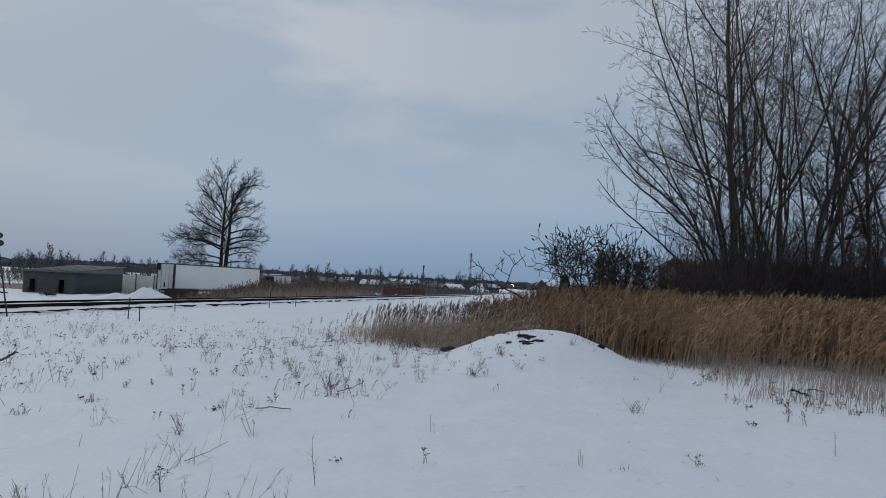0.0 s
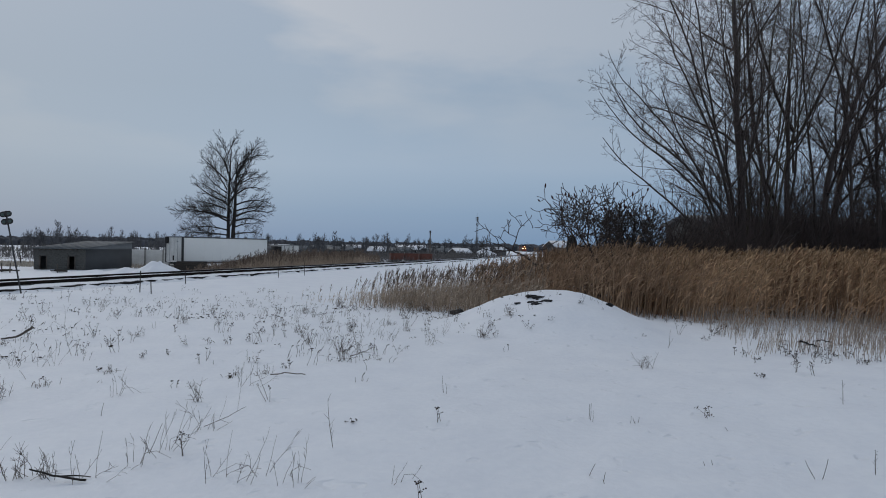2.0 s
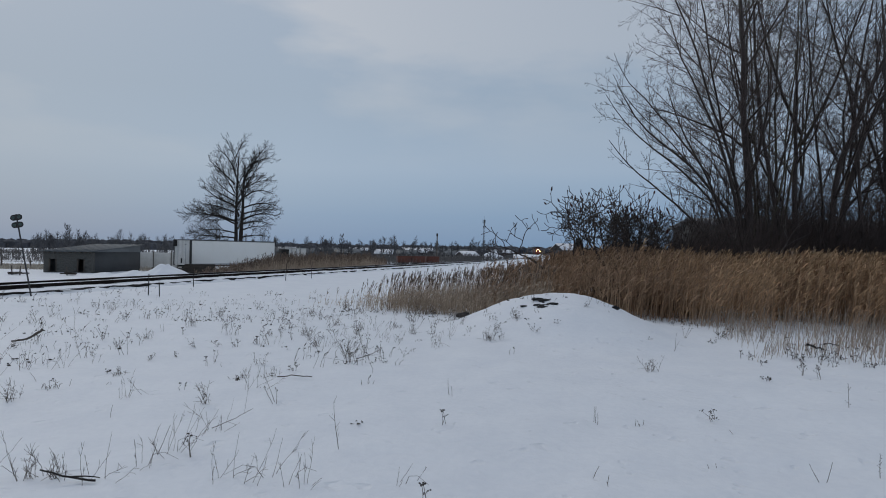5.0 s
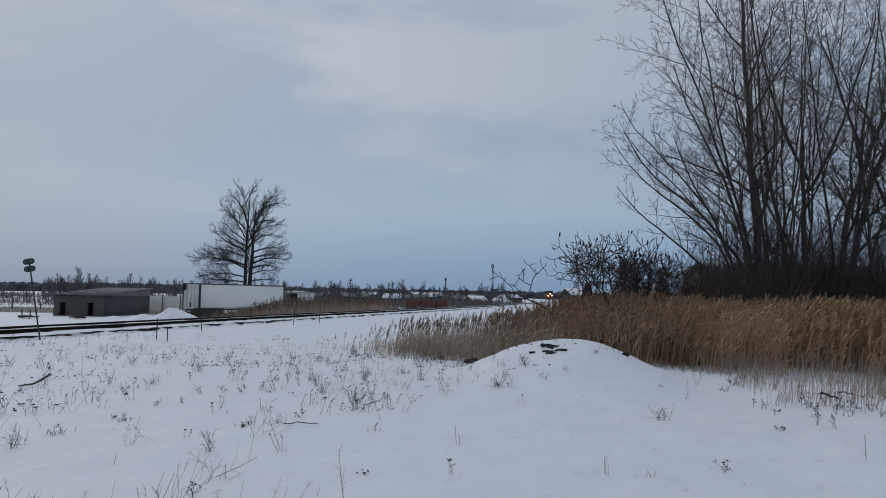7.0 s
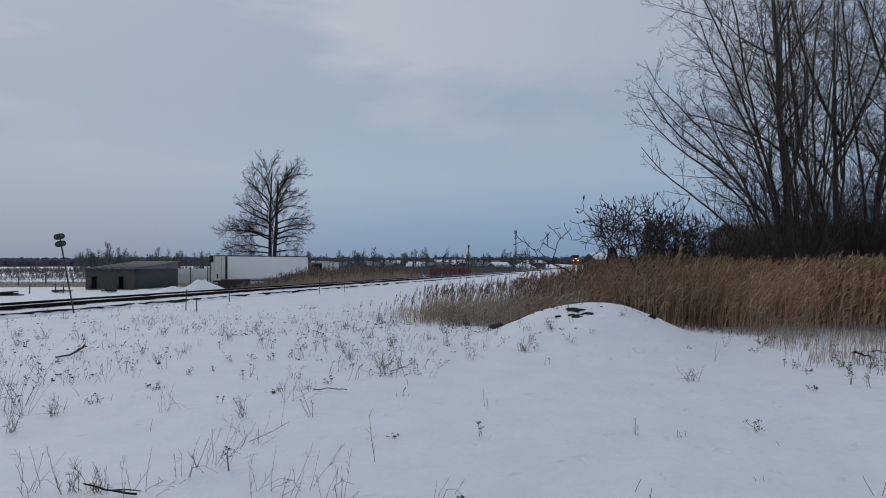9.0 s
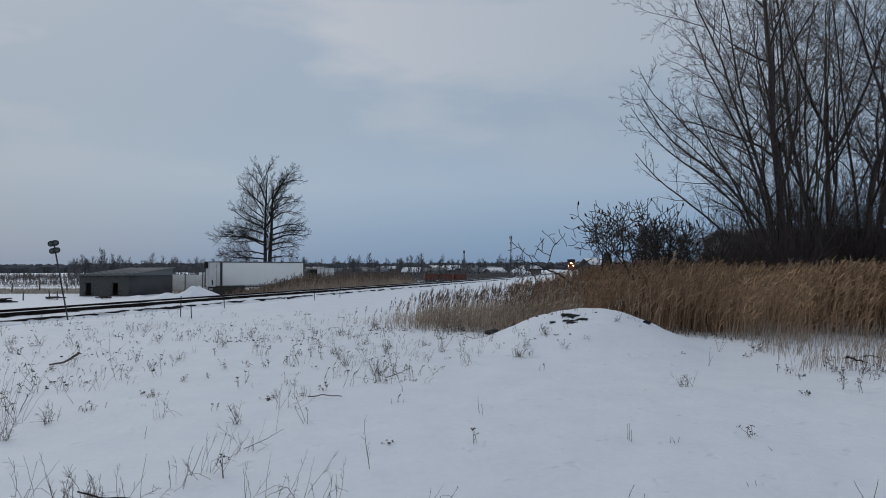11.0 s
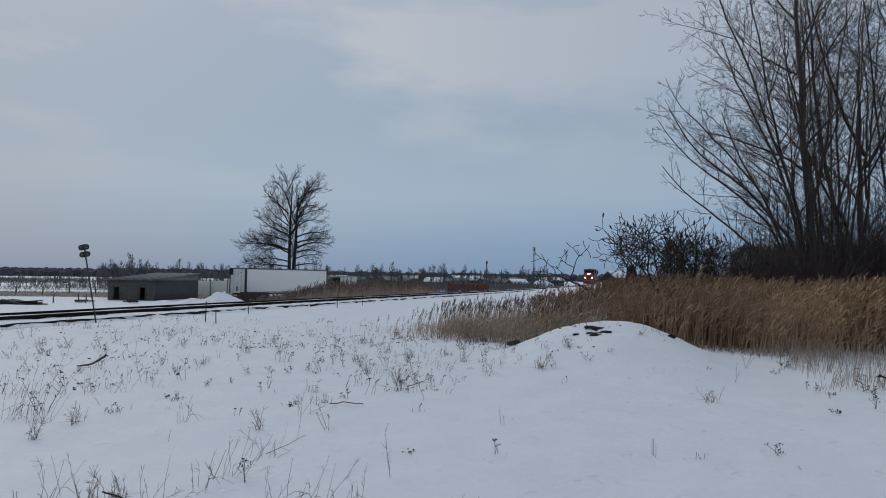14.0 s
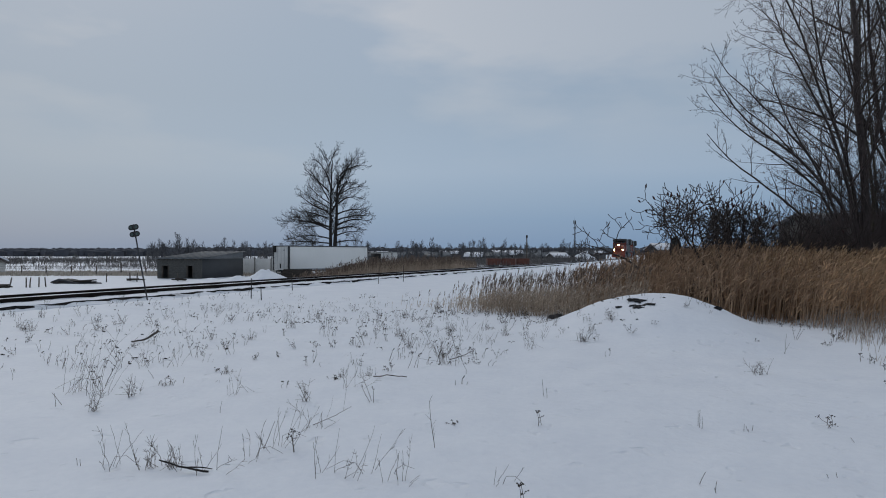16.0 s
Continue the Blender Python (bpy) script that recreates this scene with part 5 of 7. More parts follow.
def build_loco(lit):
    t = thing("locomotive", pose(track_x(150.0), 150.0, RAIL_Z), "orange-red and black diesel freight locomotive, headlights lit" if lit else "trailing orange-red and black diesel locomotive, lamps dark", "locomotive")
    # underframe with walkways, pilot and plough
    part("underframe", Geo().box(-22.0, -0.25, -1.5, 1.5, 1.42, 1.68, 0.03), LOCO_BLACK, t)
    v = [(-0.15, -1.45, 0.25), (-0.15, 1.45, 0.25), (-0.15, 1.5, 1.42), (-0.15, -1.5, 1.42), (0.35, 0, 0.2), (-0.1, 0, 1.42), (-0.7, -1.45, 0.25), (-0.7, 1.45, 0.25), (-0.7, 1.5, 1.42), (-0.7, -1.5, 1.42)]
    part("snow_plough", Geo().add(v, [(0, 4, 5, 3), (4, 1, 2, 5), (6, 9, 8, 7), (0, 3, 9, 6), (1, 7, 8, 2), (3, 2, 8, 9)], [(0, 6, 4), (6, 7, 4), (7, 1, 4), (3, 5, 2)]), LOCO_RED, t)
    part("pilot_plate", Geo().box(-0.32, -0.2, -1.5, 1.5, 1.4, 1.85, 0.02), LOCO_RED, t)
    part("coupler", Geo().box(-0.2, 0.45, -0.16, 0.16, 0.72, 1.05, 0.05), STEEL, t)
    # nose and cab
    def prism(prof, w0, w1):
        n = len(prof)
        v = [(x, -w0 if k not in w1 else -w1[k], z) for k, (x, z) in enumerate(prof)] + [(x, w0 if k not in w1 else w1[k], z) for k, (x, z) in enumerate(prof)]
        q = [(k, (k + 1) % n, n + (k + 1) % n, n + k) for k in range(n)]
        tr = [(0, k, k + 1) for k in range(1, n - 1)] + [(n, n + k + 1, n + k) for k in range(1, n - 1)]
        return Geo().add(v, q, tr)
    nose = part("nose", prism([(-2.9, 1.68), (-1.15, 1.68), (-1.05, 2.7), (-1.45, 3.05), (-2.9, 3.2)], 1.45, {1: 1.05, 2: 1.0, 3: 1.0}), LOCO_RED, t, "orange-red sloped nose")
    part("nose_door", Geo().box(-1.12, -1.03, -0.34, 0.34, 1.75, 2.62, 0.02), LOCO_RED, nose)
    cab = part("cab", prism([(-5.5, 1.68), (-2.88, 1.68), (-2.88, 3.18), (-3.25, 4.12), (-3.6, 4.38), (-5.5, 4.38)], 1.5, {3: 1.42, 4: 1.2, 5: 1.2}), LOCO_RED, t, "orange-red cab")
    for y in (-1.22, -0.38, 0.48):
        w = Geo().box(0, 0.75, -0.012, 0.012, 0, 0.62, 0.008, pose(-2.95, y, 3.32, 0, 0, 90) @ pose(0, 0, 0, -21))
        part("windscreen", w, GLASS, cab)
    for s in (-1.5, 1.5):
        for x in (-5.1, -4.2):
            part("side_window", Geo().box(x, x + 0.7, s - 0.015, s + 0.015, 3.05, 3.75, 0.008), GLASS, cab)
        part("number_board", Geo().box(-3.45, -3.2, s * 0.62 - 0.28, s * 0.62 + 0.28, 4.1, 4.34, 0.02), LOCO_BLACK, cab)
    part("cab_roof", Geo().box(-5.7, -2.95, -1.53, 1.53, 3.86, 4.52, 0.14), LOCO_BLACK, t)
    part("air_horn", Geo().tube([(-4.6, 0, 4.5), (-4.6, 0, 4.62), (-4.1, 0, 4.68)], [0.05, 0.05, 0.1], 8), STEEL, t)
    # long hood with its wide boxes
    hood = part("long_hood", Geo().box(-21.2, -5.52, -0.95, 0.95, 1.69, 4.3, 0.08), LOCO_BLACK, t)
    part("blower_box", Geo().box(-9.8, -5.75, -1.42, 1.42, 3.2, 4.5, 0.12), LOCO_BLACK, t)
    part("radiator_wing", Geo().box(-20.4, -16.2, -1.5, 1.5, 3.3, 4.68, 0.12), LOCO_BLACK, t)
    part("exhaust_stack", Geo().box(-12.6, -11.6, -0.35, 0.35, 4.3, 4.66, 0.04), STEEL, t)
    for s in (-1, 1):
        for k in range(9):
            x = -10.2 - k * 0.66
            part("hood_door", Geo().box(x - 0.6, x, s * 0.953 - 0.012, s * 0.953 + 0.012, 1.85, 3.9, 0.006), LOCO_BLACK, hood)
        for k in range(5):
            x = -6.6 - k * 2.6
            part("stripe", Geo().add([(x, s * 0.972, 1.75), (x - 0.45, s * 0.972, 1.75), (x - 1.6, s * 0.972, 3.1), (x - 1.15, s * 0.972, 3.1), (x, s * 0.966, 1.75), (x - 0.45, s * 0.966, 1.75), (x - 1.6, s * 0.966, 3.1), (x - 1.15, s * 0.966, 3.1)],
                                    [(0, 1, 2, 3), (7, 6, 5, 4), (0, 4, 5, 1), (1, 5, 6, 2), (2, 6, 7, 3), (3, 7, 4, 0)]), LOCO_WHITE, hood, "slanting white stripe")
        # hand rails along the walkway
        part("hand_rail", Geo().tube([(-21.8, s * 1.45, 2.7), (-5.6, s * 1.45, 2.7)], [0.02, 0.02], 6), LOCO_WHITE, t)
        for k in range(9):
            x = -21.8 + k * 2.02
            part("stanchion", Geo().tube([(x, s * 1.45, 1.68), (x, s * 1.45, 2.7)], [0.018, 0.018], 6), LOCO_WHITE, t)
        part("front_rail", Geo().tube([(-0.45, s * 1.4, 1.68), (-0.45, s * 1.4, 2.75), (-1.1, s * 1.42, 2.75)], [0.022] * 3, 6), LOCO_WHITE, t)
        part("step_well", Geo().box(-1.05, -0.3, s * 1.28 - 0.2, s * 1.28 + 0.2, 0.35, 1.42, 0.02), LOCO_BLACK, t)
        d = part("ditch_light", Geo().tube([(-0.34, s * 0.92, 1.98), (-0.2, s * 0.92, 1.98)], [0.15, 0.19], 16), LOCO_BLACK, t)
        part("lens", Geo().tube([(-0.2, s * 0.92, 1.98), (-0.17, s * 0.92, 1.98)], [0.155, 0.135], 16), LAMP if lit else GLASS, d, "glowing warm lens" if lit else "")
    h = part("headlight", Geo().box(-1.5, -1.0, -0.34, 0.34, 2.82, 3.18, 0.04), LOCO_BLACK, t)
    for y in (-0.14, 0.14):
        part("lens", Geo().tube([(-1.0, y, 3.0), (-0.975, y, 3.0)], [0.125, 0.11], 16), LAMP if lit else GLASS, h, "glowing warm lens" if lit else "")
    part("fuel_tank", Geo().box(-14.2, -8.2, -1.35, 1.35, 0.35, 1.41, 0.15), LOCO_BLACK, t)
    for c in (-4.4, -17.8):
        for s in (-1, 1):
            part("bogie_frame", Geo().box(c - 2.5, c + 2.5, s * 1.12 - 0.09, s * 1.12 + 0.09, 0.55, 1.1, 0.06), STEEL, t)
        for a in (-1.85, 0, 1.85):
            ws = part("wheelset", Geo().tube([(c + a, -1.0, 0.53), (c + a, 1.0, 0.53)], [0.09, 0.09], 8), STEEL, t)
            for s in (-1, 1):
                part("wheel", Geo().tube([(c + a, s * 0.66, 0.53), (c + a, s * 0.70, 0.53), (c + a, s * 0.82, 0.53)], [0.56, 0.53, 0.52], 20), STEEL, ws)
    return t


loco = build_loco(True)
second_loco = build_loco(False)


# ------------------------------------------------------------ far side: yard, fences, houses, woods
def build_fence_posts():
    rng = random.Random(12)
    g = Geo().tube([(0, 0, -0.2), (0.01, 0, 0.6), (0, 0.01, 1.25)], [0.085, 0.08, 0.075], 7)
    me = g.mesh("fence_post", WOOD)
    stub = Geo().tube([(0, 0, -0.2), (0.01, 0, 0.4), (0, 0.01, 0.85)], [0.06, 0.055, 0.05], 7).mesh("fence_post", WOOD)
    line = [(-60 + k * 3.15, 84.0 + 0.05 * k, rng.uniform(-4, 4)) for k in range(11)] + [(-48.6, 62.5, 14), (-41.5, 61.5, 12), (-43.2, 63.0, 2), (-30.6, 66, -2), (-27.3, 68, 3), (-52, 63, 8), (-44.6, 63.5, -14), (-37.1, 56.5, 16), (-35.1, 55.6, 10), (-34.8, 55.6, -4), (-34.6, 56.5, 1), (-34.0, 56.5, 14), (-33.6, 65.9, 1), (-31.8, 67.1, -4)]
    for x, y, lean in line:
        ob = new("fence_post", me if y > 80 else stub)
        ob.matrix_basis = pose(x, y, float(ground_z(x, y)), rng.uniform(-3, 3), lean, rng.uniform(0, 360))
        tagged(ob, "weathered wooden fence post standing in snow", "fence post", "fence posts beyond the track")
    # wires between the far row
    w = Geo()
    for z in (0.5, 0.85, 1.15):
        w.tube([(-60 + k * 3.15, 84.0 + 0.05 * k, PLAIN + z) for k in range(11)], [0.012] * 11, 3)
    tagged(part("fence_wire", w, STEEL, None, "thin wire strung along the fence posts"), category="fence wire")


build_fence_posts()


def build_debris():
    """Heaps of dark old beams and sheeting half buried in snow."""
    rng = random.Random(14)
    for x, y, n, L in ((-34.4, 62.0, 4, 4.4), (-38.2, 55.2, 5, 3.0), (-31.4, 67.0, 4, 1.9), (-27.2, 68.0, 3, 1.6)):
        t = thing("debris_pile", pose(x, y, float(ground_z(x, y))), "dark weathered boards and beams half buried in snow", "debris pile", "debris piles beyond the track")
        for k in range(n):
            l = L * rng.uniform(0.35, 1.0)
            m = pose(rng.uniform(-0.25, 0.35) * L, rng.uniform(-0.5, 0.5), 0.08 + 0.07 * k * rng.random(), rng.uniform(-8, 8), rng.uniform(-5, 5), rng.uniform(-16, 16))
            part("board", Geo().box(-l / 2, l / 2, -0.16, 0.16, 0, 0.1, 0.01, m), TIE, t)
        if L < 4:
            continue
        # old belting thrown down in long folds, highest near one end
        for k in range(9):
            a, b = -rng.uniform(0.36, 0.5) * L, rng.uniform(0.0, 0.55) * L
            hi = rng.uniform(0.08, 0.34)
            pts = [(a + (b - a) * f, rng.uniform(-0.1, 0.1) + 0.11 * (k - 4), 0.03 + hi * math.exp(-((f - 0.3) / 0.26) ** 2) + 0.05 * rng.random()) for f in (0, 0.12, 0.25, 0.4, 0.55, 0.75, 1)]
            part("belting", Geo().tube(pts, [0.05, 0.09, 0.11, 0.11, 0.1, 0.08, 0.04], 7), STEEL, t, "folded black belting", smooth=True)


build_debris()


def build_rust_racks():
    """Low rust-orange steel skips standing in a row in the yard."""
    for k, (x, y, l) in enumerate(((9.6, 118, 2.3), (12.2, 118.4, 2.4), (14.9, 119, 2.2))):
        t = thing("steel_skip", pose(x - 0.6, y, PLAIN, 0, 0, 4), "open rust-orange steel skip standing in the yard", "skip", "orange skips")
        l2, w, h0, h1 = l / 2, 0.9, 0.75, 1.85
        part("floor_pan", Geo().box(-l2, l2, -w, w, h0, h0 + 0.06), RUST, t)
        for s in (-1, 1):
            part("side", Geo().box(-l2, l2, s * w - 0.03, s * w + 0.03, h0, h1, 0.01), RUST, t)
            part("end", Geo().box(s * l2 - 0.03, s * l2 + 0.03, -w + 0.03, w - 0.03, h0, h1, 0.01), RUST, t)
            part("rim", Geo().box(-l2 - 0.05, l2 + 0.05, s * (w + 0.045) - 0.04, s * (w + 0.045) + 0.04, h1 - 0.09, h1 + 0.02, 0.01), RUST, t)
            part("skid", Geo().box(-l2 + 0.2, l2 - 0.2, s * 0.6 - 0.08, s * 0.6 + 0.08, 0.0, h0, 0.01), STEEL, t)
            for j in range(3):
                part("rib", Geo().box(-l2 + 0.25 + j * (l - 0.6) / 2, -l2 + 0.35 + j * (l - 0.6) / 2, s * (w + 0.035), s * (w + 0.085), h0, h1 - 0.1), RUST, t)


build_rust_racks()


def house(x, y, w, d, h, rise, rz, wall, label, windows=2, roof_mat=None):
    t = thing("house", pose(x, y, float(ground_z(x, y)) - 0.1, 0, 0, rz), label, "house", "far buildings")
    part("wall", Geo().box(-w / 2, w / 2, -d / 2, d / 2, 0, h, 0.02), wall, t)
    for s in (-1, 1):
        v = [(s * w / 2 - 0.02, -d / 2, h), (s * w / 2 - 0.02, d / 2, h), (s * w / 2 - 0.02, 0, h + rise), (s * w / 2 - s * 0.3, -d / 2, h), (s * w / 2 - s * 0.3, d / 2, h), (s * w / 2 - s * 0.3, 0, h + rise)]
        part("gable", Geo().add(v, [(0, 1, 4, 3), (1, 2, 5, 4), (2, 0, 3, 5)], [(0, 2, 1), (3, 4, 5)]), wall, t)
        # each slope: a dark roof deck under a quilt of snow
        k = rise / (d / 2)
        ov = 0.4
        ys, yo = 0.0, s * (d / 2 + ov)
        for name, dz0, dz1, mt in (("roof", 0.0, 0.16, HOUSE_DARK), ("roof_snow", 0.164, 0.42, SNOW_FAR)):
            tr = 0.0 if name == "roof" else 0.12
            a = [(-w / 2 - ov + tr, ys, h + rise), (w / 2 + ov - tr, ys, h + rise), (w / 2 + ov - tr, yo - s * tr, h - k * (ov - tr)), (-w / 2 - ov + tr, yo - s * tr, h - k * (ov - tr))]
            v = [(p[0], p[1], p[2] + dz0) for p in a] + [(p[0], p[1], p[2] + dz1) for p in a]
            if roof_mat and name == "roof_snow":
                continue
            part(name, Geo().add(v, [(0, 1, 2, 3), (7, 6, 5, 4), (0, 4, 5, 1), (1, 5, 6, 2), (2, 6, 7, 3), (3, 7, 4, 0)]), roof_mat or mt, t, "roof slope under snow" if name == "roof_snow" else "")
    for j in range(windows):
        wx = -w / 2 + (j + 1) * w / (windows + 1)
        win = part("window", Geo().box(wx - 0.55, wx + 0.55, -d / 2 - 0.04, -d / 2 + 0.02, 1.0, 2.1, 0.01), WHITE_DIRTY, t)
        part("pane", Geo().box(wx - 0.46, wx + 0.46, -d / 2 - 0.055, -d / 2 - 0.041, 1.09, 2.01), GLASS, win)
    return t


house(-62.2, 85.5, 7, 6, 1.7, 1.1, -8, WHITE_DIRTY, "small pale outbuilding with a snowy roof", 1)
_r = random.Random(77)
for _x, _y, _w, _h in ((-24, 250, 14, 2.6), (-8, 262, 18, 2.8), (12, 240, 13, 2.6), (26, 268, 20, 3.0), (46, 252, 17, 2.8), (60, 275, 22, 2.8), (-42, 275, 16, 2.6), (38, 300, 24, 3.2), (4, 310, 20, 3.0),
                       (-14, 196, 9, 2.3), (-2, 205, 12, 2.4), (9, 190, 8, 2.2), (17, 212, 11, 2.4), (28, 200, 9, 2.3), (36, 222, 12, 2.4), (-22, 220, 10, 2.4), (22, 236, 12, 2.6), (33, 190, 7, 2.1)):
    _bare = _r.random() < 0.45
    house(_x, _y, _w * 0.6, 8, _h - 0.5, 1.1, _r.uniform(-14, 14), HOUSE_DARK, "low house with a bare dark roof among far trees" if _bare else "low house with a snow-covered roof among far trees", 3, METAL_ROOF if _bare else None)
house(64.5, 195, 7, 6, 2.5, 1.7, 20, HOUSE_DARK, "house with a steep snowy roof behind the reeds", 2)


def build_barn():
    """A long dark barn behind the trees, with snow lying on its roof."""
    t = thing("barn", pose(53.6, 46.0, -0.2, 0, 0, 172), "long dark boarded barn with snow on its roof", "barn")
    L, W, H, R = 40.0, 10.0, 4.4, 0.7
    part("back_wall", Geo().box(-15, L - 15, -W, -W + 0.2, 0, H), BARN_WALL, t)
    k = 0
    x = -15.0
    rng = random.Random(3)
    part("wall", Geo().box(-15, L - 15, -0.2, -0.03, 0, H), BARN_WALL, t)
    board = Geo().box(0, 0.235, -0.028, 0.0, 0.1, H, 0.004).mesh("board", BARN_WALL)
    while x < L - 15.2:
        ob = new("board", board)
        ob.parent = t
        ob.matrix_basis = pose(x, rng.uniform(0, 0.012), 0)
        x += 0.24
    for s in (-15.0, L - 15.2):
        v = [(s, 0, 0), (s, -W, 0), (s, -W, H), (s, -W / 2, H + R), (s, 0, H)]
        v += [(a + 0.2, b, c) for a, b, c in v]
        part("end_wall", Geo().add(v, [(0, 5, 6, 1), (1, 6, 7, 2), (2, 7, 8, 3), (3, 8, 9, 4), (4, 9, 5, 0), (0, 1, 2, 4), (9, 7, 6, 5)], [(4, 2, 3), (8, 7, 9)]), BARN_WALL, t)
    for s, y0 in ((1, 0.5), (-1, -W - 0.5)):
        for name, a0, a1, mt in (("roof", 0.02, 0.14, BARN_ROOF),):
            yb = y0 if name == "roof" else y0 - s * 0.15
            zb = H - 0.5 * R / (W / 2)
            v = [(-15.4, -W / 2, H + R + a0), (L - 14.6, -W / 2, H + R + a0), (L - 14.6, yb, zb + a0), (-15.4, yb, zb + a0)]
            v += [(p[0], p[1], p[2] + a1 - a0) for p in v]
            part(name, Geo().add(v, [(0, 1, 2, 3), (7, 6, 5, 4), (0, 4, 5, 1), (1, 5, 6, 2), (2, 6, 7, 3), (3, 7, 4, 0)]), mt, t)


build_barn()


def build_poles():
    t = thing("utility_pole", pose(21.6, 170, float(ground_z(21.6, 170)) - 0.2), "weathered wooden utility pole in the yard", "utility pole")
    part("pole", Geo().tube([(0, 0, 0), (0, 0, 7.3)], [0.17, 0.14], 8), WOOD, t)
    part("lamp_head", Geo().box(-0.22, 0.22, -0.2, 0.2, 6.9, 7.6, 0.04), STEEL, t)
    t = thing("radio_mast", pose(79.9, 400, -1.2), "slender steel lattice radio mast with antennas", "radio mast")
    for k in range(3):
        a = k * 2.094
        part("leg", Geo().tube([(0.8 * math.cos(a), 0.8 * math.sin(a), 0), (0.3 * math.cos(a), 0.3 * math.sin(a), 22.5)], [0.1, 0.07], 5), STEEL, t)
    for k in range(14):
        z = 0.8 + k * 1.55
        r = 0.8 - 0.5 * z / 22.5
        r2 = 0.8 - 0.5 * (z + 1.5) / 22.5
        g = Geo()
        for j in range(3):
            a, b = j * 2.094, (j + 1) * 2.094
            g.tube([(r * math.cos(a), r * math.sin(a), z), (r2 * math.cos(b), r2 * math.sin(b), z + 1.5)], [0.05, 0.05], 3)
        part("bracing", g, STEEL, t)
    for j in range(3):
        a = j * 2.094 + 0.5
        part("antenna", Geo().box(-0.18, 0.18, -0.12, 0.12, 20.4, 22.6, 0.03, Matrix.Translation((0.75 * math.cos(a), 0.75 * math.sin(a), 0))), METAL_ROOF, t)
        part("antenna", Geo().box(-0.14, 0.14, -0.1, 0.1, 17.3, 18.6, 0.03, Matrix.Translation((0.7 * math.cos(a + 1), 0.7 * math.sin(a + 1), 0))), METAL_ROOF, t)
    part("spike", Geo().tube([(0, 0, 22.3), (0, 0, 25.0)], [0.07, 0.03], 5), STEEL, t)


build_poles()


def far_tree(g, x, y, z, h, rng, twigs=16, r=0.12, spread=0.28):
    top = (x + rng.uniform(-0.3, 0.3), y, z + h)
    g.tube([(x, y, z), top], [r, r * 0.3], 3, cap=False)
    for _ in range(twigs):
        f = rng.uniform(0.25, 0.97)
        a = rng.uniform(0, 6.28)
        l = h * spread * (1.15 - f) * rng.uniform(0.6, 1.2) + 0.3
        p = (x + (top[0] - x) * f, y, z + h * f)
        rise = rng.uniform(0.5, 1.5)
        m = (p[0] + math.cos(a) * l * 0.6, p[1] + math.sin(a) * l * 0.6, p[2] + l * 0.4 * rise)
        e = (m[0] + math.cos(a) * l * 0.25, m[1] + math.sin(a) * l * 0.3, m[2] + l * 0.7 * rise)
        g.tube([p, m, e], [r * 0.4, r * 0.3, r * 0.2], 3, cap=False)


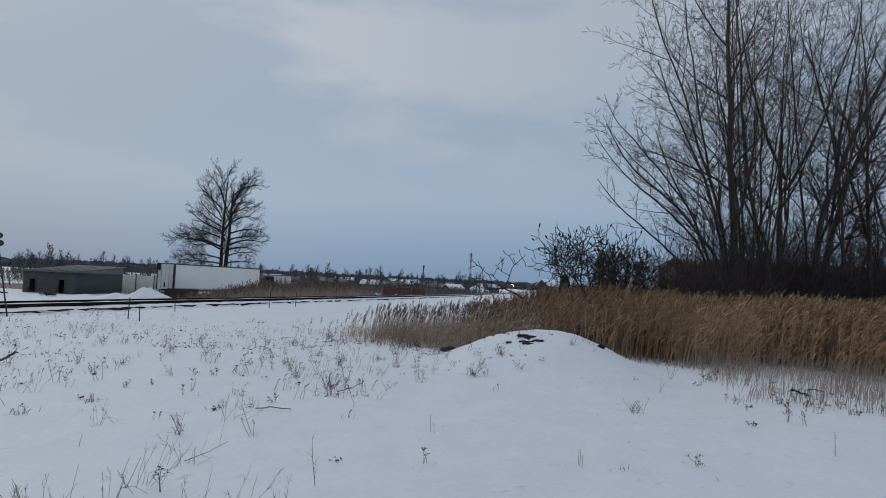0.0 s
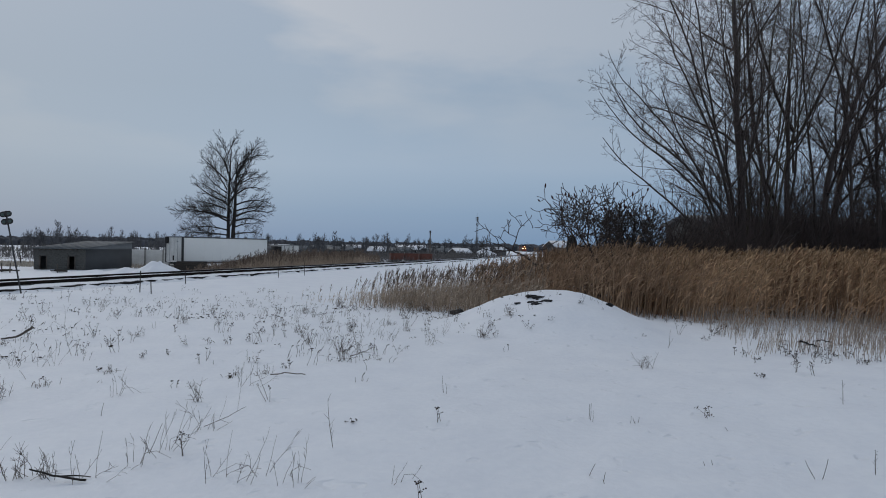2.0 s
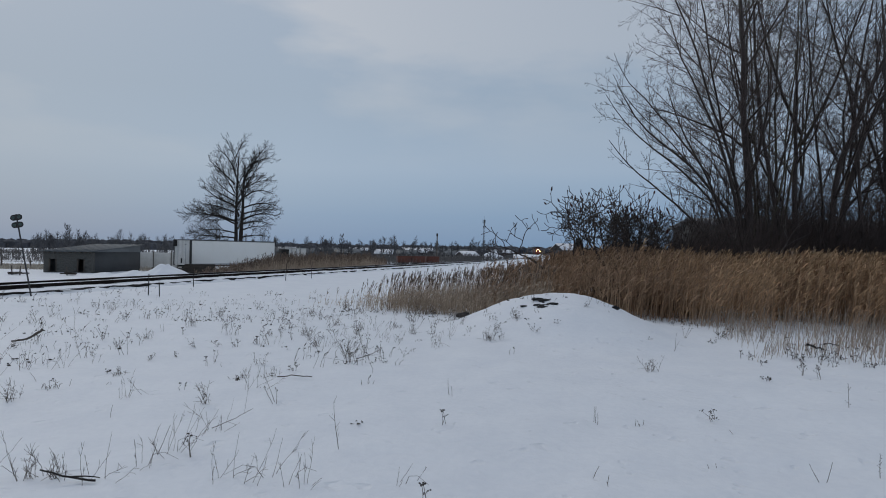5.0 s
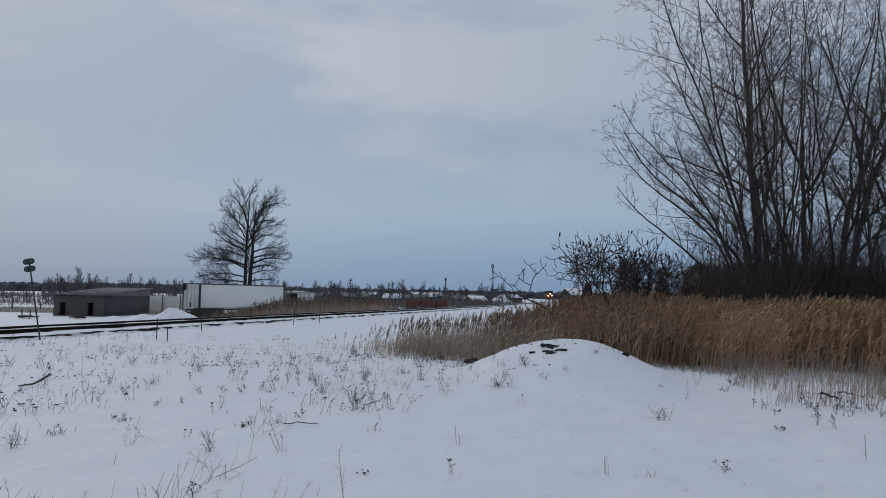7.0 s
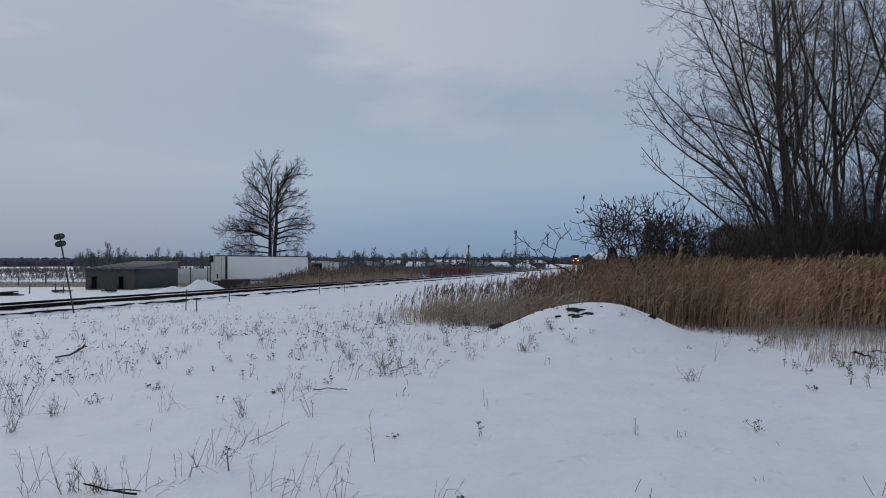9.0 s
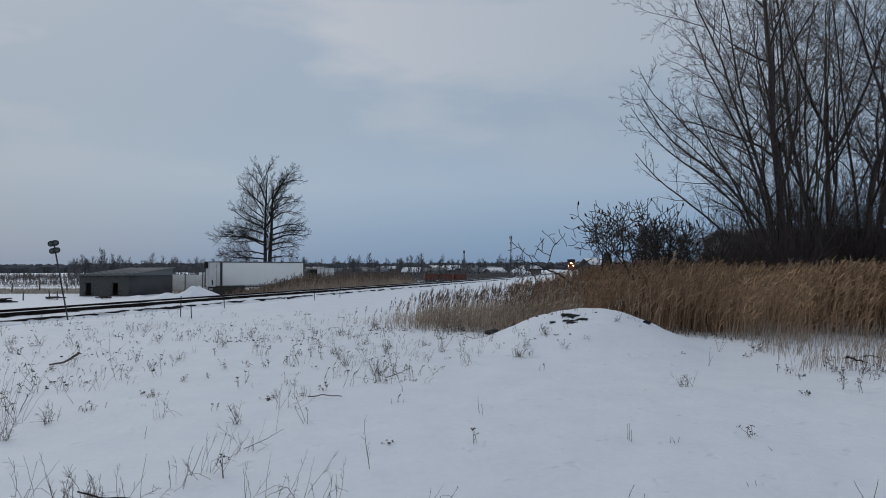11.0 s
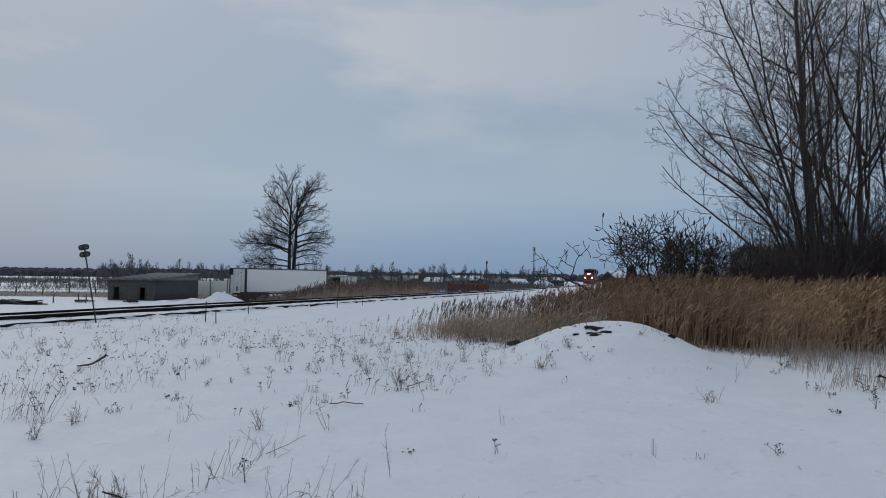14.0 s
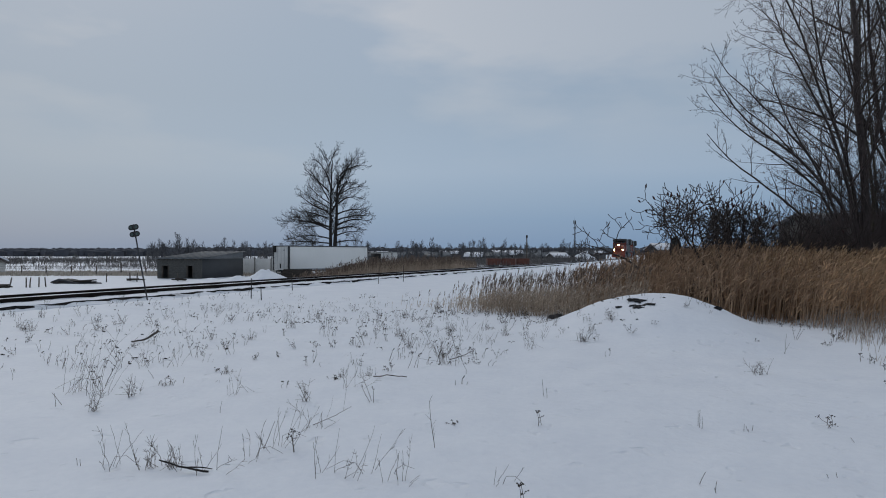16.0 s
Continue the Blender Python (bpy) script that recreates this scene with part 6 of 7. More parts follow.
def build_far_trees():
    rng = random.Random(90)
    # scattered bare trees round the far houses
    g = Geo()
    for _ in range(640):
        y = rng.uniform(175, 380)
        x = rng.uniform(-0.45, 0.32) * y
        if side_of_track(x, y) > -12:
            continue
        far_tree(g, x, y, PLAIN, rng.choice((2.4, 3.6, 4.6, 5.6, 7.0)) * rng.uniform(0.8, 1.15), rng, 40, 0.15, 0.22)
    tagged(part("far_trees", g, HAZED_FAR_TWIG, None, "scattered bare trees around distant houses", kind="stuff"), category="trees")
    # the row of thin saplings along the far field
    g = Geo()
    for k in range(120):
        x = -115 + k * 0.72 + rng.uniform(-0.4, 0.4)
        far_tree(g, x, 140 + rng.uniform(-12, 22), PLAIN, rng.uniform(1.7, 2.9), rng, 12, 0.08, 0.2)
    tagged(part("sapling_row", g, HAZED_TWIG, None, "rows of thin bare saplings across a field", kind="stuff"), category="trees")
    # woods on the horizon
    g = Geo()
    for _ in range(2600):
        y = rng.uniform(520, 980)
        x = rng.uniform(-0.95, 0.62) * y
        hh = rng.uniform(5.5, 9.0) * (y / 750) * (1.0 if x / y < -0.42 else 1.1)
        w = rng.uniform(3.0, 7.5)
        z = PLAIN - 0.5
        n = 5
        v = [(x + w * math.cos(j * 1.2566) * 0.7, y + w * math.sin(j * 1.2566) * 0.7, z) for j in range(n)]
        v += [(x + w * math.cos(j * 1.2566 + 0.3) * rng.uniform(0.5, 1.0), y + w * math.sin(j * 1.2566 + 0.3), z + hh * rng.uniform(0.72, 0.92)) for j in range(n)]
        v += [(x + rng.uniform(-1.5, 1.5), y, z + hh)]
        g.add(v, [(j, (j + 1) % n, n + (j + 1) % n, n + j) for j in range(n)], [(n + j, n + (j + 1) % n, 2 * n) for j in range(n)])
    tagged(part("far_woods", g, WOODS, None, "dark leafless woods along the horizon", kind="stuff"), category="woods")
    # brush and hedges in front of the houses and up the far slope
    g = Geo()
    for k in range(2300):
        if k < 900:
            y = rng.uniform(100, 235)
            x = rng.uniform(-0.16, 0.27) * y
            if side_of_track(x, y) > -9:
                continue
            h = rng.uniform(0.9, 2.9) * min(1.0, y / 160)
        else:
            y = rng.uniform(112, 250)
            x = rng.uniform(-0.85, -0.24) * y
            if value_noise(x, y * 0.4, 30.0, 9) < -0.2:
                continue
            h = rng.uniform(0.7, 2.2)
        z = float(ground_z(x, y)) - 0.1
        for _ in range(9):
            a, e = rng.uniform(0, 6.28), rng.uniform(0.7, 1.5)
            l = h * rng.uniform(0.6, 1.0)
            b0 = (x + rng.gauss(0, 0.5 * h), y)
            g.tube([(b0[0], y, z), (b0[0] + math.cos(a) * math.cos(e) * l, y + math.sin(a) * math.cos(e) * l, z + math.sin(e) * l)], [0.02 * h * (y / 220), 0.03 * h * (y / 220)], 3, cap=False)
    tagged(part("far_brush", g, HAZED_TWIG, None, "dark leafless brush on the far snowy fields", kind="stuff"), category="brush")
    # strip of tall dry grass across the far field
    r = np.random.RandomState(6)
    n = 17000
    x, y = r.uniform(-95, -20, n), r.uniform(81, 96, n)
    h = r.uniform(0.2, 0.5, n)
    a = r.uniform(0, 3.14, n)
    z = ground_z(x, y) - 0.05
    w = np.stack([np.cos(a) * 0.05, np.sin(a) * 0.05, 0 * a], -1)
    p = np.stack([x, y, z], -1)
    e = p + np.stack([r.normal(0.1, 0.15, n), r.normal(0, 0.15, n), h], -1)
    v = np.stack([p - w, p + w, e + w * 0.4, e - w * 0.4], 1)
    g = Geo().add(v.reshape(-1, 3), np.arange(n)[:, None] * 4 + np.array([[0, 1, 2, 3]]))
    tagged(part("field_grass", g, FIELD_GRASS, None, "strip of tall dry grass across the snowy field", kind="stuff"), category="grass")


build_far_trees()


def build_firs():
    """Dark conifers behind the shrubs."""
    rng = random.Random(61)
    for x, y, h in ((25.4, 62, 5.4), (22.2, 63, 3.4), (33.6, 78, 5.0), (42.5, 122, 4.6)):
        t = thing("conifer", pose(x, y, float(ground_z(x, y)) - 0.1), "dark evergreen conifer behind the reeds", "tree", "conifers")
        part("trunk", Geo().tube([(0, 0, 0), (0, 0, h)], [0.16, 0.03], 6), BARK_DARK, t)
        g = Geo()
        for k in range(420):
            f = rng.random() ** 0.8
            a = rng.uniform(0, 6.28)
            rad = (1 - f) * h * 0.27 * rng.uniform(0.35, 1.05) + 0.1
            c = np.array((rad * math.cos(a), rad * math.sin(a), 0.5 + f * (h - 0.5)))
            o = np.array((math.cos(a), math.sin(a), -0.35))
            s = np.array((-math.sin(a), math.cos(a), rng.uniform(-0.3, 0.3)))
            L, w = rng.uniform(0.3, 0.6), rng.uniform(0.12, 0.22)
            g.add([c - o * L * 0.5, c + s * w, c + o * L * 0.6, c - s * w], [(0, 1, 2, 3)])
        part("crown", g, FIR, t, "drooping needle sprays", kind="stuff")


build_firs()


# ------------------------------------------------------------ dried plants and litter on the snow
def weed_bush(seed, h):
    """A fan of thin branching stalks."""
    rng = random.Random(seed)
    g, n = Geo(), rng.randrange(10, 17)
    for k in range(n):
        a, e = rng.uniform(0, 6.28), radians(rng.uniform(60, 89))
        d = (math.cos(a) * math.cos(e), math.sin(a) * math.cos(e), math.sin(e))
        l = h * rng.uniform(0.4, 1.1)
        pts = bent((rng.gauss(0, 0.06), rng.gauss(0, 0.05), -0.03), d, l, 6, rng, 0.13, -0.02)
        g.tube(pts, np.linspace(0.0027, 0.0013, 7), 3, cap=False)
        for _ in range(rng.randrange(3, 8)):
            i = rng.randrange(2, 6)
            q = bent(pts[i], turned(pts[i + 1] - pts[i], radians(rng.uniform(20, 60)), rng), l * rng.uniform(0.08, 0.32), 3, rng, 0.2, 0.03)
            g.tube(q, np.linspace(0.0018, 0.0011, 4), 3, cap=False)
    for k in range(rng.randrange(1, 4)):      # stems broken over, lying on the snow
        a = rng.uniform(0, 6.28)
        q = bent((rng.gauss(0, 0.05), rng.gauss(0, 0.05), 0.02), (math.cos(a), math.sin(a), 0.12), h * rng.uniform(0.4, 0.9), 5, rng, 0.08, -0.01)
        g.tube(q, np.linspace(0.0025, 0.0013, 6), 3, cap=False)
    return g, None


def weed_fan(seed, h):
    """Long thin stalks rising from one foot, most of them leaning to one side, with a few short twigs near their tips."""
    rng = random.Random(seed)
    g = Geo()
    for k in range(rng.randrange(4, 9)):
        a, e = rng.gauss(0, 0.9), radians(rng.uniform(45, 90))
        l = h * rng.choice((0.4, 0.6, 0.8, 1.0, 1.1)) * rng.uniform(0.9, 1.1)
        x = rng.gauss(0, 0.07)
        pts = bent((x, rng.gauss(0, 0.07), -0.03), (math.cos(a) * math.cos(e), math.sin(a) * math.cos(e), math.sin(e)), l, 7, rng, 0.1, rng.choice((-0.05, 0.0, 0.05)))
        g.tube(pts, np.linspace(0.0022, 0.0010, 8), 3, cap=False)
        for _ in range(rng.randrange(0, 5)):
            i = rng.randrange(3, 7)
            q = bent(pts[i], turned(pts[i + 1] - pts[i], radians(rng.uniform(15, 40)), rng), l * rng.uniform(0.1, 0.26), 3, rng, 0.1, 0.04)
            g.tube(q, np.linspace(0.0016, 0.001, 4), 3, cap=False)
    if rng.random() < 0.5:                    # one broken over, its tip in the snow
        s = rng.choice((-1, 1)) * h
        g.tube([(0.02, 0, 0), (0.1 * s, 0.03, 0.2 * h), (0.35 * s, 0.05, 0.24 * h), (0.7 * s, 0.06, 0.06 * h)], [0.0026, 0.0022, 0.0018, 0.0012], 3, cap=False)
    return g, None


def seed_cluster(g, p, r, rng, n=6):
    for _ in range(n):
        c = (p[0] + rng.gauss(0, r), p[1] + rng.gauss(0, r), p[2] + rng.gauss(0, r * 0.55))
        s = r * rng.uniform(0.28, 0.6)
        g.ball(c, s, s, s * 0.8, 5, 3)


def weed_umbel(seed, h):
    """Crooked stems that end in dark flat seed heads."""
    rng = random.Random(seed)
    g, s = Geo(), Geo()
    for k in range(rng.randrange(2, 5)):
        a, e = rng.uniform(0, 6.28), radians(rng.uniform(55, 86))
        pts = bent((rng.gauss(0, 0.03), rng.gauss(0, 0.03), -0.03), (math.cos(a) * math.cos(e), math.sin(a) * math.cos(e), math.sin(e)), h * rng.uniform(0.55, 1.05), 4, rng, 0.12, 0.02)
        g.tube(pts, np.linspace(0.0036, 0.0022, 5), 3, cap=False)
        seed_cluster(s, pts[-1], rng.uniform(0.010, 0.020), rng, rng.randrange(4, 9))
        if rng.random() < 0.6:
            q = bent(pts[2], turned(pts[3] - pts[2], 0.7, rng), h * 0.3, 2, rng, 0.1, 0.05)
            g.tube(q, [0.002, 0.0015, 0.0013], 3, cap=False)
            seed_cluster(s, q[-1], rng.uniform(0.008, 0.015), rng, 5)
    return g, s


def weed_spike(seed, h):
    """One upright stem set with small dark pods."""
    rng = random.Random(seed)
    g, s = Geo(), Geo()
    pts = bent((0, 0, -0.03), (rng.gauss(0, 0.05), rng.gauss(0, 0.05), 1), h, 8, rng, 0.03, 0.02)
    g.tube(pts, np.linspace(0.0032, 0.0016, 9), 4, cap=False)
    for k in range(2, 9):
        seed_cluster(s, pts[k], 0.006, rng, 3)
        if rng.random() < 0.4:
            q = bent(pts[k], turned((0, 0, 1), 0.9, rng), h * 0.16, 2, rng, 0.1, 0.1)
            g.tube(q, [0.0018, 0.0014, 0.001], 3, cap=False)
    return g, s


def weed_stalk(seed, h):
    """A bare leaning stalk or two."""
    rng = random.Random(seed)
    g = Geo()
    for k in range(rng.randrange(1, 3)):
        pts = bent((rng.gauss(0, 0.03), 0, -0.03), (rng.gauss(0, 0.25), rng.gauss(0, 0.2), 1), h * rng.uniform(0.5, 0.9), 4, rng, 0.1, 0.0)
        g.tube(pts, np.linspace(0.0032, 0.002, 5), 3, cap=False)
    return g, None


def weed_leafy(seed, h):
    """A withered plant with curled dark leaves hanging on bent stems."""
    rng = random.Random(seed)
    g, s = Geo(), Geo()
    for k in range(rng.randrange(3, 6)):
        a, e = rng.uniform(0, 6.28), radians(rng.uniform(35, 80))
        pts = bent((rng.gauss(0, 0.03), rng.gauss(0, 0.03), -0.03), (math.cos(a) * math.cos(e), math.sin(a) * math.cos(e), math.sin(e)), h * rng.uniform(0.5, 1.0), 4, rng, 0.14, 0.0)
        g.tube(pts, np.linspace(0.0026, 0.0014, 5), 3, cap=False)
        for _ in range(rng.randrange(3, 7)):
            p = pts[rng.randrange(2, 5)]
            d = np.array((rng.gauss(0, 1), rng.gauss(0, 1), rng.gauss(-0.5, 0.6)))
            d /= np.linalg.norm(d)
            w = np.cross(d, (0.2, 0.4, 1.0))
            L = rng.uniform(0.02, 0.05)
            m = p + d * L * 0.5 + np.array((0, 0, 0.006))
            s.add([p, m + w * 0.012, p + d * L, m - w * 0.012], [(0, 1, 2, 3)])
    return g, s


WEED_KINDS = {
    "bush": (weed_bush, "dry branching weed clump standing in snow"),
    "fan": (weed_fan, "sheaf of thin dry stalks leaning over snow"),
    "umbel": (weed_umbel, "withered weed with dark seed heads in snow"),
    "spike": (weed_spike, "single upright dry stem set with seed pods"),
    "stalk": (weed_stalk, "bare dry stalk sticking out of snow"),
    "leafy": (weed_leafy, "withered weed with curled dark leaves in snow"),
}
_weeds = {}


def weed(kind, x, y, h, turn):
    """Places a weed; a few shapes of each kind and height are built once and copied."""
    key = (kind, round(h * 12), int(turn) % 3)
    m = pose(x, y, float(ground_z(x, y)), 0, 0, turn)
    if key in _weeds:
        return copy_thing(_weeds[key], m)
    make, label = WEED_KINDS[kind]
    g, s = make(hash((key[1], key[2], len(kind))) % 9999, h)
    t = thing("dried_weed", m, label, "weed", "dried weeds on the snow")
    part("stems", g, WEED, t, kind="stuff")
    if s is not None:
        part("seed_heads", s, WEED_DARK, t, kind="stuff")
    _weeds[key] = t
    return t


def build_weeds():
    rng = random.Random(17)
    near = (("fan", -4.23, 8.13, 0.82), ("umbel", -4.48, 8.49, 0.52), ("umbel", -4.41, 8.64, 0.48), ("fan", -4.58, 8.35, 0.51), ("bush", -3.75, 8.01, 0.32), ("fan", -4.65, 8.24, 0.47), ("stalk", -4.33, 7.47, 0.31),
            ("bush", -3.84, 7.26, 0.3), ("fan", -4.65, 10.29, 0.56), ("fan", -4.16, 10.17, 0.39), ("umbel", -5.23, 10.64, 0.48), ("fan", -5.03, 12.98, 0.5), ("bush", -1.59, 7.65, 0.37), ("fan", -1.39, 6.49, 0.52),
            ("fan", -1.21, 6.52, 0.27), ("fan", -1.45, 5.86, 0.42), ("fan", -1.59, 5.58, 0.33), ("stalk", -1.57, 5.82, 0.33), ("umbel", -1.31, 5.69, 0.28), ("stalk", -2.4, 7.1, 0.2), ("fan", -1.09, 8.37, 0.38),
            ("umbel", -0.86, 7.68, 0.39), ("fan", -0.83, 5.15, 0.41), ("fan", -0.64, 5.13, 0.44), ("fan", -0.36, 4.97, 0.33), ("spike", -0.07, 5.76, 0.44), ("leafy", 0.11, 6.58, 0.08))
    front = (("fan", -1.78, 5.24, 0.44), ("bush", -2.16, 5.34, 0.27), ("fan", -2.74, 5.41, 0.4), ("bush", -2.38, 5.35, 0.32), ("stalk", -3.01, 5.45, 0.16), ("umbel", -0.61, 12.34, 0.44), ("umbel", -0.11, 11.51, 0.46),
            ("bush", -0.01, 10.26, 0.46), ("fan", -0.35, 12.44, 0.33), ("bush", -1.43, 9.21, 0.17), ("leafy", -1.48, 9.03, 0.1), ("stalk", -0.9, 10.29, 0.19), ("umbel", -2.11, 10.3, 0.17), ("leafy", -1.74, 12.61, 0.2),
            ("fan", -3.71, 10.49, 0.18), ("umbel", -3.61, 11.26, 0.37), ("fan", -6.61, 12.06, 0.37), ("fan", -5.62, 10.03, 0.36), ("umbel", -5.84, 10.14, 0.31), ("bush", -3.16, 9.59, 0.16), ("fan", -2.55, 8.13, 0.35),
            ("fan", 0.43, 4.93, 0.28), ("umbel", 0.54, 4.56, 0.19), ("stalk", 0.95, 6.54, 0.11), ("umbel", 0.29, 10.7, 0.2), ("leafy", 0.9, 10.97, 0.38), ("leafy", 1.71, 13.37, 0.5), ("umbel", 0.96, 6.6, 0.13), ("stalk", 1.24, 8.0, 0.3))
    right = (("leafy", 3.05, 13.9, .22), ("bush", 4.51, 9.37, .28), ("stalk", 2.57, 6.66, .25), ("stalk", 3.03, 6.53, .18), ("umbel", 3.89, 6.64, .18), ("umbel", 5.75, 8.43, .1), ("umbel", 6.5, 8.4, .22), ("spike", 5.61, 6.76, .3),
             ("stalk", 3.83, 6.13, .1), ("stalk", 5.89, 11.4, .45), ("umbel", 6.9, 12.9, .35), ("stalk", 3.83, 4.83, .25), ("spike", 4.31, 4.83, .22), ("stalk", 3.05, 5.2, .12), ("stalk", 1.99, 4.81, .13),
             ("stalk", 1.9, 5.04, .13), ("stalk", 2.99, 6.49, .18), ("stalk", 2.6, 6.69, .24))
    for kind, x, y, h in near + right + front:
        weed(kind, x, y, h, rng.uniform(-45, 45) if kind == "fan" else rng.uniform(0, 360))
    # the rest thickens towards the left and in front of the reeds
    placed = 0
    while placed < 125:
        x, y = rng.uniform(-11, 3.6), rng.uniform(8.6, 20.5)
        if abs(x) > 0.66 * y + 0.5:
            continue
        d = 0.35 + 0.65 * smoothstep(-0.2, 0.5, float(value_noise(x, y, 2.3, 31)))
        if x > 1.2 and y < 12:
            d *= 0.12
        if rng.random() > d:
            continue
        kind = rng.choice(("umbel", "umbel", "leafy", "leafy", "bush", "stalk", "spike"))
        weed(kind, x, y, rng.uniform(0.12, 0.36), rng.uniform(0, 360))
        placed += 1
    # small ones along the foot of the reeds
    for _ in range(55):
        u = rng.uniform(0.45, 0.98)
        y = float(front_edge(u)) - rng.choice((0.2, 0.5, 0.9, 1.6)) * rng.uniform(0.2, 1.4)
        weed(rng.choice(("umbel", "umbel", "leafy", "stalk")), u * y, y, rng.uniform(0.1, 0.3), rng.uniform(0, 360))
    for _ in range(16):
        x = rng.uniform(-0.3, 2.6)
        y = float(front_edge(x / 18.0)) - rng.uniform(0.0, 1.4)
        weed(rng.choice(("umbel", "leafy", "leafy")), x, y, rng.uniform(0.15, 0.35), rng.uniform(0, 360))
    # a thicker belt of them before the thin end of the reeds
    for _ in range(46):
        x, y = rng.gauss(-0.2, 1.4), rng.uniform(11.8, 19.0)
        kind = rng.choice(("umbel", "umbel", "leafy", "fan", "fan", "bush"))
        weed(kind, x, y, rng.uniform(0.14, 0.36), rng.uniform(-45, 45) if kind == "fan" else rng.uniform(0, 360))


build_weeds()


def build_weed_scatter():
    """Countless small stems and seed heads farther off on the snow."""
    rng = random.Random(19)
    g, s = Geo(), Geo()
    n = 0
    while n < 540:
        x, y = rng.uniform(-17, 6), rng.uniform(8.5, 26)
        if side_of_track(x, y) < 2.6 or abs(x) > 0.7 * y or y > float(front_edge(x / y)) + 0.3 and x > -1:
            continue
        w = 0.25 + 0.75 * smoothstep(-0.1, 0.5, float(value_noise(x, y, 2.9, 33))) + 0.8 * smoothstep(-4, 0, x) * smoothstep(13, 18, y)
        if side_of_track(x, y) < 3.6:
            w += 0.4
        if x > 1.5 and y < 13:
            w *= 0.1
        if rng.random() > w / 1.6:
            continue
        n += 1
        z = float(ground_z(x, y)) - 0.03
        h = rng.uniform(0.03, 0.24)
        for _ in range(rng.randrange(1, 4)):
            p = (x + rng.gauss(0, 0.06), y + rng.gauss(0, 0.06), z)
            d = (rng.gauss(0.12, 0.22), rng.gauss(0, 0.2), 1.0)
            e = (p[0] + d[0] * h, p[1] + d[1] * h, z + h * rng.uniform(0.7, 1.0))
            m = (p[0] + d[0] * h * 0.4 + rng.gauss(0, 0.02), p[1] + d[1] * h * 0.4, z + h * 0.5)
            g.tube([p, m, e], [0.0035, 0.003, 0.002], 3, cap=False)
            pick = rng.random()
            if pick < 0.3:
                seed_cluster(s, e, rng.uniform(0.012, 0.026), rng, 3)
            elif pick < 0.5:                  # a narrow dark head, bent over
                o = (e[0] + rng.uniform(0.01, 0.03), e[1] + rng.gauss(0, 0.01), e[2] + rng.uniform(0.0, 0.04))
                q = (o[0] + rng.uniform(0.005, 0.02), o[1], o[2] + rng.uniform(-0.01, 0.025))
                s.tube([e, o, q], [0.003, 0.008, 0.003], 4)
        if rng.random() < 0.12:               # withered leaves lying on the snow
            for _ in range(rng.randrange(1, 4)):
                c = (x + rng.gauss(0, 0.15), y + rng.gauss(0, 0.15), z + 0.045)
                s.ball(c, rng.uniform(0.015, 0.04), rng.uniform(0.01, 0.025), 0.012, 6, 3)
    t = thing("weed_scatter", Matrix(), "thin scatter of withered stems over the snow", "weeds", kind="stuff")
    part("stems", g, WEED, t, kind="stuff")
    part("seed_heads", s, WEED_DARK, t, kind="stuff")


build_weed_scatter()


def stick(name, pts, r0, r1, material, label, forks=0, seed=0, category="stick"):
    rng = random.Random(seed)
    p = np.array([(x, y, float(ground_z(x, y)) + z) for x, y, z in pts])
    t = np.linspace(0, 1, len(p))
    f = np.linspace(0, 1, 10)
    q = np.stack([np.interp(f, t, p[:, k]) for k in range(3)], -1)
    q[1:-1] += np.array([[rng.gauss(0, r0 * 0.7), rng.gauss(0, r0 * 0.7), rng.gauss(0, r0 * 0.4)] for _ in range(8)])
    o = q[0].copy()
    g = Geo().tube(q - o, np.linspace(r0, r1, 10), 7)
    ob = new(name)
    ob.matrix_basis = Matrix.Translation(o)
    tagged(ob, label, category)
    part("stem", g, material, ob, smooth=True)
    for k in range(forks):
        i = rng.randrange(3, 9)
        b = bent(q[i] - o, turned(q[i + 1 if i < 9 else i] - q[i - 1], radians(rng.uniform(30, 60)), rng) + np.array((0, 0, 0.25)), rng.uniform(0.12, 0.3), 4, rng, 0.1, 0.05)
        part("side_twig", Geo().tube(b, np.linspace(r1 * 0.8, r1 * 0.4, 5), 4), material, ob)
    return ob


stick("fallen_stick", ((-5.97, 12.65, 0.02), (-5.72, 12.7, 0.06), (-5.5, 12.75, 0.22)), 0.014, 0.024, WOOD, "curved bare grey stick propped on snow")
stick("black_branch", ((-2.25, 5.24, 0.10), (-2.05, 5.2, 0.05), (-1.84, 5.18, 0.02)), 0.006, 0.009, BARK_DARK, "short black branch lying on snow", 1, 4, "branch")
stick("fallen_twig", ((-1.3, 6.6, 0.01), (-1.1, 6.65, 0.08), (-0.93, 6.7, 0.17)), 0.0035, 0.002, WEED, "thin dry twig lying on snow", 2, 6, "twig")
stick("fallen_twig", ((0.1, 10.7, 0.02), (0.3, 10.75, 0.08), (0.5, 10.8, 0.16)), 0.008, 0.004, WEED, "thin dry twig lying on snow", 1, 7, "twig")
stick("dark_branch", ((7.95, 10.6, 0.22), (8.05, 10.6, 0.19), (8.2, 10.55, 0.12)), 0.02, 0.012, BARK_DARK, "short dark branch among reed stubble", 1, 8, "branch")
stick("dark_branch", ((8.5, 10.9, 0.16), (8.6, 10.9, 0.19), (8.78, 10.9, 0.15)), 0.014, 0.008, BARK, "short grey branch among reed stubble", 1, 9, "branch")
stick("straw", ((-0.95, 9.0, 0.03), (-0.75, 9.05, 0.04), (-0.5, 9.1, 0.03)), 0.008, 0.006, WEED, "flat dry straw lying on snow", 0, 10, "straw")


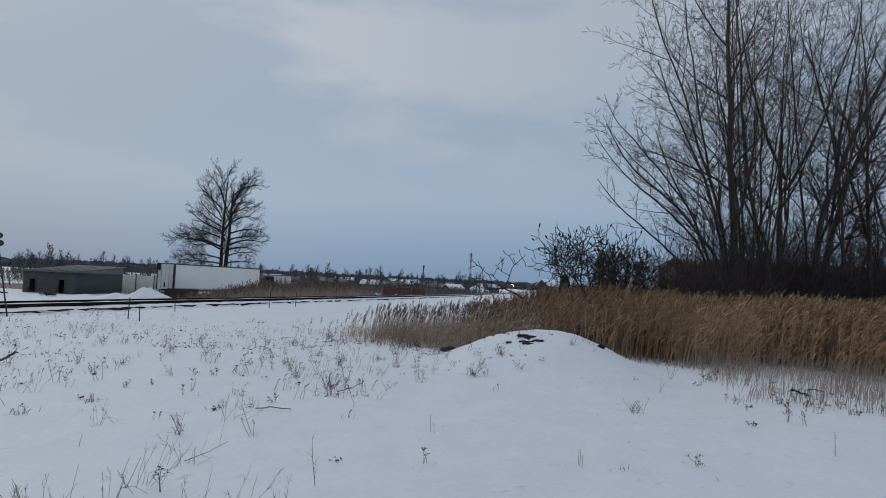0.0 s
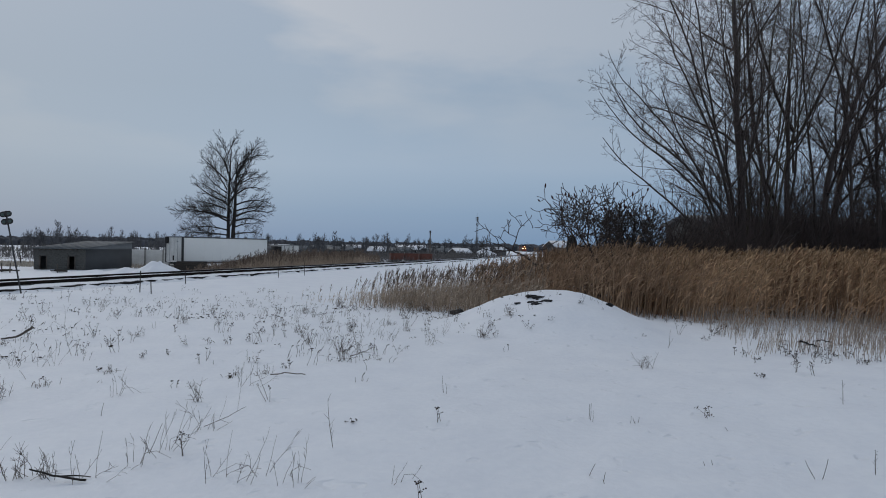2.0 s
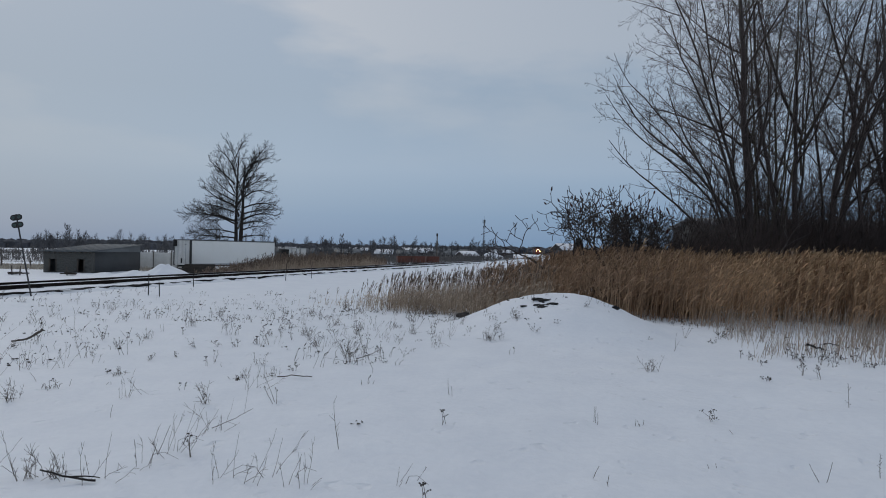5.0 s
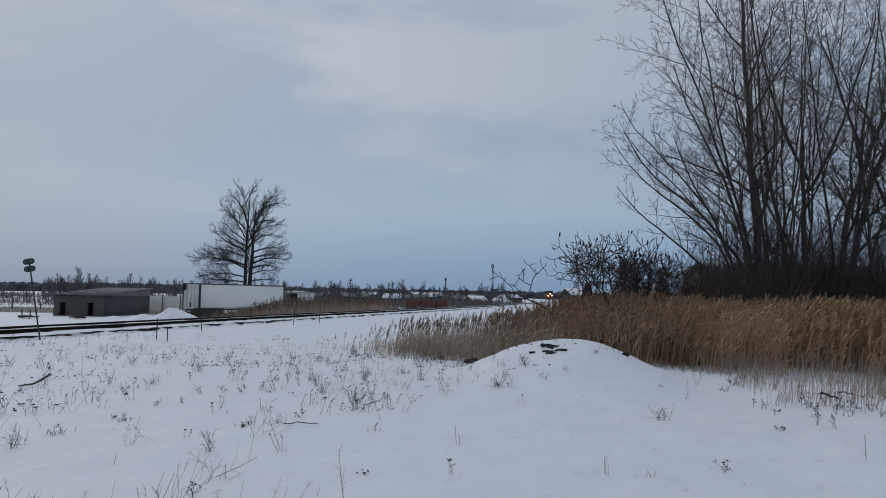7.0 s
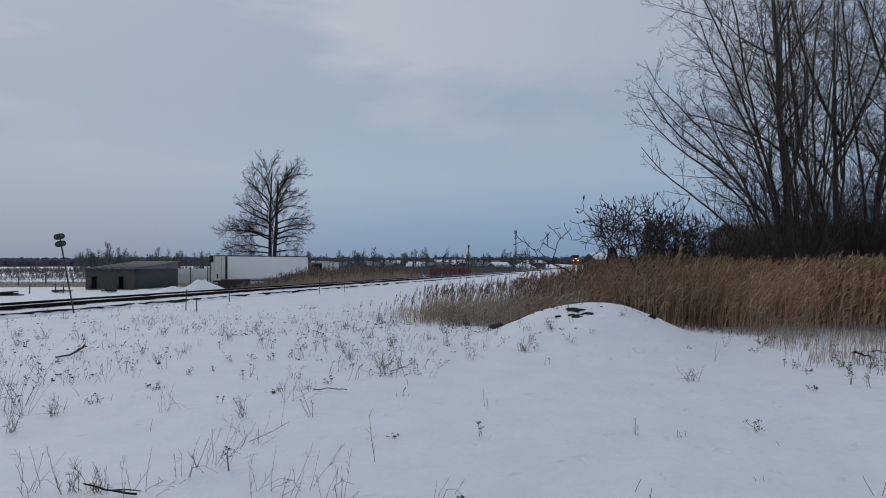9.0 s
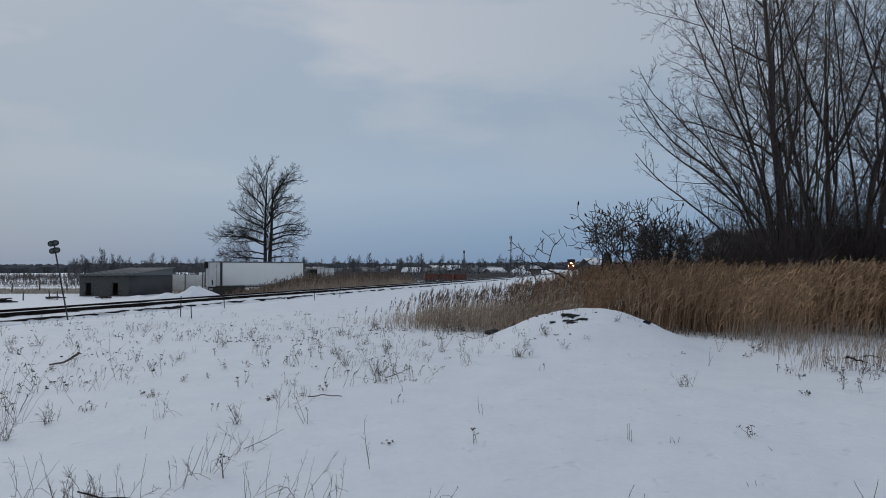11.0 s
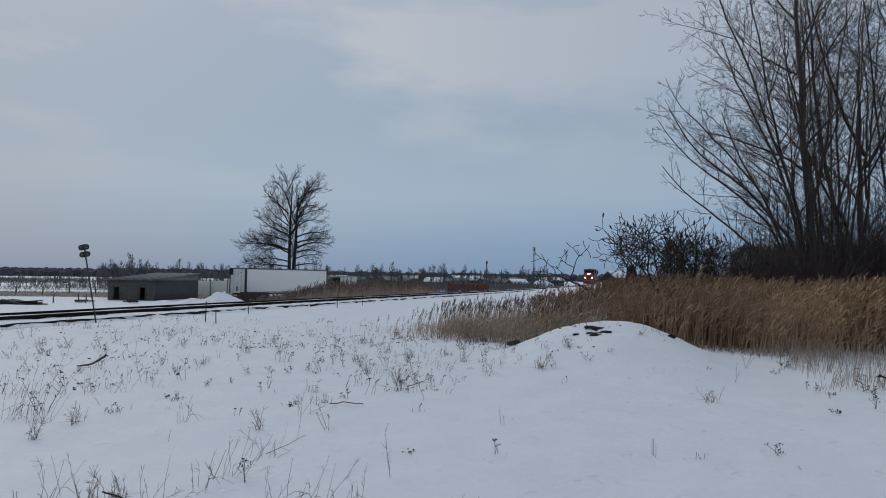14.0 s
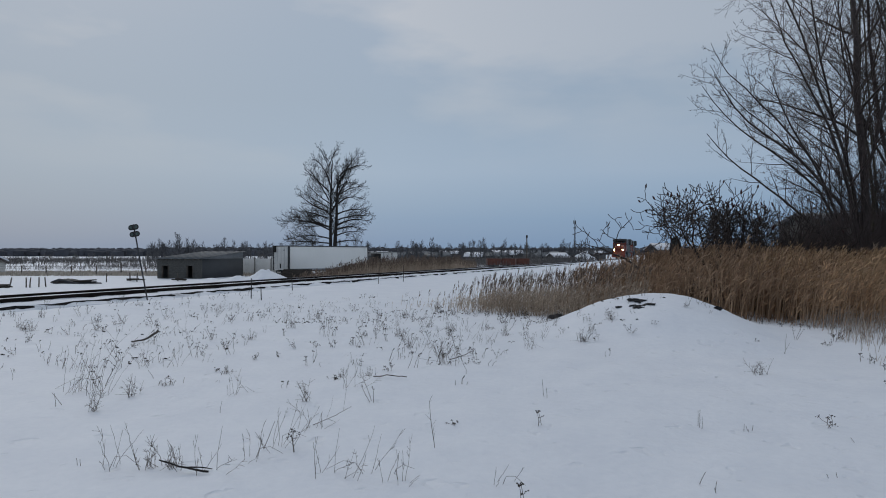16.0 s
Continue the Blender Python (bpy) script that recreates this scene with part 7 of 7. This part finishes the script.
def stone(x, y, rx, ry, rz, seed, material, label, name="stone", category="stone"):
    rng = random.Random(seed)
    bm = bmesh.new()
    bmesh.ops.create_icosphere(bm, subdivisions=2, radius=1.0)
    for v in bm.verts:
        n = noise.noise(v.co * 2.3 + Vector((seed, 0, 0)))
        v.co *= 1 + 0.7 * n
        v.co = Vector((v.co.x * rx, v.co.y * ry, v.co.z * rz))
    ob = part(name, Geo().bm(bm), material, None, label)
    ob.matrix_basis = pose(x, y, float(ground_z(x, y)) + rz * 0.25, 0, 0, rng.uniform(0, 360))
    return tagged(ob, label, category)


_rs = random.Random(23)
for _k in range(16):
    _a = _rs.uniform(0.035, 0.085)
    stone(4.19 + _rs.gauss(0, 0.085), 14.1 + _rs.gauss(0, 0.27), _a * 0.8, _a * 1.5, _a * 0.45, _k + 1, STONE, "black stone poking through snow on the mound")
stone(3.10, 17.95, 0.22, 0.16, 0.11, 11, STONE, "dark flat stone at the edge of the reeds")
stone(3.8, 14.25, 0.1, 0.05, 0.03, 31, STONE, "thin dark stone poking through snow on the mound")
stone(5.95, 14.3, 0.09, 0.07, 0.06, 12, STONE, "dark stone at the foot of the mound")
for _x, _y, _s in ((5.3, 14.2, .3), (5.5, 14.25, .32), (5.7, 14.15, .28), (5.62, 14.3, .3), (3.45, 13.6, .2), (3.6, 12.6, .25), (2.95, 13.2, .22), (4.05, 12.8, .2), (5.0, 13.6, .16)):
    weed("stalk" if _x > 5 else "leafy", _x, _y, _s, _x * 700)


def build_stakes():
    for x, y, h, lean in ((-6.86, 23.6, 0.72, 1), (-6.44, 23.4, 0.42, -2), (-3.31, 33.9, 0.85, 2), (-2.2, 36.6, 0.9, 1), (-6.3, 27.6, 0.5, -3)):
        ob = part("stake", Geo().tube([(0, 0, -0.1), (0, 0, h)], [0.018, 0.016], 6), BARK_DARK, None, "thin dark stake beside the track")
        ob.matrix_basis = pose(x, y, float(ground_z(x, y)), 0, lean, 0)
        tagged(ob, "thin dark stake beside the track", "stake", "stakes beside the track")


build_stakes()


def motions():
    rows = []
    for k in range(17):
        y = TRAIN_Y0 - TRAIN_SPEED * k
        s = track_slope(y)
        rows.append((float(k), pose(track_x(y), y, RAIL_Z, 0, 0, math.degrees(math.atan2(-1.0, -s)))))
    walk(loco, rows)
    rows = []
    for k in range(17):
        y = TRAIN_Y0 - TRAIN_SPEED * k + 21.3
        s = track_slope(y)
        rows.append((float(k), pose(track_x(y), y, RAIL_Z, 0, 0, math.degrees(math.atan2(-1.0, -s)))))
    walk(second_loco, rows)


motions()
